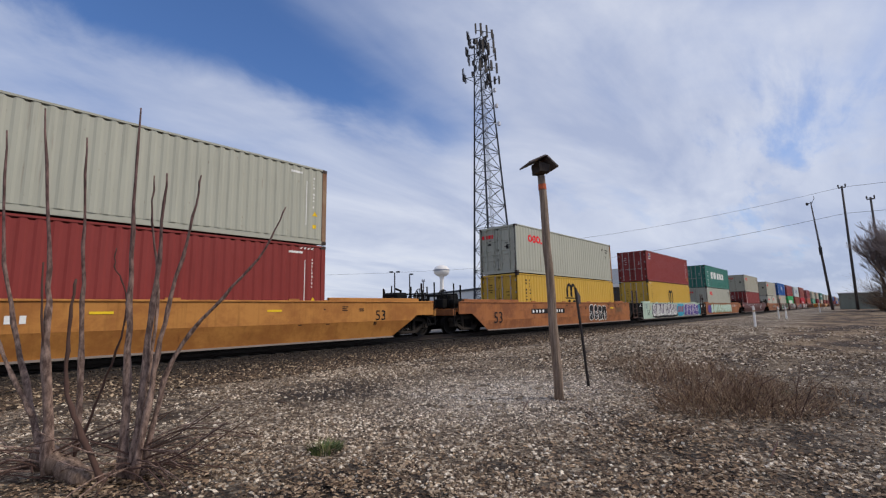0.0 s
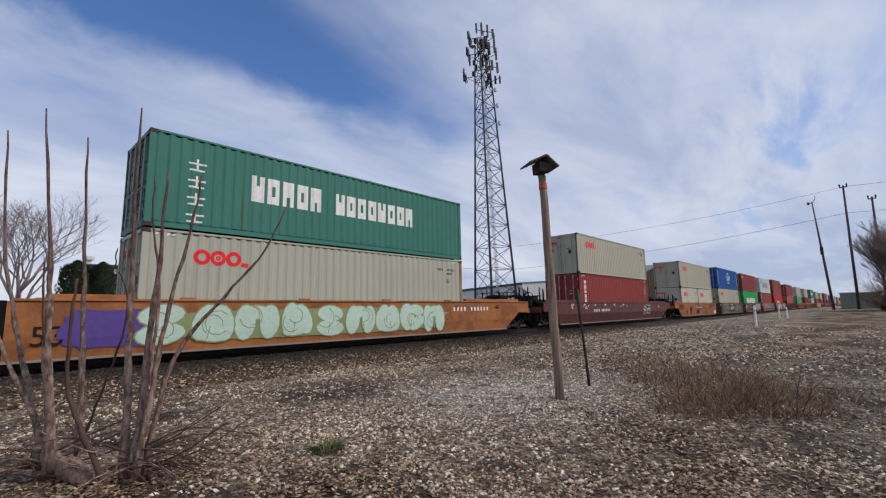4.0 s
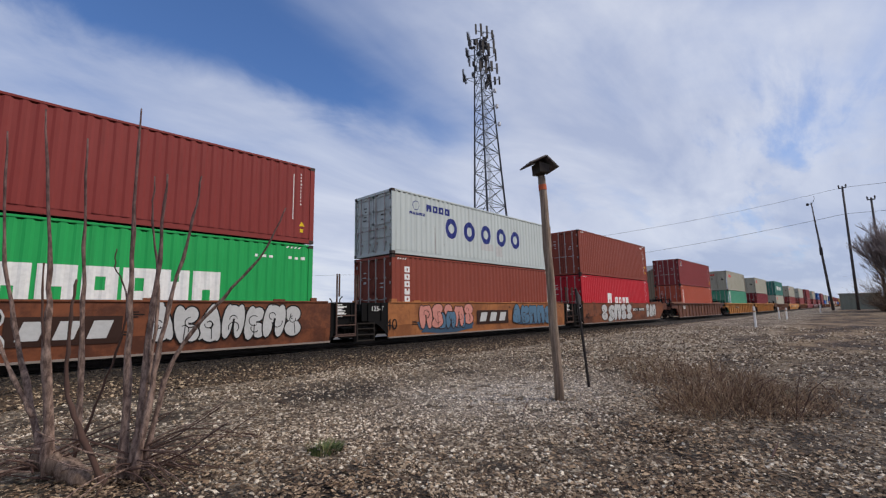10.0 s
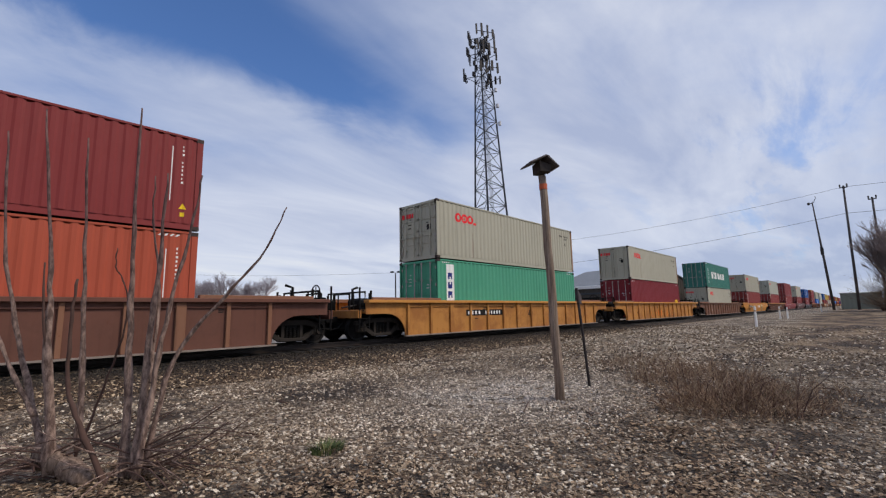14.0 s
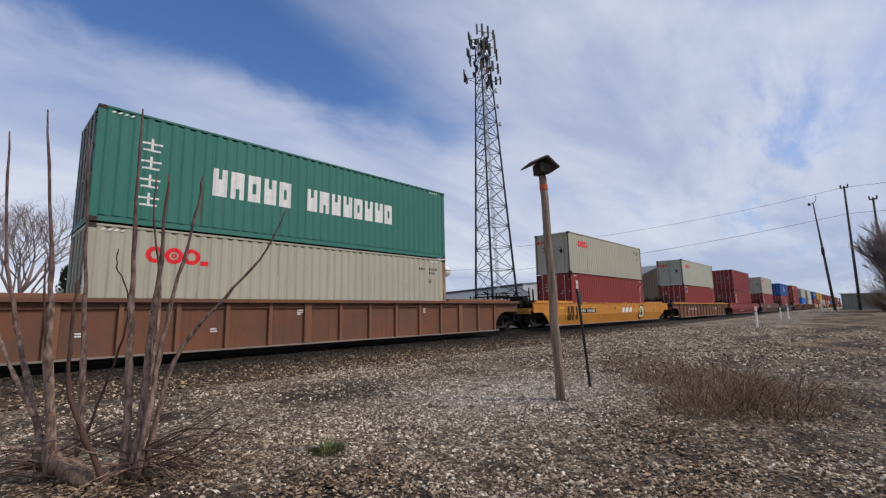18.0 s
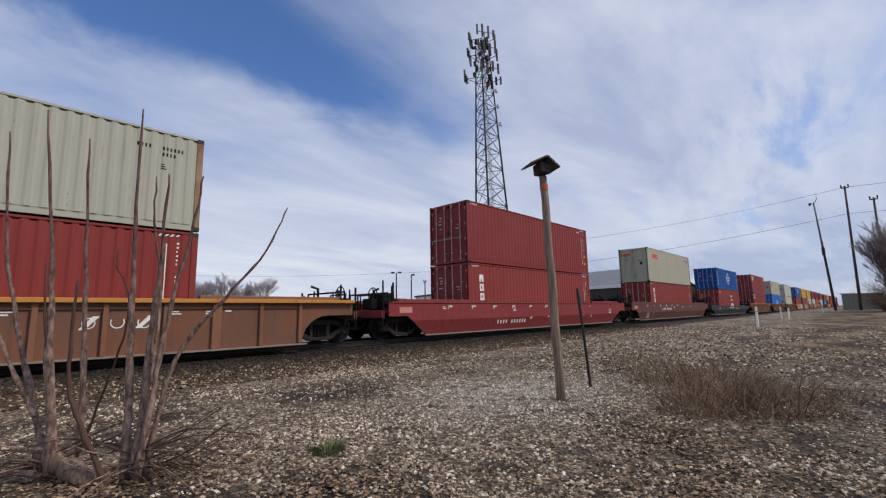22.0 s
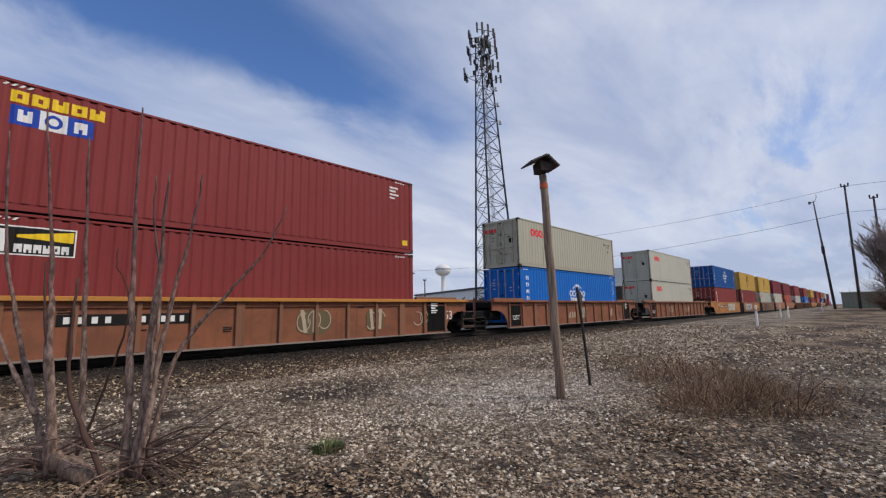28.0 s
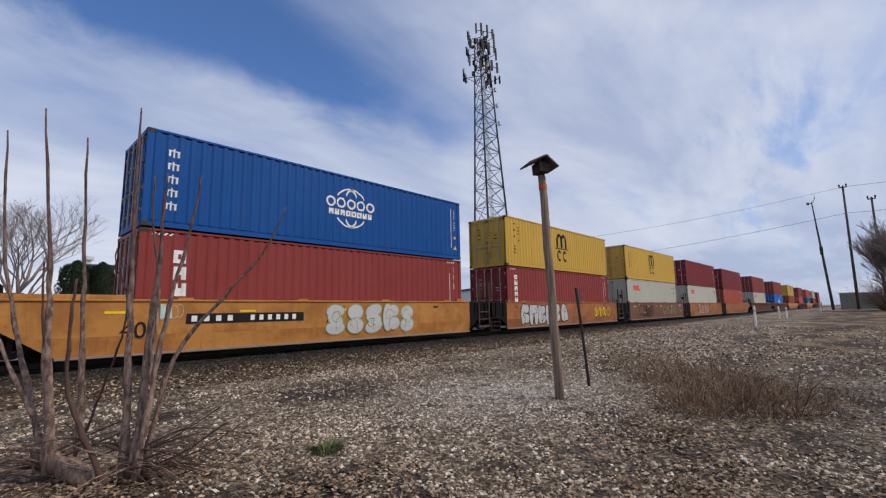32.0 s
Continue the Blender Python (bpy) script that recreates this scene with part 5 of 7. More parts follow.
    def put(name, col, fn, label=""):
        bm = bmesh.new()
        fn(bm)
        if kind != "rib" and min(v.co.z for v in bm.verts) < zf:
            # the paint follows the fold of the side
            bmesh.ops.bisect_plane(bm, geom=bm.verts[:] + bm.edges[:] + bm.faces[:], plane_co=(0, 0, zf), plane_no=(0, 0, 1))
            for v in bm.verts:
                v.co.y += max(0.0, zf - v.co.z) / (zf - lo) * fold
        tagged(part(name, bm, MARK[col], car, label), kind="stuff" if name in SMALL else "")
    if style.get("number"):
        nx, nl = style.get("nx", 0.5), style.get("nl", 2.7)
        if style["number"] == "box":
            put("number_panel", "black", lambda bm: box(bm, nx, nx + nl, y - 0.002, y, 1.1, 1.36))
            put("number_stencil", "white", lambda bm: (code_row(bm, nx + 0.12, 1.155, 4, y - 0.006, 0.052 * nl, 0.15), code_row(bm, nx + nl * 0.5, 1.155, 6, y - 0.006, 0.044 * nl, 0.15)))
        else:
            put("number_stencil", "white", lambda bm: (code_row(bm, nx, style.get("nz", 0.75), 4, y - 0.003, 0.13, 0.17), code_row(bm, nx + 1.15, style.get("nz", 0.75), 6, y - 0.003, 0.13, 0.17)))
    for text, size, x, z, col in style.get("text", ()):
        if kind != "rib" and fold > 0.1 and z + size * 0.7 < zf:
            # on the lower, inward-leaning plate
            numerals(text, size, x, z, y - 0.004 + (zf - z) / (zf - lo) * fold, col, car, "car_number", math.degrees(math.atan2(fold, zf - lo)))
        else:
            numerals(text, size, x, z, y - 0.004, col, car, "car_number")
    for k in range(7):
        x = rnd.uniform(ca + 0.5, cb - 0.5)
        z = rnd.choice((hi - 0.28, hi - 0.2, 0.95))
        put("stencil", "white" if colour in ("umber", "oxide", "black", "brown") else "black", lambda bm: dabs(bm, x, z, rnd.randrange(1, 4), rnd.uniform(0.15, 0.4), 0.035, y - 0.003, rnd))
    if kind != "rib":
        for q in range(0 if colour in ("umber", "oxide", "black", "mint", "orange", "rust") else 4):
            x = ca + 0.8 + q * (cb - ca - 1.6) / 4
            put("reflector", "yellow", lambda bm: box(bm, x, x + 0.45, y - 0.003, y, hi - 0.32, hi - 0.26), "yellow reflector strip")
    if colour in ("umber", "oxide"):
        for q in range(6):
            x = ca + 1.2 + q * 1.55
            put("stencil", "white", lambda bm: (box(bm, x, x + 0.03, y - 0.003, y, 1.42, 1.58), box(bm, x + 0.07, x + 0.14, y - 0.003, y, 1.5, 1.58), box(bm, x + 0.17, x + 0.24, y - 0.003, y, 1.5, 1.58)))
        put("stencil_plate", "salmon", lambda bm: box(bm, xa + 0.5, xa + 1.15, y - 0.003, y, 1.3, 1.52), "faded pale data plate")
    for j, (what, col, x0, x1, z0, z1) in enumerate(style.get("spray", ())):
        yy = y - 0.006 - 0.004 * j
        if what[0] == "T":
            throw_up(put, col, what[2:], x0, x1, z0, z1, yy, rnd, int(what[1]))
        elif what[:5] == "badge":
            if what == "badge":
                put("badge_panel", "umber", lambda bm: box(bm, x0 - 0.12, x1 + 0.12, yy + 0.001, yy + 0.003, z0 - 0.12, z1 + 0.1), "dark rusty panel")
            w = (x1 - x0) / 3
            for k in range(3):
                q = x0 + k * w
                put("badge_block", col, lambda bm: prism(bm, [(q + w * 0.1, z0), (q + w * 0.72, z0), (q + w * 0.92, z1), (q + w * 0.3, z1)], yy - 0.002, yy), "plain block of a faded marking")
        elif what == "flare":
            put("spray_flare", col, lambda bm: flares(bm, x0, x1, z0, z1, yy, rnd), "spray-painted spikes")
        elif what == "strip":
            put("reflector", col, lambda bm: box(bm, x0, x1, yy, yy + 0.002, z0, z1), "yellow reflector strip")
        elif what == "print":
            rows = 5
            put("stencil", col, lambda bm: [box(bm, x0, x0 + (x1 - x0) * rnd.uniform(0.6, 1.0), yy, yy + 0.002, z1 - (k + 0.4) * (z1 - z0) / rows, z1 - k * (z1 - z0) / rows) for k in range(rows)])
        elif what == "blob":
            put("spray_patch", col, lambda bm: blob(bm, x0, x1, z0, z1, yy, rnd), "spray-painted patch")
        else:
            put("spray_stroke", col, lambda bm: scrawl(bm, x0, x1, z0, z1, yy, rnd, int(what) if what.isdigit() else 6, 0.16), "spray-painted strokes")
    MOVING.append((car, xc, TRACK_Y, 0.0))
    return car


# Load and car, one row each: x of the load's end, car colour and side, half lengths, joints, upper (colour, marking, height), lower.
HC, STD = 2.896, 2.591
CARS = [
    (-228.0, "ochre", "smooth", 11.86, 11.7, "E", "E", ("grey", "plainmarks", STD), ("red", "plainmarks", HC), {"text": [("53", 0.5, 8.0, 1.04, "black")], "number": "bars", "nx": -3.5, "nz": 1.2}),
    (-204.4, "orange", "smooth", 11.8, 9.78, "E", "J", ("grey", "rings", STD), ("yellow", "arch", STD), {"text": [("53", 0.75, -8.6, 0.72, "black"), ("40|", 0.2, 4.3, 1.5, "black"), ("20", 0.2, 4.3, 1.3, "black"), ("45|", 0.17, 5.5, 1.52, "black"), ("48|", 0.17, 6.15, 1.5, "black"), ("53|", 0.17, 7.3, 1.5, "black")], "number": "box", "nx": -5.3, "nl": 3.6, "brake": -1, "spray": [("T4white", "black", 1.5, 4.0, 0.52, 1.58), ("strip", "yellow", 4.75, 5.25, 1.3, 1.38), ("print", "olivedrab", 5.6, 6.9, 1.0, 1.34)]}),
    (-184.86, "mint", "smooth", 9.78, 9.68, "J", "J", ("red", "emblem", STD), ("yellow", "arch", HC), {"panel": 1, "text": [("53", 0.6, -7.6, 0.7, "black")], "spray": [("print", "slate", -7.9, -7.35, 1.2, 1.62), ("blob", "chalk", -6.95, -6.75, 1.1, 1.5), ("blob", "mauve", -6.5, 0.5, 0.46, 1.66), ("blob", "black", -6.3, 0.4, 0.44, 0.9), ("T7black", "silver", -6.4, 0.3, 0.5, 1.66), ("flare", "black", -6.2, 0.3, 0.46, 1.0), ("flare", "mauve", -6.1, 0.3, 0.8, 1.5), ("flare", "white", -6.1, 0.3, 0.62, 1.3), ("blob", "cyan", 0.3, 2.5, 0.46, 1.66), ("badge0", "brickred", 0.5, 2.3, 0.85, 1.4), ("blob", "lilac", 2.4, 7.7, 0.46, 1.64), ("T5white", "purple", 2.5, 7.6, 0.5, 1.64), ("flare", "slate", 2.6, 7.5, 0.46, 0.85), ("blob", "cyan", 7.5, 8.4, 0.5, 1.64), ("4", "slate", 7.5, 8.3, 0.6, 1.6)]}),
    (-165.41, "orange", "smooth", 9.68, 11.76, "J", "E", ("teal", "line", STD), ("grey", "rings", HC), {"panel": 1, "text": [("53", 0.6, -8.0, 0.72, "black")], "spray": [("blob", "purple", -7.6, -5.2, 0.6, 1.5), ("blob", "olive", -6.0, 4.8, 0.62, 1.5), ("T9olive", "mint", -6.2, 4.6, 0.55, 1.62)], "number": "bars", "nx": 5.2, "nz": 1.3}),
    (-141.84, "umber", "smooth", 11.76, 11.5, "E", "E", ("cream", "rings", STD), ("red", "column", HC), {"number": "bars", "nx": -4.8, "nz": 1.1, "spray": [("T3white", "umber", 4.1, 5.6, 0.8, 1.5)], "brake": 1}),
    (-120.2, "orange", "smooth", 10.16, 7.8, "E", "J", ("cream", "rings", STD), ("twenty", "rings", STD), {"text": [("40", 0.5, -6.0, 0.72, "black"), ("A", 0.4, 0.9, 0.95, "black")], "number": "box", "nx": -2.4, "spray": [("T4black", "tan", 1.2, 3.0, 0.55, 1.56), ("5", "black", 3.2, 4.4, 1.1, 1.58), ("3", "black", 4.7, 5.2, 1.25, 1.6), ("4", "white", 4.9, 5.8, 0.5, 0.86), ("5", "black", -4.7, -3.2, 0.5, 1.32), ("4", "black", -2.3, -1.2, 0.6, 1.0), ("5", "black", -8.2, -6.6, 1.05, 1.5)]}),
    (-104.6, "rust", "smooth", 7.8, 7.74, "J", "J", ("blue", "globe", STD), ("cream", "rings", HC), {"text": [("40", 0.55, -6.25, 0.66, "black"), ("HA MADE U LOOK", 0.24, -1.9, 1.43, "white")], "spray": [("T5mint", "darkgreen", -5.4, -2.2, 0.46, 1.66), ("badge", "silver", -1.5, 0.75, 0.85, 1.25), ("T5mint", "darkgreen", 1.35, 5.2, 0.6, 1.66)], "panel": 1}),
    (-89.04, "rust", "smooth", 7.74, 7.78, "J", "J", ("red", "emblem", STD), ("green", "blocks", HC), {"text": [("10", 0.5, -6.4, 0.7, "black")], "spray": [("T4silver", "black", -4.3, -1.0, 0.48, 1.68), ("badge", "silver", -0.85, 0.9, 0.85, 1.25), ("T7black", "silver", 1.5, 5.6, 0.62, 1.66), ("3", "white", -6.9, -5.9, 0.8, 1.4)], "panel": 1}),
    (-73.49, "orange", "smooth", 7.78, 7.86, "J", "J", ("palegrey", "navyline", STD), ("brown", "column", HC), {"text": [("40", 0.55, -6.6, 0.7, "black")], "spray": [("blob", "slate", -5.0, -1.6, 0.46, 1.1), ("T5umber", "salmon", -4.9, -1.6, 0.66, 1.66), ("T3umber", "steelblue", -4.0, -2.2, 0.6, 1.3), ("badge", "silver", -1.25, 0.95, 0.85, 1.25), ("blob", "slate", 1.5, 5.1, 0.6, 1.4), ("T5umber", "steelblue", 1.4, 5.2, 0.58, 1.64)], "panel": 1}),
    (-57.76, "rust", "smooth", 7.86, 10.37, "J", "E", ("brown", "plainmarks", HC), ("brightred", "whiteline", HC), {"text": [("40", 0.5, -6.3, 0.7, "black")], "number": "box", "nx": 1.55, "nl": 2.6, "brake": 1, "spray": [("T5black", "silver", -4.0, 1.4, 0.46, 1.66), ("T3black", "silver", 4.4, 6.6, 0.55, 1.66)], "panel": 1}),
    (-36.36, "russet", "rib", 10.98, 10.74, "E", "E", ("maroon", "emblem", STD), ("orange", "column", HC), {"spray": [("4", "white", -6.9, -5.8, 1.2, 1.5)]}),
    (-14.83, "ochre", "rib", 10.74, 10.72, "E", "E", ("cream", "rings", STD), ("seagreen", "strip", HC), {"text": [("40", 0.5, 0.3, 0.95, "black")], "number": "box", "nx": -4.6, "chord": 1}),
    (6.68, "ochre", "rib", 10.72, 11.56, "E", "E", ("cream", "rings", STD), ("darkred", "caution", HC), {"chord": 1, "spray": [("8", "orange", -3.0, 3.0, 0.6, 1.1)]}),
    (29.96, "brown", "rib", 11.67, 11.78, "E", "E", ("teal", "line", HC), ("cream", "rings", HC), {"brake": 1}),
    (53.45, "amber", "smooth", 11.67, 11.75, "E", "E", ("cream", "rings", STD), ("red", "column", HC), {"text": [("53", 0.42, 7.15, 1.04, "black")], "number": "box", "nx": -5.85, "nl": 2.4, "spray": [("6", "black", -7.5, -5.95, 0.7, 1.5), ("badge0", "white", 0.7, 2.7, 1.05, 1.4), ("blob", "black", 4.05, 5.2, 0.5, 1.58), ("blob", "cream", 4.15, 5.1, 0.6, 1.5), ("3", "black", 4.3, 4.95, 0.8, 1.3)]}),
    (77.09, "brown", "rib", 11.86, 11.7, "E", "E", ("grey", "rings", STD), ("red", "emblem", HC), {"chord": 1, "number": "bars", "nx": -5.9, "nz": 1.1, "spray": [("3", "white", 3.6, 5.2, 1.05, 1.35)]}),
    (100.6, "oxide", "smooth", 11.7, 11.75, "E", "E", ("maroon", "plainmarks", HC), ("red", "script", HC), {"number": "bars", "nx": -4.3, "nz": 0.72, "text": [("53", 0.42, 8.2, 1.04, "white")]}),
    (124.14, "umber", "smooth", 11.85, 11.81, "E", "E", ("cream", "rings", HC), ("red", "script", HC), {"number": "bars", "nx": -4.2, "nz": 1.15, "text": [("53", 0.56, -8.0, 0.58, "white")]}),
    (147.89, "black", "smooth", 11.81, 11.75, "E", "E", ("blue", "globe", STD), ("red", "lowblock", HC), {"brake": -1, "top": 1.4, "number": "bars", "nx": -1.6, "nz": 1.12}),
    (171.38, "sienna", "rib", 11.75, 9.91, "E", "J", ("maroon", "panels", HC), ("maroon", "sign", HC), {"chord": 1, "number": "box", "nx": -4.6, "text": [("53", 0.5, 7.6, 0.95, "white")], "spray": [("blob", "olivedrab", 1.0, 2.2, 0.62, 1.42), ("3", "chalk", 1.05, 2.15, 0.7, 1.4), ("blob", "olivedrab", 3.6, 4.4, 0.66, 1.4), ("2", "chalk", 3.65, 4.4, 0.7, 1.4), ("2", "chalk", 5.9, 6.6, 0.75, 1.3)], "panel": 1}),
    (191.2, "sienna", "rib", 9.91, 9.91, "J", "J", ("cream", "rings", STD), ("skyblue", "globe", HC), {"spray": [("3", "chalk", -1.6, -0.7, 0.75, 1.1), ("4", "chalk", -0.2, 0.9, 0.7, 1.35), ("3", "chalk", 4.0, 4.8, 0.75, 1.25)], "panel": 1}),
    (211.02, "sienna", "rib", 9.91, 11.39, "J", "E", ("white", "rings", STD), ("white", "rings", HC), {"spray": [("3", "chalk", -2.9, -1.9, 0.8, 1.3), ("3", "chalk", 2.1, 3.2, 0.8, 1.3)], "panel": 1}),
    (232.69, "ochre", "smooth", 10.26, 7.87, "E", "J", ("blue", "globe", STD), ("red", "script", HC), {"text": [("40", 0.55, -6.4, 0.8, "black"), ("A", 0.4, -0.9, 1.0, "black")], "number": "box", "nx": -5.0, "nl": 3.3, "spray": [("T5olive", "silver", -0.95, 3.0, 0.58, 1.62), ("4", "mint", -5.6, -5.1, 1.25, 1.6)]}),
    (248.43, "orange", "smooth", 7.87, 7.89, "J", "J", ("yellow", "arch", STD), ("red", "column", HC), {"spray": [("T6black", "silver", -5.4, -0.5, 0.5, 1.64), ("4", "yellow", 3.0, 5.6, 0.8, 1.4)]}),
    (264.21, "brown", "smooth", 7.89, 8.04, "J", "J", ("yellow", "arch", STD), ("white", "rings", HC), {"spray": [("5", "black", -4.6, -1.6, 0.6, 1.5), ("4", "olive", 0.8, 4.6, 0.7, 1.5)]}),
    (280.29, "orange", "smooth", 8.04, 8.03, "J", "J", ("darkred", "plainmarks", STD), ("white", "rings", HC), {"spray": [("4", "silver", -3.6, 0.6, 0.6, 1.5)]}),
    (296.36, "orange", "smooth", 8.03, 10.27, "J", "E", ("darkred", "plainmarks", STD), ("orange", "plainmarks", HC), {}),
    (317.89, "brown", "rib", 11.2, 11.82, "E", "E", ("red", "plainmarks", STD), ("white", "rings", HC), {}),
    (341.57, "brown", "rib", 11.82, 11.81, "E", "E", ("red", "plainmarks", STD), ("skyblue", "globe", HC), {}),
    (365.24, "ochre", "smooth", 11.81, 11.82, "E", "E", ("yellow", "arch", STD), ("brown", "plainmarks", HC), {}),
    (388.92, "brown", "rib", 11.82, 11.8, "E", "E", ("maroon", "plainmarks", STD), ("orange", "plainmarks", HC), {}),
    (412.57, "ochre", "smooth", 11.8, 11.79, "E", "E", ("orange", "plainmarks", STD), ("blue", "globe", HC), {}),
    (436.21, "brown", "rib", 11.79, 11.79, "E", "E", ("grey", "rings", STD), ("red", "plainmarks", HC), {}),
    (459.84, "oxide", "smooth", 11.79, 11.86, "E", "E", ("darkred", "plainmarks", STD), ("red", "plainmarks", HC), {}),
]


def build_train():
    for i, (x, colour, kind, a, b, left, right, upper, lower, style) in enumerate(CARS):
        xc = x + CL / 2
        well_car(colour, kind, xc, a, b, left, right, style, 100 + i)
        if lower[0] == "twenty":
            container("white", "rings", 6.058, STD, x, FLOOR_Z, 300 + i)
            container("white", "rings", 6.058, STD, x + CL - 6.058, FLOOR_Z, 330 + i)
        else:
            container(lower[0], lower[1], CL, lower[2], x, FLOOR_Z, 300 + i)
        container(upper[0], upper[1], CL, upper[2], x, FLOOR_Z + lower[2] + 0.045, 400 + i)


build_train()


# ---- along the line: post, stake, markers ----
GREYWOOD = wood("grey_wood", srgb(160, 140, 122), srgb(96, 80, 68))
OLDROOF = wood("old_roof_wood", srgb(112, 104, 102), srgb(60, 54, 54))
DARKWOOD = wood("dark_wood", srgb(64, 54, 48), srgb(36, 30, 28))


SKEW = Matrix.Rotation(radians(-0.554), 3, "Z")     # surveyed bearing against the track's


def at(x, y, dz=0.0):
    q = SKEW @ Vector((x, y, 0))
    return pose(q.x, q.y, ground_z(q.x, q.y) + dz)


def lerp(a, b, t):
    return a + (b - a) * t


def roofed_post():
    ob = thing("roofed_post", "weathered grey wooden post with a small gabled roof on top", "post", m=at(5.955, 3.407))
    lean = RIGHT * -0.10
    h = 3.36
    bm = bmesh.new()
    n = 9
    tube(bm, [lean * (k / n) + Vector((0.006 * math.sin(k * 1.7), 0.006 * math.cos(k * 2.1), h * k / n - (0.25 if k == 0 else 0))) for k in range(n + 1)], [0.07 - 0.0014 * k for k in range(n + 1)], 12)
    part("shaft", bm, GREYWOOD, ob, "round weathered post", True)
    top = lean + Vector((0, 0, h))
    ridge = (RIGHT * -0.25 + FORTH * 0.97).normalized()     # along the ridge
    side = Vector((ridge.y, -ridge.x, 0))
    for s, name in ((1, "roof_board"), (-1, "roof_board")):
        bm = bmesh.new()
        wdt = 0.19 if s > 0 else 0.27
        drop = 0.17 if s > 0 else 0.13
        a = Vector((0, 0, 0.27))
        b = side * (s * wdt) + Vector((0, 0, 0.27 - drop))
        nrm = (ridge.cross(b - a)).normalized()
        if nrm.z < 0:
            nrm = -nrm
        vs = []
        for q in (a, b):
            for e in (-0.19, 0.19):
                for th in (0.0, 0.022):
                    vs.append(bm.verts.new(q + ridge * e + nrm * th))
        for f in ((0, 1, 3, 2), (4, 6, 7, 5), (0, 4, 5, 1), (2, 3, 7, 6), (0, 2, 6, 4), (1, 5, 7, 3)):
            bm.faces.new([vs[i] for i in f])
        bmesh.ops.recalc_face_normals(bm, faces=bm.faces)
        p = part(name, bm, OLDROOF, ob, "grey roof board")
        p.matrix_basis = Matrix.Translation(top)
    bm = bmesh.new()
    vs = []
    for e in (-0.13, 0.13):
        for q in (side * 0.09 + Vector((0, 0, 0.15)), side * -0.10 + Vector((0, 0, 0.2)), side * -0.09 + Vector((0, 0, 0.04)), side * 0.07 + Vector((0, 0, 0.04))):
            vs.append(bm.verts.new(q + ridge * e))
    for f in ((0, 1, 2, 3), (7, 6, 5, 4), (0, 4, 5, 1), (1, 5, 6, 2), (2, 6, 7, 3), (3, 7, 4, 0)):
        bm.faces.new([vs[i] for i in f])
    bmesh.ops.recalc_face_normals(bm, faces=bm.faces)
    part("box_head", bm, DARKWOOD, ob, "dark boxed head under the roof").matrix_basis = Matrix.Translation(top)
    bm = bmesh.new()
    tube(bm, [lean * 0.93 + Vector((0, 0, h * 0.935)), lean * 0.955 + Vector((0, 0, h * 0.96))], [0.063, 0.062], 12)
    part("orange_band", bm, plain("faded_orange", srgb(190, 98, 66), 0.8), ob, "faded orange band")


roofed_post()


def stake():
    ob = thing("metal_stake", "dark leaning metal signpost with a small edge-on plate", "signpost", m=at(7.236, 3.565))
    tip = RIGHT * -0.135 + FORTH * 0.02
    bm = bmesh.new()
    tube(bm, [(0, 0, -0.2), tuple(tip * 0.5 + Vector((0, 0, 0.82))), tuple(tip + Vector((0, 0, 1.66)))], 0.024, 6)
    part("shaft", bm, plain("stake_steel", srgb(46, 40, 40), 0.6, 0.4), ob)
    bm = bmesh.new()
    a = tip * 0.94
    d = (RIGHT * 0.55 + FORTH * 0.83)
    nrm = Vector((d.y, -d.x, 0)) * 0.006
    vs = [bm.verts.new(a + d * u + Vector((0, 0, z)) + nrm * s) for s in (-1, 1) for u, z in ((0.0, 1.42), (0.22, 1.38), (0.24, 1.52), (0.05, 1.63))]
    for f in ((0, 1, 2, 3), (7, 6, 5, 4), (0, 4, 5, 1), (1, 5, 6, 2), (2, 6, 7, 3), (3, 7, 4, 0)):
        bm.faces.new([vs[i] for i in f])
    bmesh.ops.recalc_face_normals(bm, faces=bm.faces)
    part("plate", bm, plain("stake_plate", srgb(70, 62, 60), 0.6, 0.3), ob, "dark plate seen nearly edge-on")


stake()

WHITE = paint("white_post", srgb(226, 224, 220), 0.3)
for x, y, h, tilt in ((28.9, 4.58, 1.12, 2), (46.0, 5.6, 1.0, -5), (46.0, 5.1, 0.95, 6), (72.0, 4.6, 1.1, 0)):
    ob = thing("marker_post", "short white marker post beside the track", "marker post", "white marker posts", m=at(x, y) @ pose(0, 0, 0, 0, tilt, 0))
    bm = bmesh.new()
    tube(bm, [(0, 0, -0.2), (0, 0, h * 0.9), (0, 0, h)], [0.062, 0.058, 0.03], 10)
    part("shaft", bm, WHITE, ob)
    bm = bmesh.new()
    tube(bm, [(0, 0, h * 0.72), (0, 0, h * 0.78)], 0.064, 10)
    part("band", bm, plain("marker_band", srgb(190, 160, 120), 0.7), ob)

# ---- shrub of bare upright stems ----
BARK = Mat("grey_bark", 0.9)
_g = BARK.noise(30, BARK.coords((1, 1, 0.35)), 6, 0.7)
_low_bark = BARK.mix(BARK.span(_g, 0.35, 0.7), srgb(84, 65, 57), srgb(166, 141, 127))
_high_bark = BARK.mix(BARK.span(_g, 0.35, 0.7), srgb(64, 45, 43), srgb(122, 95, 90))
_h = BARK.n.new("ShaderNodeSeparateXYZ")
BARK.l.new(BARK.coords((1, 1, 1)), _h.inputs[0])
BARK.color(BARK.mix(BARK.span(_h.outputs[2], 1.0, 2.3), _low_bark, _high_bark))     # the stems turn darker with height
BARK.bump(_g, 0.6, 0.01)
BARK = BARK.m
STRAW = plain("dry_straw", srgb(158, 138, 114), 0.9, 0, 0.4, 9)
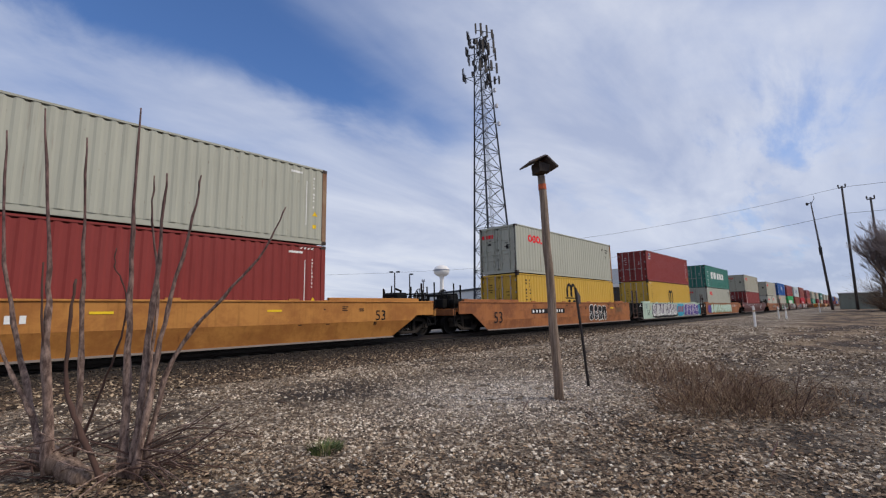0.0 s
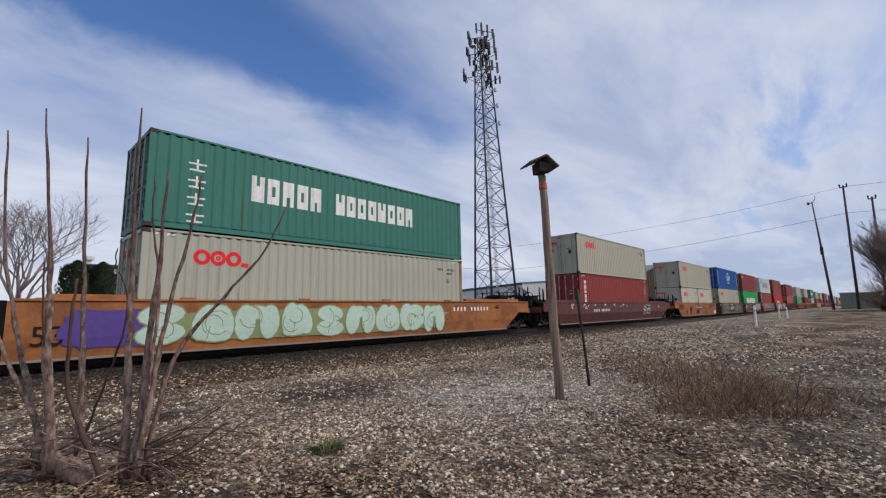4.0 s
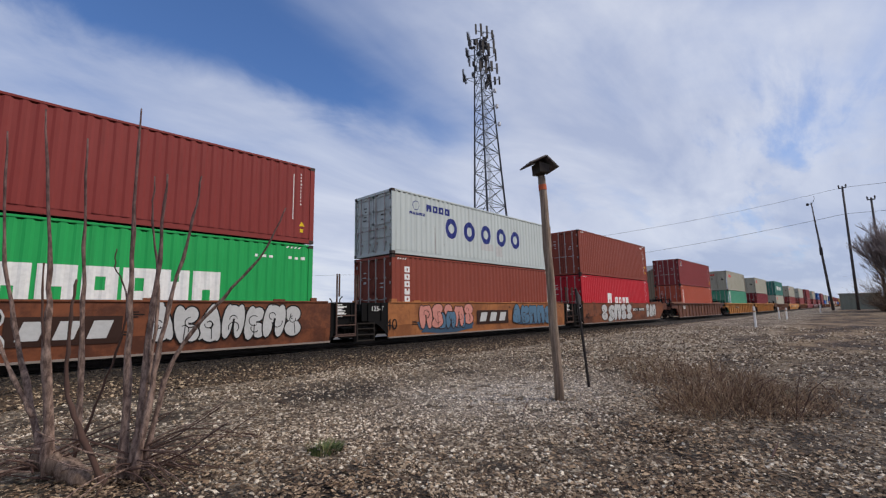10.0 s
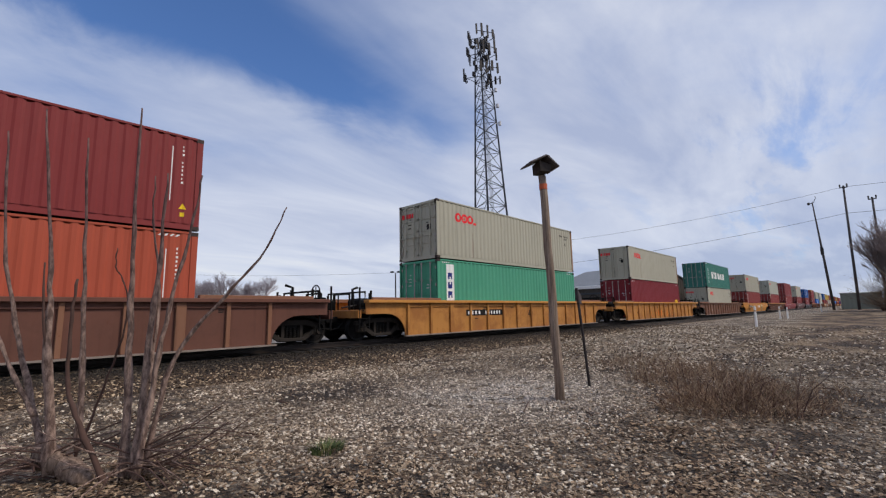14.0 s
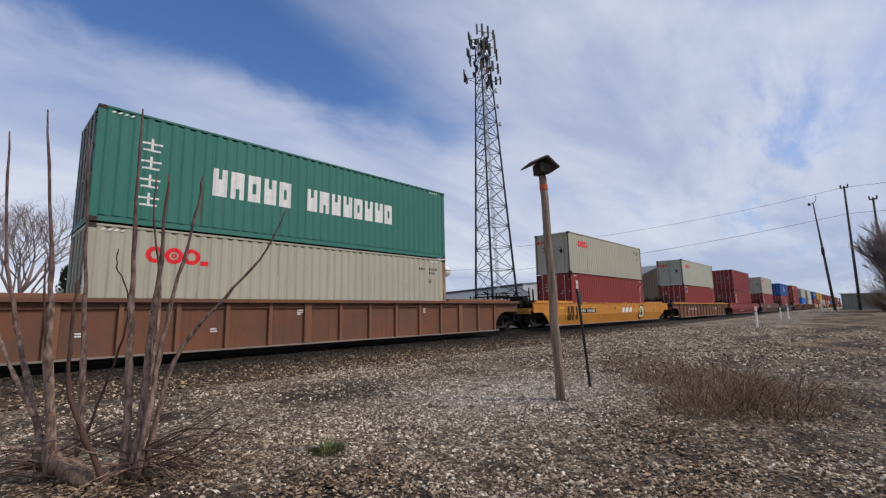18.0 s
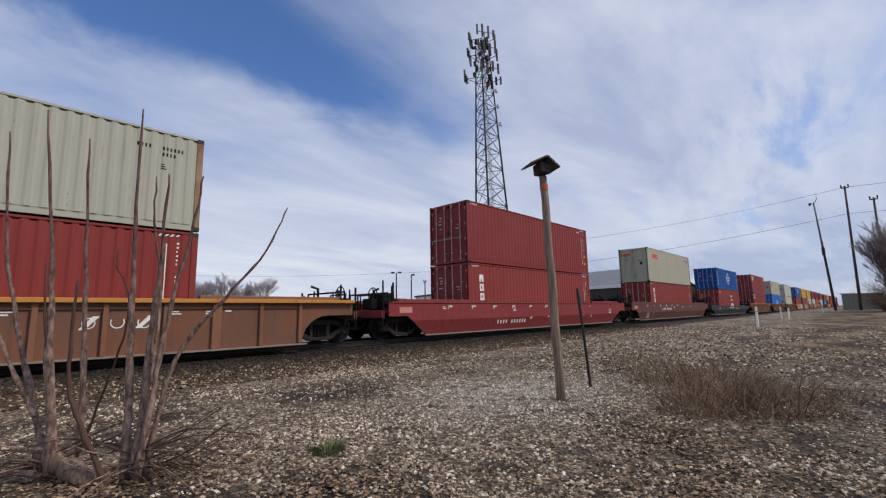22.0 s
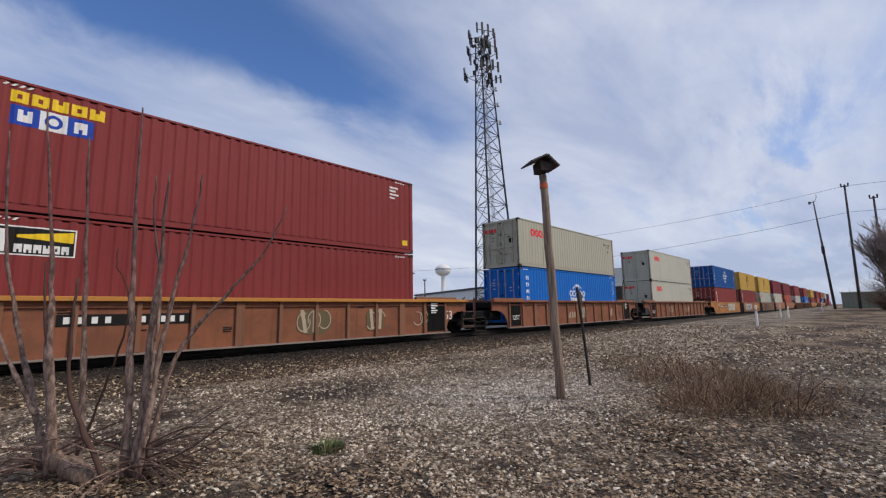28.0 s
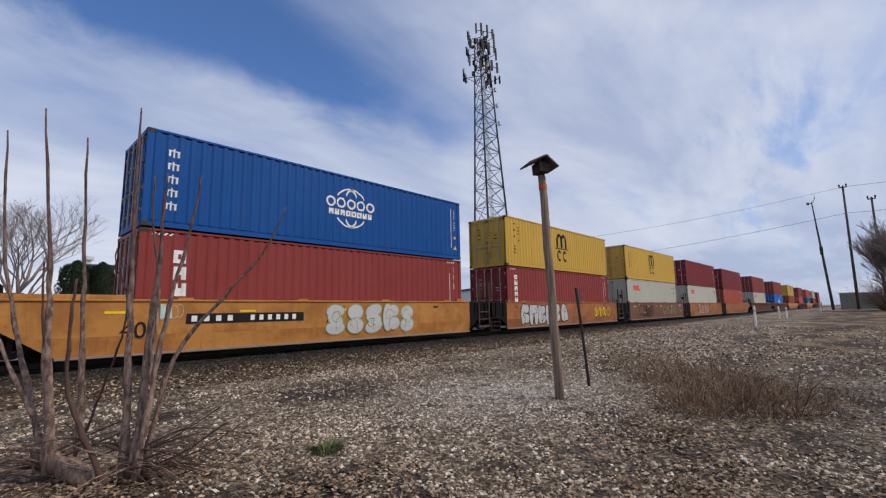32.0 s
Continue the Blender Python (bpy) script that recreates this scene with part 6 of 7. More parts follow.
TWIG = plain("dark_twig", srgb(84, 64, 57), 0.85, 0, 0.4, 12)


def stem(bm, pts, r0, r1, rnd, seg=5, sides=8):
    """A crooked tapering stem through the points, given as (right, up, forth)."""
    ps = [Vector(p) for p in pts]
    fine = []
    for i in range(len(ps) - 1):
        p0, p1, p2, p3 = ps[max(i - 1, 0)], ps[i], ps[i + 1], ps[min(i + 2, len(ps) - 1)]
        for k in range(seg):
            t = k / seg
            q = 0.5 * ((2 * p1) + (p2 - p0) * t + (2 * p0 - 5 * p1 + 4 * p2 - p3) * t * t + (3 * p1 - p0 - 3 * p2 + p3) * t ** 3)
            fine.append(q)
    fine.append(ps[-1])
    n = len(fine)
    out, rad = [], []
    for i, q in enumerate(fine):
        j = 0.007 if 0 < i < n - 1 else 0
        out.append(RIGHT * (q.x + rnd.uniform(-j, j)) + FORTH * (q.z + rnd.uniform(-j, j)) + Vector((0, 0, q.y)))
        rad.append(0.74 * lerp(r0, r1, (i / (n - 1)) ** 0.7) * (1.22 if i % 3 == 1 else 0.96))
    tube(bm, out, rad, sides)


def shrub():
    rnd = random.Random(11)
    o = FORTH * 3.73 + RIGHT * -2.795
    ob = thing("bare_shrub", "leafless shrub with tall grey upright stems from a low stump", "shrub", m=pose(o.x, o.y, ground_z(o.x, o.y)))
    stems = [
        ([(-0.42, 0.12, 0.0), (-0.74, 0.95, 0.05), (-0.92, 1.75, 0.0), (-1.05, 2.94, 0.0)], 0.045, 0.009),
        ([(-0.38, 0.05, 0.0), (-0.50, 1.1, 0.0), (-0.56, 1.7, 0.02), (-0.73, 3.14, 0.0)], 0.064, 0.009),
        ([(-0.24, 0.2, 0.1), (-0.27, 1.1, 0.08), (-0.31, 1.9, 0.05), (-0.33, 2.86, 0.0)], 0.040, 0.009),
        ([(0.22, 0.0, 0.0), (0.17, 1.0, 0.02), (0.14, 2.0, 0.0), (0.125, 3.13, 0.0)], 0.055, 0.009),
        ([(0.30, -0.02, 0.0), (0.35, 1.1, 0.0), (0.37, 1.75, 0.02), (0.40, 2.52, 0.0)], 0.055, 0.010),
        ([(0.37, 0.75, 0.0), (0.36, 1.5, 0.05), (0.26, 2.1, 0.06), (0.25, 2.52, 0.06)], 0.022, 0.007),
        ([(0.35, 0.0, -0.05), (0.43, 0.7, -0.05), (0.52, 1.35, -0.05), (0.66, 2.0, -0.05), (0.73, 2.48, -0.05)], 0.042, 0.008),
        ([(0.38, 0.12, 0.0), (0.56, 0.93, 0.0), (0.95, 1.43, 0.0), (1.28, 1.83, 0.0), (1.45, 2.2, 0.0)], 0.034, 0.006),
        ([(0.18, -0.06, -0.1), (-0.08, 0.45, -0.12), (-0.22, 0.75, -0.1), (-0.24, 1.2, -0.1), (-0.22, 1.6, -0.1)], 0.036, 0.012),
        ([(-0.26, 0.12, 0.08), (-0.16, 0.45, 0.1), (-0.08, 0.7, 0.1), (0.06, 1.2, 0.1), (0.05, 1.5, 0.1), (-0.06, 1.72, 0.1), (-0.06, 1.88, 0.1)], 0.016, 0.006),
        ([(-0.44, 0.7, 0.0), (-0.52, 1.3, -0.04), (-0.56, 1.75, -0.04)], 0.018, 0.008),
        ([(-0.55, 0.5, 0.0), (-0.82, 0.9, 0.02), (-0.98, 1.3, 0.0)], 0.03, 0.014),
    ]
    for pts, r0, r1 in stems:
        bm = bmesh.new()
        stem(bm, pts, r0, r1, rnd)
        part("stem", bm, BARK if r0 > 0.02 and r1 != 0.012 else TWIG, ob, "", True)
    # dark tips and side twigs near the ground
    for k in range(34):
        s = 1 if k % 3 else -1
        l = rnd.uniform(0.4, 0.95)
        x0 = rnd.choice((0.3, 0.3, -0.35))
        z0 = rnd.uniform(0.0, 0.25)
        f = rnd.uniform(-0.4, 0.3)
        bm = bmesh.new()
        stem(bm, [(x0, z0, 0.0), (x0 + s * l * 0.5, z0 + l * rnd.uniform(0.02, 0.25), f * 0.5), (x0 + s * l, z0 + l * rnd.uniform(0.05, 0.6), f)], 0.012, 0.004, rnd, 4, 5)
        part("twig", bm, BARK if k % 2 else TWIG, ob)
    # dead canes that lie spread about the foot
    for k in range(36):
        left = k % 2 == 0
        x0, f0 = (-0.42, rnd.uniform(-0.1, 0.15)) if left else (0.28, rnd.uniform(-0.1, 0.1))
        a = radians(rnd.uniform(120, 265)) if left else radians(rnd.uniform(-95, 60))
        l = rnd.uniform(0.35, 0.9)
        z1 = rnd.uniform(0.02, 0.16)
        bm = bmesh.new()
        stem(bm, [(x0, 0.1, f0), (x0 + math.cos(a) * l * 0.5, z1 + 0.06, f0 + math.sin(a) * l * 0.5), (x0 + math.cos(a) * l, z1 * 0.5, f0 + math.sin(a) * l)], rnd.uniform(0.008, 0.014), 0.004, rnd, 3, 5)
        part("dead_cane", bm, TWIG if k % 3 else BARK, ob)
    bm = bmesh.new()
    stem(bm, [(-0.52, 0.16, 0.1), (-0.34, 0.13, 0.04), (-0.16, 0.07, -0.02), (0.02, 0.0, -0.06)], 0.13, 0.1, rnd, 4, 9)
    part("stump", bm, wood("stump_wood", srgb(150, 128, 112), srgb(86, 68, 56)), ob, "low gnarled stump", True)


shrub()

# ---- dry brush and grass ----
DRYTWIG = Mat("dry_twig", 0.9)
DRYTWIG.color(DRYTWIG.ramp(DRYTWIG.island(), [(0.0, srgb(66, 46, 36)), (0.5, srgb(112, 86, 68)), (1.0, srgb(172, 146, 116))]))


def brush(name, label, cx, cy, rx, ry, h, n, seed, along=None):
    rnd = random.Random(seed)
    ob = thing(name, label, "bush", m=at(cx, cy))
    vs, fs = [], []

    def twig(p, d, l, r):
        q = p + d * l * 0.55 + Vector((rnd.uniform(-1, 1), rnd.uniform(-1, 1), 0)) * l * 0.06
        e = p + d * l + Vector((rnd.uniform(-1, 1), rnd.uniform(-1, 1), rnd.uniform(-0.6, 0.3))) * l * 0.12
        a = d.cross(Vector((rnd.uniform(-1, 1), rnd.uniform(-1, 1), 0.3))).normalized()
        b = d.cross(a)
        k = len(vs)
        for c, rr in ((p, r), (q, r * 0.75), (e, r * 0.3)):
            vs.extend((c + a * rr, c - a * rr * 0.5 + b * rr * 0.87, c - a * rr * 0.5 - b * rr * 0.87))
        for s in (0, 3):
            for i in range(3):
                j = (i + 1) % 3
                fs.append((k + s + i, k + s + j, k + s + 3 + j, k + s + 3 + i))
        return q, e
    for _ in range(n):
        while True:
            u, v = rnd.uniform(-1, 1), rnd.uniform(-1, 1)
            if u * u + v * v < 1:
                break
        edge = 1 - 0.7 * (u * u + v * v)
        p = RIGHT * (u * rx) + FORTH * (v * ry)
        p.z = ground_z(cx + p.x, cy + p.y) - ground_z(cx, cy)
        r0 = 0.0034 * max(1.0, h * 0.8)
        d = (RIGHT * (u * 0.5 + rnd.uniform(-0.9, 0.9)) + FORTH * rnd.uniform(-0.9, 0.9) + Vector((0, 0, rnd.uniform(0.3, 1.2)))).normalized()
        l = h * edge * rnd.uniform(0.5, 1.15)
        q, e = twig(p, d, l, r0)
        for _k in range(3):
            d2 = (d + Vector((rnd.uniform(-0.8, 0.8), rnd.uniform(-0.8, 0.8), rnd.uniform(-0.2, 0.6)))).normalized()
            twig(p + d * l * rnd.uniform(0.25, 0.8), d2, l * rnd.uniform(0.25, 0.55), r0 * 0.65)
    me = bpy.data.meshes.new("twig_tangle")
    me.from_pydata(vs, [], fs)
    tagged(link("twig_tangle", me, DRYTWIG.m, ob, "tangle of dry brown twigs"), kind="stuff")
    # a few longer stalks that stand out singly
    for _ in range(14):
        bm = bmesh.new()
        u, v = rnd.uniform(-0.9, 0.9), rnd.uniform(-0.7, 0.7)
        p = RIGHT * (u * rx) + FORTH * (v * ry)
        p.z = ground_z(cx + p.x, cy + p.y) - ground_z(cx, cy) - 0.02
        d = RIGHT * rnd.uniform(-0.5, 0.5) + FORTH * rnd.uniform(-0.4, 0.4)
        l = h * rnd.uniform(0.8, 1.35)
        tube(bm, [p, p + d * l * 0.4 + Vector((0, 0, l * 0.55)), p + d * l + Vector((0, 0, l * rnd.uniform(0.7, 1.0)))], [0.006 * h / 0.5, 0.0045 * h / 0.5, 0.002 * h / 0.5], 5)
        part("stalk", bm, STRAW if rnd.random() < 0.6 else TWIG, ob)
    return ob


brush("dry_bush", "low tangle of dry brown leafless brush", 6.75, 1.35, 1.0, 0.75, 0.54, 620, 5)
brush("dry_bush", "low tangle of dry brown leafless brush", 8.6, 2.2, 1.15, 1.2, 0.5, 520, 6)
brush("dry_bush", "low sparse dry brown weeds", 10.2, 3.6, 1.1, 1.5, 0.4, 260, 7)
brush("dry_bush", "low sparse dry brown weeds", 8.3, 0.9, 0.8, 0.8, 0.32, 160, 8)

GREEN = Mat("grass_blade", 0.8)
GREEN.color(GREEN.ramp(GREEN.island(), [(0.0, srgb(52, 66, 34)), (0.5, srgb(76, 92, 50)), (0.8, srgb(104, 110, 66)), (1.0, srgb(140, 126, 84))]))


def tuft(cx, cy, r, n, h, seed, mat_, label):
    rnd = random.Random(seed)
    ob = thing("grass_tuft", label, "grass", m=at(cx, cy))
    vs, fs = [], []
    for _ in range(n):
        a, q = rnd.uniform(0, 6.283), r * math.sqrt(rnd.random())
        p = Vector((math.cos(a) * q, math.sin(a) * q, 0))
        p.z = ground_z(cx + p.x, cy + p.y) - ground_z(cx, cy) - 0.01
        d = Vector((math.cos(a) * rnd.uniform(0, 0.8), math.sin(a) * rnd.uniform(0, 0.8), 1)).normalized()
        l = h * rnd.uniform(0.5, 1.1)
        w = Vector((-math.sin(a + 0.6), math.cos(a + 0.6), 0)) * rnd.uniform(0.004, 0.008)
        k = len(vs)
        e = p + d * l + Vector((math.cos(a), math.sin(a), -0.4)) * l * 0.25
        vs.extend((p - w, p + w, p + d * l * 0.6 + w * 0.8, p + d * l * 0.6 - w * 0.8, e))
        fs.extend(((k, k + 1, k + 2, k + 3), (k + 3, k + 2, k + 4)))
    me = bpy.data.meshes.new("blades")
    me.from_pydata(vs, [], fs)
    tagged(link("blade_clump", me, mat_.m, ob), kind="stuff")


tuft(2.39, 3.9, 0.15, 240, 0.125, 8, GREEN, "small green grass tuft in the gravel")
tuft(8.2, 1.3, 0.4, 160, 0.1, 9, GREEN, "thin grass at the foot of the dry brush")

# ---- utility poles and wires ----
POLE = wood("pole_wood", srgb(82, 76, 76), srgb(50, 46, 48), 0.4)
WIRE = plain("wire", srgb(82, 86, 96), 0.6, 0.3)
POLES = [(88.0, 4.11, 16.6, 0.86), (88.0, 1.38, 18.4, -0.2), (88.0, -1.56, 16.1, -0.13)]


def utility_pole(x, y, h, lean, arms):
    ob = thing("utility_pole", "tall dark wooden utility pole with fittings", "utility pole", "utility poles", m=at(x, y))
    bm = bmesh.new()
    tube(bm, [(0, 0, -0.5), (0, lean * 0.5, h * 0.5), (0, lean, h)], [0.19, 0.16, 0.12] if arms else [0.19, 0.15, 0.075], 10)
    part("shaft", bm, POLE, ob, "", True)
    if arms:
        part("crossarm", cube(-0.07, 0.07, lean - 0.45, lean + 0.45, h - 0.35, h - 0.2), POLE, ob)
        for s in (-0.4, 0.4):
            bm = bmesh.new()
            tube(bm, [(0, lean + s, h - 0.2), (0, lean + s, h + 0.1), (0, lean + s, h + 0.25)], [0.07, 0.12, 0.05], 8)
            part("insulator", bm, DARK, ob)
    else:
        bm = bmesh.new()
        tube(bm, [(0, lean - 0.1, h - 0.2), (0, lean - 0.45, h + 0.5), (0, lean - 0.4, h + 0.9)], 0.035, 6)
        tube(bm, [(0, lean, h - 0.25), (0, lean + 0.4, h - 0.15)], 0.05, 6)
        part("bracket", bm, DARK, ob)
        part("lamp_head", cube(-0.15, 0.15, lean + 0.3, lean + 0.62, h - 0.45, h - 0.05, bevel=0.06), DARK, ob)
        part("junction_box", cube(-0.3, -0.12, lean * 0.55 - 0.2, lean * 0.55 + 0.2, h * 0.5, h * 0.57), DARK, ob)


for i, (x, y, h, lean) in enumerate(POLES):
    utility_pole(x, y, h, lean, i != 0)


def wire(a, b, sag, r=0.03):
    a, b = SKEW @ Vector(a), SKEW @ Vector(b)
    bm = bmesh.new()
    n = 24
    tube(bm, [a.lerp(b, k / n) - Vector((0, 0, sag * 4 * (k / n) * (1 - k / n))) for k in range(n + 1)], r, 4)
    ob = thing("overhead_wire", "thin dark overhead wire between poles", "wire", "overhead wires")
    part("strand", bm, WIRE, ob)


g1 = ground_z(88, 1.2)
wire((88, 1.2, g1 + 14.2), (75, 62, 9.6), 1.2)
wire((88, 1.2, g1 + 18.2), (70, 48, 13.4), 1.0, 0.022)
wire((88, 1.2, g1 + 14.2), (88, -60, 16), 1.2)
wire((88, 1.2, g1 + 18.2), (88, -60, 20), 1.2)
wire((20, 180, 17), (75, 62, 10.6), 2.0, 0.025)

# ---- lattice tower ----
TOWER = plain("tower_steel", srgb(40, 44, 54), 0.55, 0.3, 0.3, 2)
ANT = plain("antenna_panel", srgb(116, 120, 130), 0.6)


def tower():
    base = Vector((47.85, 36.8, 0)) + RIGHT * 0.33
    H = 40.9
    ob = thing("lattice_tower", "tall three-legged steel lattice radio tower with antennas on top", "radio tower", m=at(base.x, base.y) @ Matrix.Rotation(radians(-1.2), 4, FORTH))
    az0 = math.atan2(RIGHT.y, RIGHT.x) + radians(18)

    def leg(k, z):
        r = lerp(3.46, 1.05, min(1, z / 40.0))
        a = az0 + k * 2.0944
        return Vector((math.cos(a) * r, math.sin(a) * r, z))
    levels = [0.0]
    while levels[-1] < H - 1.5:
        levels.append(min(H, levels[-1] + lerp(3.4, 1.6, levels[-1] / H)))
    for k in range(3):
        bm = bmesh.new()
        tube(bm, [leg(k, z) for z in levels], [lerp(0.17, 0.09, z / H) for z in levels], 8)
        part("leg", bm, TOWER, ob)
    for k in range(3):
        j = (k + 1) % 3
        for i, (z0, z1) in enumerate(zip(levels, levels[1:])):
            bm = bmesh.new()
            tube(bm, [leg(k, z0), leg(j, z1)], 0.045, 4)
            tube(bm, [leg(j, z0), leg(k, z1)], 0.045, 4)
            tube(bm, [leg(k, z1), leg(j, z1)], 0.042, 4)
            part("brace", bm, TOWER, ob)
    # cable ladder inside
    bm = bmesh.new()
    for s in (-0.18, 0.0, 0.18):
        tube(bm, [RIGHT * (0.55 + s) + Vector((0, 0, 0)), RIGHT * (0.1 + s) + Vector((0, 0, 36))], 0.045, 4)
    for k in range(60):
        z = k * 0.6
        c = RIGHT * lerp(0.55, 0.1, z / 36)
        tube(bm, [c - RIGHT * 0.2 + Vector((0, 0, z)), c + RIGHT * 0.2 + Vector((0, 0, z))], 0.025, 3)
    part("cable_ladder", bm, plain("cable_grey", srgb(176, 180, 188), 0.6), ob, "pale cable ladder inside the tower")
    rnd = random.Random(4)
    for zc, r in ((40.9, 1.5), (38.4, 1.8), (34.9, 2.4)):
        for k in range(3):
            a = az0 + k * 2.0944 + 0.5
            o = Vector((math.cos(a), math.sin(a), 0))
            t = Vector((-o.y, o.x, 0))
            bm = bmesh.new()
            tube(bm, [Vector((0, 0, zc)), o * r + Vector((0, 0, zc))], 0.055, 5)
            tube(bm, [o * r - t * 1.3 + Vector((0, 0, zc)), o * r + t * 1.3 + Vector((0, 0, zc))], 0.05, 5)
            tube(bm, [o * 0.6 + Vector((0, 0, zc - 1.1)), o * r + Vector((0, 0, zc))], 0.04, 4)
            part("antenna_mount", bm, TOWER, ob)
            for s in (-1.25, -0.45, 0.45, 1.25):
                if rnd.random() < 0.1:
                    continue
                hh = rnd.choice((0.6, 0.95, 0.75))
                c = o * (r + 0.15) + t * s + Vector((0, 0, zc + rnd.uniform(-0.25, 0.25)))
                bm = bmesh.new()
                w2 = rnd.uniform(0.11, 0.17)
                vs = [bm.verts.new(c + t * x + o * y + Vector((0, 0, z))) for x in (-w2, w2) for y in (-0.07, 0.07) for z in (-hh, hh)]
                for f in ((0, 1, 3, 2), (4, 6, 7, 5), (0, 4, 5, 1), (2, 3, 7, 6), (0, 2, 6, 4), (1, 5, 7, 3)):
                    bm.faces.new([vs[q] for q in f])
                tube(bm, [c - o * 0.15 - Vector((0, 0, hh * 1.1)), c - o * 0.15 + Vector((0, 0, hh * 1.15))], 0.035, 5)
                bmesh.ops.recalc_face_normals(bm, faces=bm.faces)
                part("antenna", bm, ANT if rnd.random() < 0.12 else DARK, ob, "panel antenna")
    # radio units and junction boxes close to the mast
    for k in range(26):
        a, z, q = rnd.uniform(0, 6.283), rnd.uniform(34.0, 41.0), rnd.uniform(0.7, 1.35)
        w2, hh = rnd.uniform(0.1, 0.2), rnd.uniform(0.2, 0.45)
        part("radio_unit", cube(math.cos(a) * q - w2, math.cos(a) * q + w2, math.sin(a) * q - w2, math.sin(a) * q + w2, z - hh, z + hh, bevel=0.03), DARK, ob, "small grey radio unit")
    for z, s in ((32.6, 1.0), (30.2, 1.0), (27.5, 1.0)):
        o = RIGHT * (lerp(3.46, 1.05, z / 40) * 0.95 + 0.1)
        bm = bmesh.new()
        tube(bm, [o * 0.8 + Vector((0, 0, z)), o * 1.15 + Vector((0, 0, z))], 0.06, 5)
        tube(bm, [o * 1.15 + Vector((0, 0, z - 0.25)), o * 1.15 + Vector((0, 0, z + 0.25))], 0.22, 10)
        part("small_dish", bm, plain("dish_white", srgb(206, 208, 214), 0.5), ob, "small pale dish")


tower()

# ---- beyond the line ----
METAL = paint("grey_siding", srgb(88, 94, 96), 0.1, 0.5, 0.2)
METAL_L = paint("pale_siding", srgb(204, 206, 206), 0.1, 0.5, 0.2)
# dark wall that stands in for the shade inside the open barn
SHADEWALL = paint("shaded_bay_siding", srgb(70, 64, 58), 0.2, 0.7, 0.4)
ROOFM = paint("grey_roof", srgb(116, 120, 124), 0.12, 0.45, 0.25)
SHED = paint("shed_siding", srgb(126, 130, 118), 0.2, 0.5, 0.3)
TRIM = plain("dark_trim", srgb(64, 68, 74), 0.6)


def metal_building(name, label, o, u, w, d, h, gable, wall, roof, pitch=0.5, openings=(), vents=(), fascia=None):
    """A ribbed metal building: o is a lower corner, u the way along its front, d its depth; the ridge runs along the front unless gable is 'front'."""
    o, u = SKEW @ o, SKEW @ u
    rot = math.degrees(math.atan2(u.y, u.x))
    ob = thing(name, label, "building", m=pose(o.x, o.y, ground_z(o.x, o.y), 0, 0, rot))
    rise = gable
    front = pitch == "front"
    for a, b, nm in (((0, 0), (w, 0), "wall"), ((w, 0), (w, d), "wall"), ((w, d), (0, d), "wall"), ((0, d), (0, 0), "wall")):
        A, B = Vector((*a, 0)), Vector((*b, 0))
        t = (B - A).normalized()
        L = (B - A).length
        nrm = Vector((t.y, -t.x, 0))
        bm = bmesh.new()
        n = max(2, int(L / 0.3))
        low, hig = [], []
        for k in range(n * 2 + 1):
            s = L * k / (n * 2)
            off = 0.03 if k % 4 in (1, 2) else 0.0
            p = A + t * s + nrm * off
            top = h
            if front and nm and abs(t.y) < 0.5:
                top = h + rise * (1 - abs(2 * p.x / w - 1))
            elif not front and abs(t.x) < 0.5:
                top = h + rise * (1 - abs(2 * p.y / d - 1))
            low.append(bm.verts.new(p + Vector((0, 0, -0.3))))
            hig.append(bm.verts.new(p + Vector((0, 0, top))))
        for k in range(n * 2):
            bm.faces.new((low[k], low[k + 1], hig[k + 1], hig[k]))
        part("wall", bm, wall, ob, "ribbed metal wall")
    for s in (0, 1):
        bm = bmesh.new()
        e = 0.18
        if front:
            x0, x1 = (-e, w / 2) if s == 0 else (w + e, w / 2)
            zl = h - e * 2 * rise / w
            vs = [bm.verts.new(v) for v in ((x0, -e, zl), (x1, -e, h + rise), (x1, d + e, h + rise), (x0, d + e, zl), (x0, -e, zl + 0.12), (x1, -e, h + rise + 0.12), (x1, d + e, h + rise + 0.12), (x0, d + e, zl + 0.12))]
        else:
            y0, y1 = (-e, d / 2) if s == 0 else (d + e, d / 2)
            zl = h - e * 2 * rise / d
            vs = [bm.verts.new(v) for v in ((-e, y0, zl), (w + e, y0, zl), (w + e, y1, h + rise), (-e, y1, h + rise), (-e, y0, zl + 0.12), (w + e, y0, zl + 0.12), (w + e, y1, h + rise + 0.12), (-e, y1, h + rise + 0.12))]
        for f in ((0, 1, 2, 3), (7, 6, 5, 4), (0, 4, 5, 1), (1, 5, 6, 2), (2, 6, 7, 3), (3, 7, 4, 0)):
            bm.faces.new([vs[i] for i in f])
        bmesh.ops.recalc_face_normals(bm, faces=bm.faces)
        part("roof", bm, roof, ob, "metal roof slope")
    for x0, x1, z0, z1, nm in openings:
        part(nm, cube(x0, x1, -0.08, 0.1, z0, z1, bevel=0.02), TRIM if nm != "sign_panel" else METAL_L, ob)
    if fascia:
        part("fascia", cube(-0.25, w + 0.25, -0.3, -0.2, h - 0.32, h + 0.06, bevel=0.02), fascia, ob, "boarded edge along the eave")
    for x, y in vents:
        zr = h + rise * (1 - abs(2 * (x / w if front else y / d) - 1))
        bm = bmesh.new()
        tube(bm, [(x, y, zr - 0.1), (x, y, zr + 0.5)], 0.25, 10)
        tube(bm, [(x, y, zr + 0.5), (x, y, zr + 0.55), (x, y, zr + 0.85)], [0.25, 0.45, 0.45], 10)
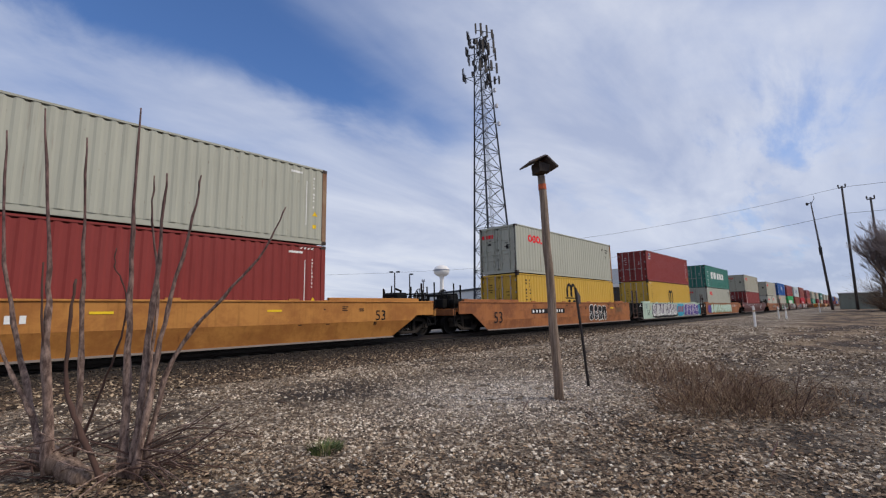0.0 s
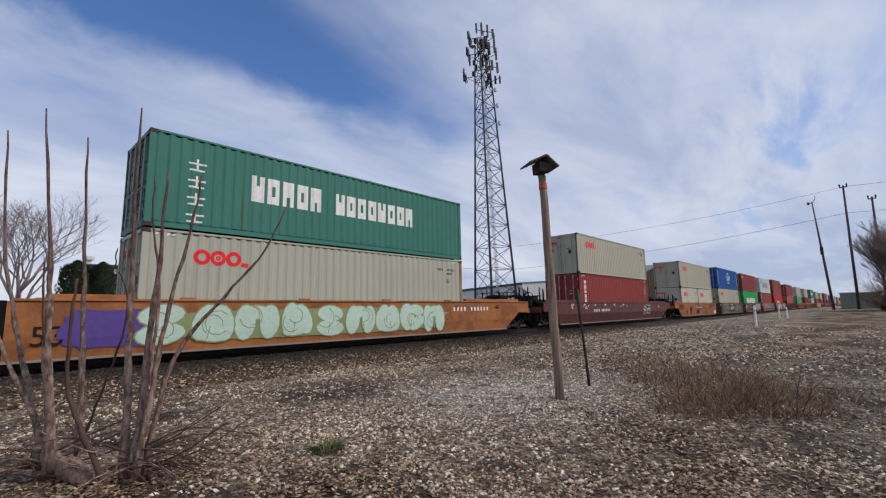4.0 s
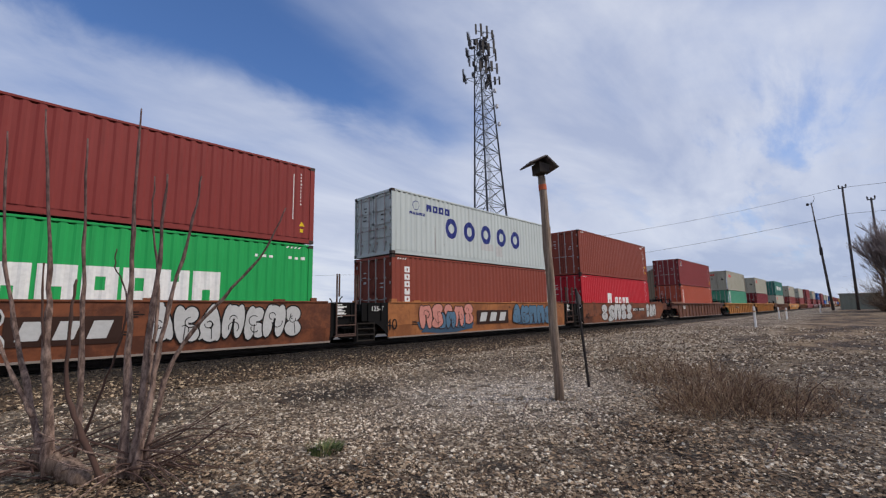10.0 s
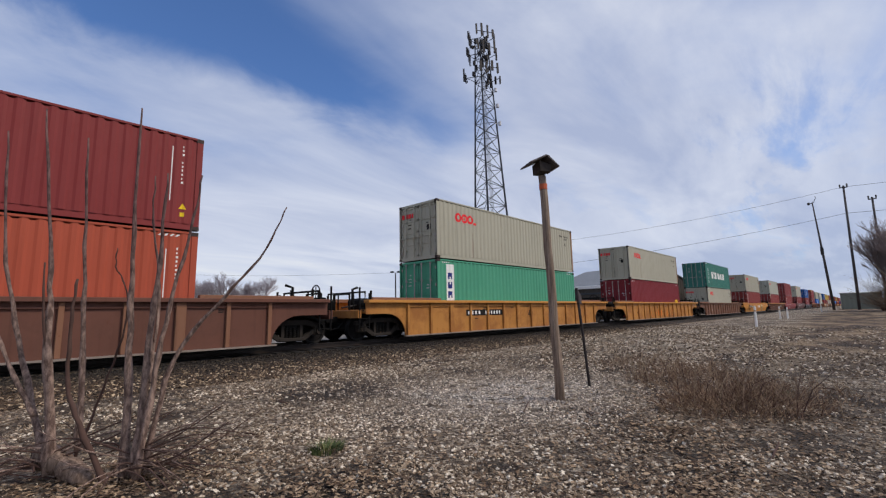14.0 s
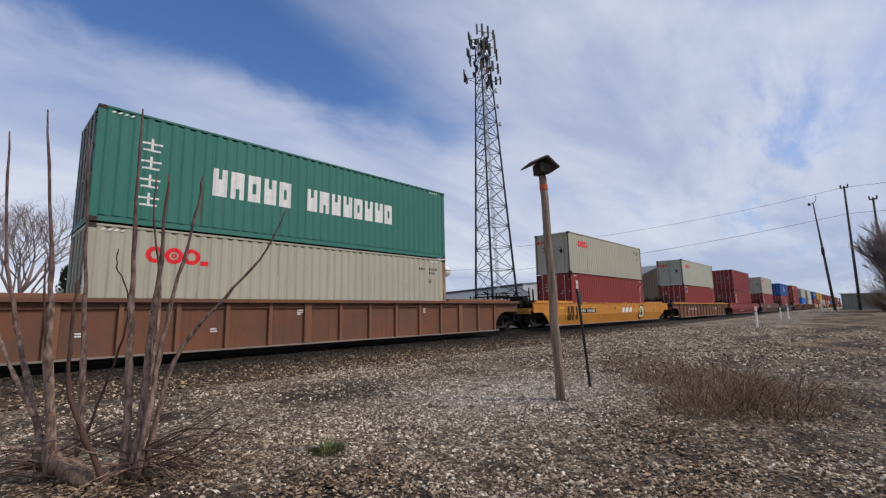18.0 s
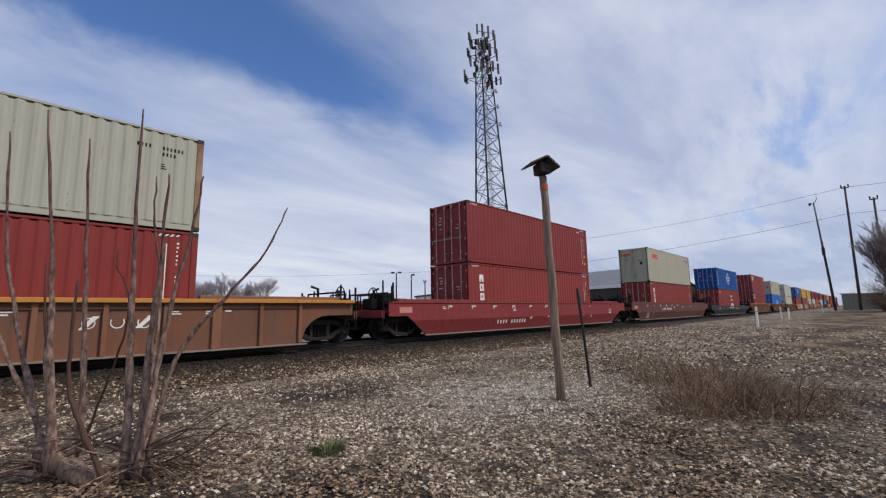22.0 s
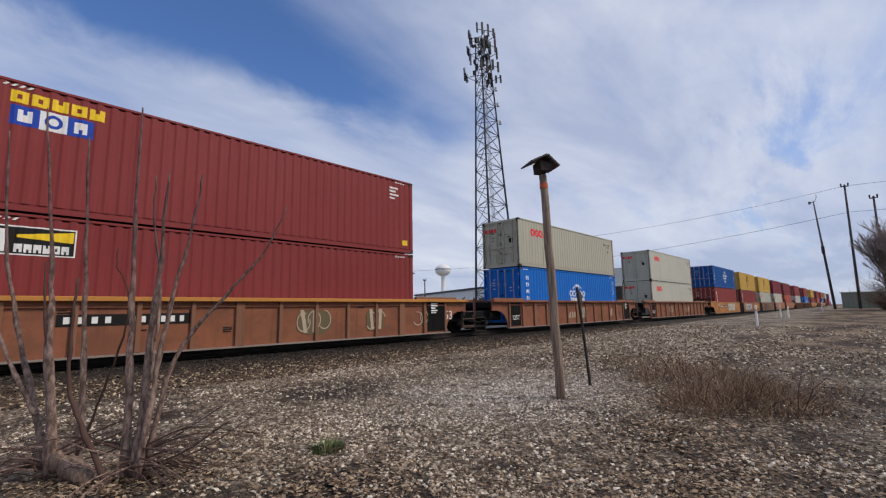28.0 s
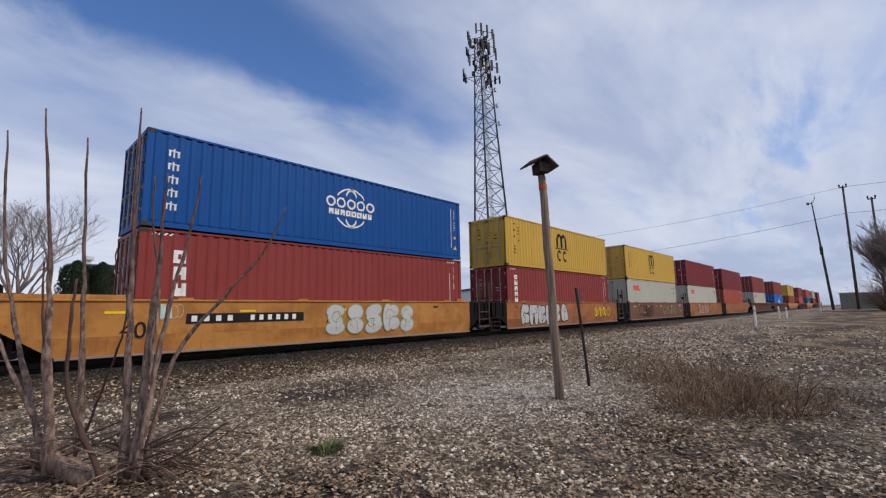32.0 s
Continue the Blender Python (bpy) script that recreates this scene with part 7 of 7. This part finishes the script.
        part("roof_vent", bm, METAL_L, ob, "pale turbine roof vent")
    return ob


uL = Vector((0.985, -0.174, 0))
metal_building("metal_building", "grey ribbed metal building with a low roof and roof vents", Vector((5.3, 47.1, 0)), uL, 4.9, 12, 5.65, 0.3, METAL, METAL, openings=((2.4, 3.6, 5.0, 5.35, "sign_panel"),), vents=((0.5, 2.0), (3.5, 2.0)))
metal_building("metal_annex", "lower dark-edged grey metal annex", Vector((7.0, 45.4, 0)), uL, 3.75, 2.0, 4.75, 0.1, METAL, TRIM, openings=((2.2, 3.2, 0, 2.1, "door"),))
metal_building("warehouse", "long pale metal warehouse with a blue-grey roof edge", Vector((81.17, 88.79, 0)), Vector((-0.379, -0.925, 0)).normalized(), 51.4, 16, 5.2, 0.5, METAL_L, ROOFM, openings=((6, 7.2, 0, 2.1, "door"), (20, 24, 0, 3.2, "overhead_door"), (36, 40, 0, 3.2, "overhead_door")), fascia=TRIM)
metal_building("lumber_barn", "grey-roofed open lumber barn with a white eave", Vector((57.20, 33.85, 0)), Vector((-0.214, -0.975, 0)).normalized(), 12.0, 18, 3.95, 2.75, SHADEWALL, ROOFM, openings=((1.0, 11.5, 1.6, 1.8, "rack_beam"), (1.0, 11.5, 2.9, 3.1, "rack_beam")), fascia=WHITE)
metal_building("small_shed", "small white gabled metal shed", Vector((55.6, 40.25, 0)), Vector((0.693, -0.721, 0)).normalized(), 3.4, 3.0, 3.7, 0.95, METAL_L, ROOFM, "front", openings=((1.1, 2.2, 0, 2.1, "door"),))
metal_building("far_shed", "small grey shed beyond the crossing", Vector((100.0, 3.65, 0)), Vector((0.05, -1, 0)).normalized(), 4.9, 5, 2.6, 0.15, SHED, METAL_L)


def bare_tree(x, y, h, spread, seed, depth=5, label="large leafless tree with fine grey branches", r0=None, bark=None, kids=4, least=0.008):
    """Trunk, limbs and a crown of fine bare branches."""
    bark = bark or BARK_FAR
    rnd = random.Random(seed)
    ob = thing("bare_tree", label, "tree", m=at(x, y))
    tr, cr = bmesh.new(), ([], [])

    def thin(p, q, r1, r2):
        vs, fs = cr
        d = (q - p).normalized()
        a = d.cross(Vector((0.3, 0.9, 0.2))).normalized()
        b = d.cross(a)
        k = len(vs)
        for c, r in ((p, r1), (q, r2)):
            vs.extend((c + a * r, c - a * r * 0.5 + b * r * 0.87, c - a * r * 0.5 - b * r * 0.87))
        for i in range(3):
            j = (i + 1) % 3
            fs.append((k + i, k + j, k + 3 + j, k + 3 + i))

    def grow(p, d, l, r, n):
        mid = p + d * l * 0.5 + Vector((rnd.uniform(-1, 1), rnd.uniform(-1, 1), 0)) * l * 0.05
        e = p + d * l
        if n >= depth - 1:
            tube(tr, [p, mid, e], [r, r * 0.85, r * 0.7], 7)
        else:
            thin(p, mid, r, r * 0.85)
            thin(mid, e, r * 0.85, r * 0.65)
        if n == 0:
            return
        top = n == depth
        for k in range(6 if top else kids):
            a = rnd.uniform(0, 6.283) if not top else k * 1.047 + rnd.uniform(-0.4, 0.4)
            side = Vector((math.cos(a), math.sin(a), rnd.uniform(-0.2, 0.35)))
            d2 = (d * rnd.uniform(0.75, 1.1) + side * spread * rnd.uniform(0.6, 1.15) + Vector((0, 0, 0.16))).normalized()
            grow(e if k < 2 else p.lerp(e, rnd.uniform(0.35, 0.9)), d2, l * (rnd.uniform(0.62, 0.85) if not top else rnd.uniform(0.8, 1.0)), max(r * 0.55, least), n - 1)
    grow(Vector((0, 0, -0.3)), Vector((0.02, 0.03, 1)), h * 0.27, r0 or h * 0.02, depth)
    part("trunk", tr, bark, ob, "", True)
    me = bpy.data.meshes.new("crown")
    me.from_pydata(cr[0], [], cr[1])
    link("crown", me, bark, ob, "fine bare branches")
    return ob


BARK_PALE = plain("pale_bark", srgb(138, 125, 121), 0.9, 0, 0.3, 2)
# for the far tree row: haze of distance put into the bark colour
BARK_HAZE = plain("hazy_bark", srgb(166, 156, 158), 0.9, 0, 0.3, 2)
BARK_FAR = plain("far_bark", srgb(132, 119, 117), 0.9, 0, 0.3, 2)
bare_tree(2.6, 66.0, 16.4, 0.66, 25, 6, kids=3, least=0.012)
bare_tree(-4.5, 69.0, 15.6, 0.66, 22, 6, kids=3, least=0.012)
for i, (px, py, h) in enumerate(((50, 160, 15), (56, 156, 16), (61, 153, 13), (66, 150, 15), (46, 166, 14), (42, 170, 15), (53, 165, 13))):
    bare_tree(px, py, h, 0.62, 30 + i, 5, "distant leafless tree with fine branches", h * 0.022, BARK_HAZE, least=0.03)
bare_tree(76.0, -3.6, 12.0, 0.45, 51, 5, "leafless roadside tree with dense brown twigs", None, BARK_PALE, least=0.02)
bare_tree(77.5, -2.3, 10.0, 0.45, 54, 5, "leafless roadside tree with dense brown twigs", None, BARK_PALE, least=0.024)
bare_tree(79.0, -3.0, 9.0, 0.45, 52, 5, "leafless roadside tree with dense brown twigs", None, BARK_PALE, least=0.02)
bare_tree(74.5, -5.4, 11.5, 0.5, 53, 5, "leafless roadside tree with dense brown twigs", None, BARK_PALE, least=0.02)
brush("roadside_thicket", "dense brown leafless thicket at the roadside", 76.0, -3.0, 2.2, 2.4, 6.5, 650, 55)

LEAF = Mat("evergreen_leaf", 0.8)
LEAF.color(LEAF.ramp(LEAF.island(), [(0.0, srgb(20, 32, 18)), (0.6, srgb(36, 52, 28)), (1.0, srgb(62, 76, 42))]))


def evergreen(x, y, h, r, seed):
    rnd = random.Random(seed)
    ob = thing("evergreen_tree", "dense dark green columnar evergreen", "tree", "evergreens by the building", m=at(x, y))
    bm = bmesh.new()
    tube(bm, [(0, 0, -0.2), (0, 0, h * 0.9)], [0.12, 0.03], 7)
    part("trunk", bm, BARK_FAR, ob)
    vs, fs = [], []
    for _ in range(5200):
        t = rnd.random() ** 0.8
        prof = math.sin(min(1, (1 - t) * 6.5) * math.pi / 2) * (0.9 + 0.1 * math.sin(t * 3))
        a = rnd.uniform(0, 6.283)
        lump = 1 + 0.16 * math.sin(a * 5 + t * 9 + seed) + 0.1 * math.sin(a * 9 - t * 17)
        q = r * prof * lump * (0.72 + 0.28 * rnd.random() ** 0.5)
        p = Vector((math.cos(a) * q, math.sin(a) * q, 0.1 + t * h))
        d = Vector((math.cos(a) * 0.5, math.sin(a) * 0.5, 1 + rnd.uniform(-0.3, 0.4))).normalized()
        s = Vector((-math.sin(a), math.cos(a), rnd.uniform(-0.4, 0.4))).normalized()
        k = len(vs)
        l, w = rnd.uniform(0.14, 0.3), rnd.uniform(0.05, 0.1)
        vs.extend((p, p + d * l * 0.5 + s * w, p + d * l, p + d * l * 0.5 - s * w))
        fs.append((k, k + 1, k + 2, k + 3))
    me = bpy.data.meshes.new("crown")
    me.from_pydata(vs, [], fs)
    link("crown", me, LEAF.m, ob, "dense needle sprays")


evergreen(4.9, 43.7, 5.4, 1.02, 1)
evergreen(6.42, 43.3, 5.35, 0.78, 2)


def water_tower(x, y, zc):
    ob = thing("water_tower", "white water tower with a rounded tank on a single stem", "water tower", m=at(x, y))
    bm = bmesh.new()
    tube(bm, [(0, 0, 0), (0, 0, 3), (0, 0, zc - 6), (0, 0, zc - 3)], [4.0, 1.7, 1.5, 2.6], 20)
    part("stem", bm, WHITE, ob, "", True)
    bm = bmesh.new()
    n = 10
    tube(bm, [(0, 0, zc + 4.6 * math.sin(lerp(-1.5, 1.5, k / n))) for k in range(n + 1)], [6.2 * math.cos(lerp(-1.5, 1.5, k / n)) for k in range(n + 1)], 28)
    part("tank", bm, WHITE, ob, "", True)
    bm = bmesh.new()
    tube(bm, [(0, 0, zc + 0.2), (0, 0, zc + 0.9)], 6.27, 28, False)
    part("painted_band", bm, plain("tank_band", srgb(120, 126, 140), 0.6), ob)


water_tower(244.7, 236.0, 31.8)


def light_pole(x, y, h, heads):
    ob = thing("light_pole", "tall dark area light pole with floodlights", "light pole", "area light poles", m=at(x, y))
    bm = bmesh.new()
    tube(bm, [(0, 0, -0.3), (0, 0, h)], [0.2, 0.14], 8)
    part("shaft", bm, DARK, ob)
    for s in heads:
        c = RIGHT * s
        part("lamp_head", cube(c.x - 0.35, c.x + 0.35, c.y - 0.35, c.y + 0.35, h - 0.05, h + 0.3, bevel=0.05), TRIM, ob)


light_pole(64.6, 77.1, 9.9, (-0.75, 0.75))
light_pole(70.3, 78.4, 9.7, (0.4,))
utility_pole(72.5, 76.0, 8.3, 0.0, True)

# ---- loose stones and litter ----
PALE = stone_material("pale_gravel_stone", [(0.0, srgb(44, 33, 25)), (0.35, srgb(106, 89, 72)), (0.7, srgb(172, 153, 129)), (1.0, srgb(242, 230, 210))], True)
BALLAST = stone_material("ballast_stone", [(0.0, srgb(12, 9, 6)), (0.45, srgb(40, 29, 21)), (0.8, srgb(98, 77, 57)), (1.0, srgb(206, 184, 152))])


def spread(rnd):
    d = 2.0 + 0.6 * rnd.random() + 14.0 * rnd.random() ** 1.6
    a = radians(YAW) + radians(rnd.uniform(-48, 48))
    return d * math.cos(a), d * math.sin(a)


def patchy(x, y, rnd):
    v = noise.noise(Vector((x * 0.55, y * 0.55, 7.0))) + 0.5 * noise.noise(Vector((x * 1.7, y * 1.7, 2.0)))
    side = Vector((x, y, 0)).dot(RIGHT)
    away = math.hypot(x - 0.76, y - 4.6)
    thin = 1 - 0.22 * smooth(1.9, 3.8, side) * smooth(9.0, 5.0, math.hypot(x, y))
    thin *= 1 - 0.75 * smooth(1.5, 0.6, away)
    clump = noise.noise(Vector((x * 4.5, y * 4.5, 5.0)))
    pale = math.exp(-0.16 * (x - 6.4) ** 2 - 0.3 * (y - 4.3) ** 2)
    strip = 0.45 * math.exp(-((y - 8.3) / 1.2) ** 2) * smooth(3.0, 6.0, x)
    return y < 10.2 and x > -0.6 and clump > -0.28 and rnd.random() < (0.15 + 1.2 * max(0.0, v + 0.03) + 0.9 * pale + strip) * thin


stone_field("gravel", 92000, spread, lambda r, x, y: (0.0075 + 0.021 * r.random() ** 2.2) * (0.85 + 0.035 * math.hypot(x, y)), PALE, "loose pale limestone gravel", 71, patchy)


def farther(rnd):
    d = 11.0 + 19.0 * rnd.random()
    a = radians(YAW) + radians(rnd.uniform(-46, -12))
    return d * math.cos(a), d * math.sin(a)


def strips(x, y, rnd):
    v = noise.noise(Vector((x * 0.3, y * 0.7, 4.0))) + 0.5 * noise.noise(Vector((x * 1.1, y * 1.9, 8.0)))
    return y < 10.0 and rnd.random() < (0.12 + 1.5 * max(0.0, v)) * max(0.22, smooth(1.5, 4.0, y + 2.0 * v))


stone_field("gravel", 20000, farther, lambda r, x, y: 0.018 + 0.04 * r.random() ** 2.0, PALE, "loose pale gravel away from the post", 73, strips)


def bank(rnd):
    x = -0.5 + 34 * rnd.random() ** 1.6
    return x, TRACK_Y - 1.4 - 3.65 * rnd.random() ** 1.15


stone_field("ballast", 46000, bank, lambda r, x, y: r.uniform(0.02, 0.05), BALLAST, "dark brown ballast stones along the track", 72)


def sticks():
    rnd = random.Random(9)
    for k in range(16):
        x, y = spread(rnd)
        if y > 9 or x < 0.5:
            continue
        l = rnd.uniform(0.2, 0.7)
        a = rnd.uniform(0, 6.28)
        bm = bmesh.new()
        tube(bm, [Vector((math.cos(a) * l * s, math.sin(a) * l * s, 0.02 + rnd.uniform(0, 0.012))) for s in (-0.5, -0.15, 0.2, 0.5)], [0.006, 0.009, 0.008, 0.004], 5)
        ob = thing("fallen_stick", "thin dry stick lying on the gravel", "stick", "fallen sticks", m=at(x, y))
        part("stick", bm, TWIG, ob)


sticks()


LITTER = Mat("leaf_litter", 0.95)
LITTER.color(LITTER.ramp(LITTER.island(), [(0.0, srgb(64, 48, 37)), (0.5, srgb(116, 94, 73)), (1.0, srgb(176, 152, 124))]))


def litter(name, cx, cy, r, n, seed, label):
    """Dry leaves and bits of bark, as small bent flakes."""
    rnd = random.Random(seed)
    vs, fs = [], []
    for _ in range(n):
        a, q = rnd.uniform(0, 6.283), r * abs(rnd.gauss(0, 0.5))
        x, y = cx + math.cos(a) * q * 1.3, cy + math.sin(a) * q
        z = ground_z(x, y) + rnd.uniform(0.004, 0.03)
        t = rnd.uniform(0, 6.283)
        u = Vector((math.cos(t), math.sin(t), rnd.uniform(-0.3, 0.3))) * rnd.uniform(0.012, 0.035)
        w = Vector((-math.sin(t), math.cos(t), rnd.uniform(-0.4, 0.4))) * rnd.uniform(0.006, 0.018)
        p = Vector((x, y, z))
        k = len(vs)
        vs.extend((p - u, p + w + Vector((0, 0, 0.006)), p + u, p - w))
        fs.append((k, k + 1, k + 2, k + 3))
    me = bpy.data.meshes.new(name)
    me.from_pydata(vs, [], fs)
    tagged(link(name, me, LITTER.m), label, "leaf litter", kind="stuff")


litter("leaf_litter", 0.9, 4.4, 1.1, 2200, 81, "dry brown leaf litter round the shrub's foot")
litter("leaf_litter", 5.2, 1.6, 2.6, 2600, 82, "scattered dry leaves and grass on the gravel")
litter("leaf_litter", 3.4, 0.9, 1.7, 2400, 83, "scattered dry leaves and grass on the gravel")
litter("leaf_litter", 7.2, 1.6, 1.7, 2600, 85, "brown dead leaves under the dry brush")
litter("leaf_litter", 2.0, 3.0, 1.3, 1100, 84, "scattered dry leaves and grass on the gravel")


def motions():
    times = [float(t) for t in range(0, 33)]
    for ob, x, y, z in MOVING:
        walk(ob, [(t, pose(x - run(t), y, z)) for t in times])
    # wheels roll with the distance run: about 63 degrees from row to row
    r = 0.42
    ticks = [i / 30.0 for i in range(0, 961)]
    for w, k, seed in SPIN:
        walk(w, [(t, Matrix.Translation((k, 0, 0)) @ Matrix.Rotation(-run(t) / r + seed, 4, "Y")) for t in ticks])


motions()
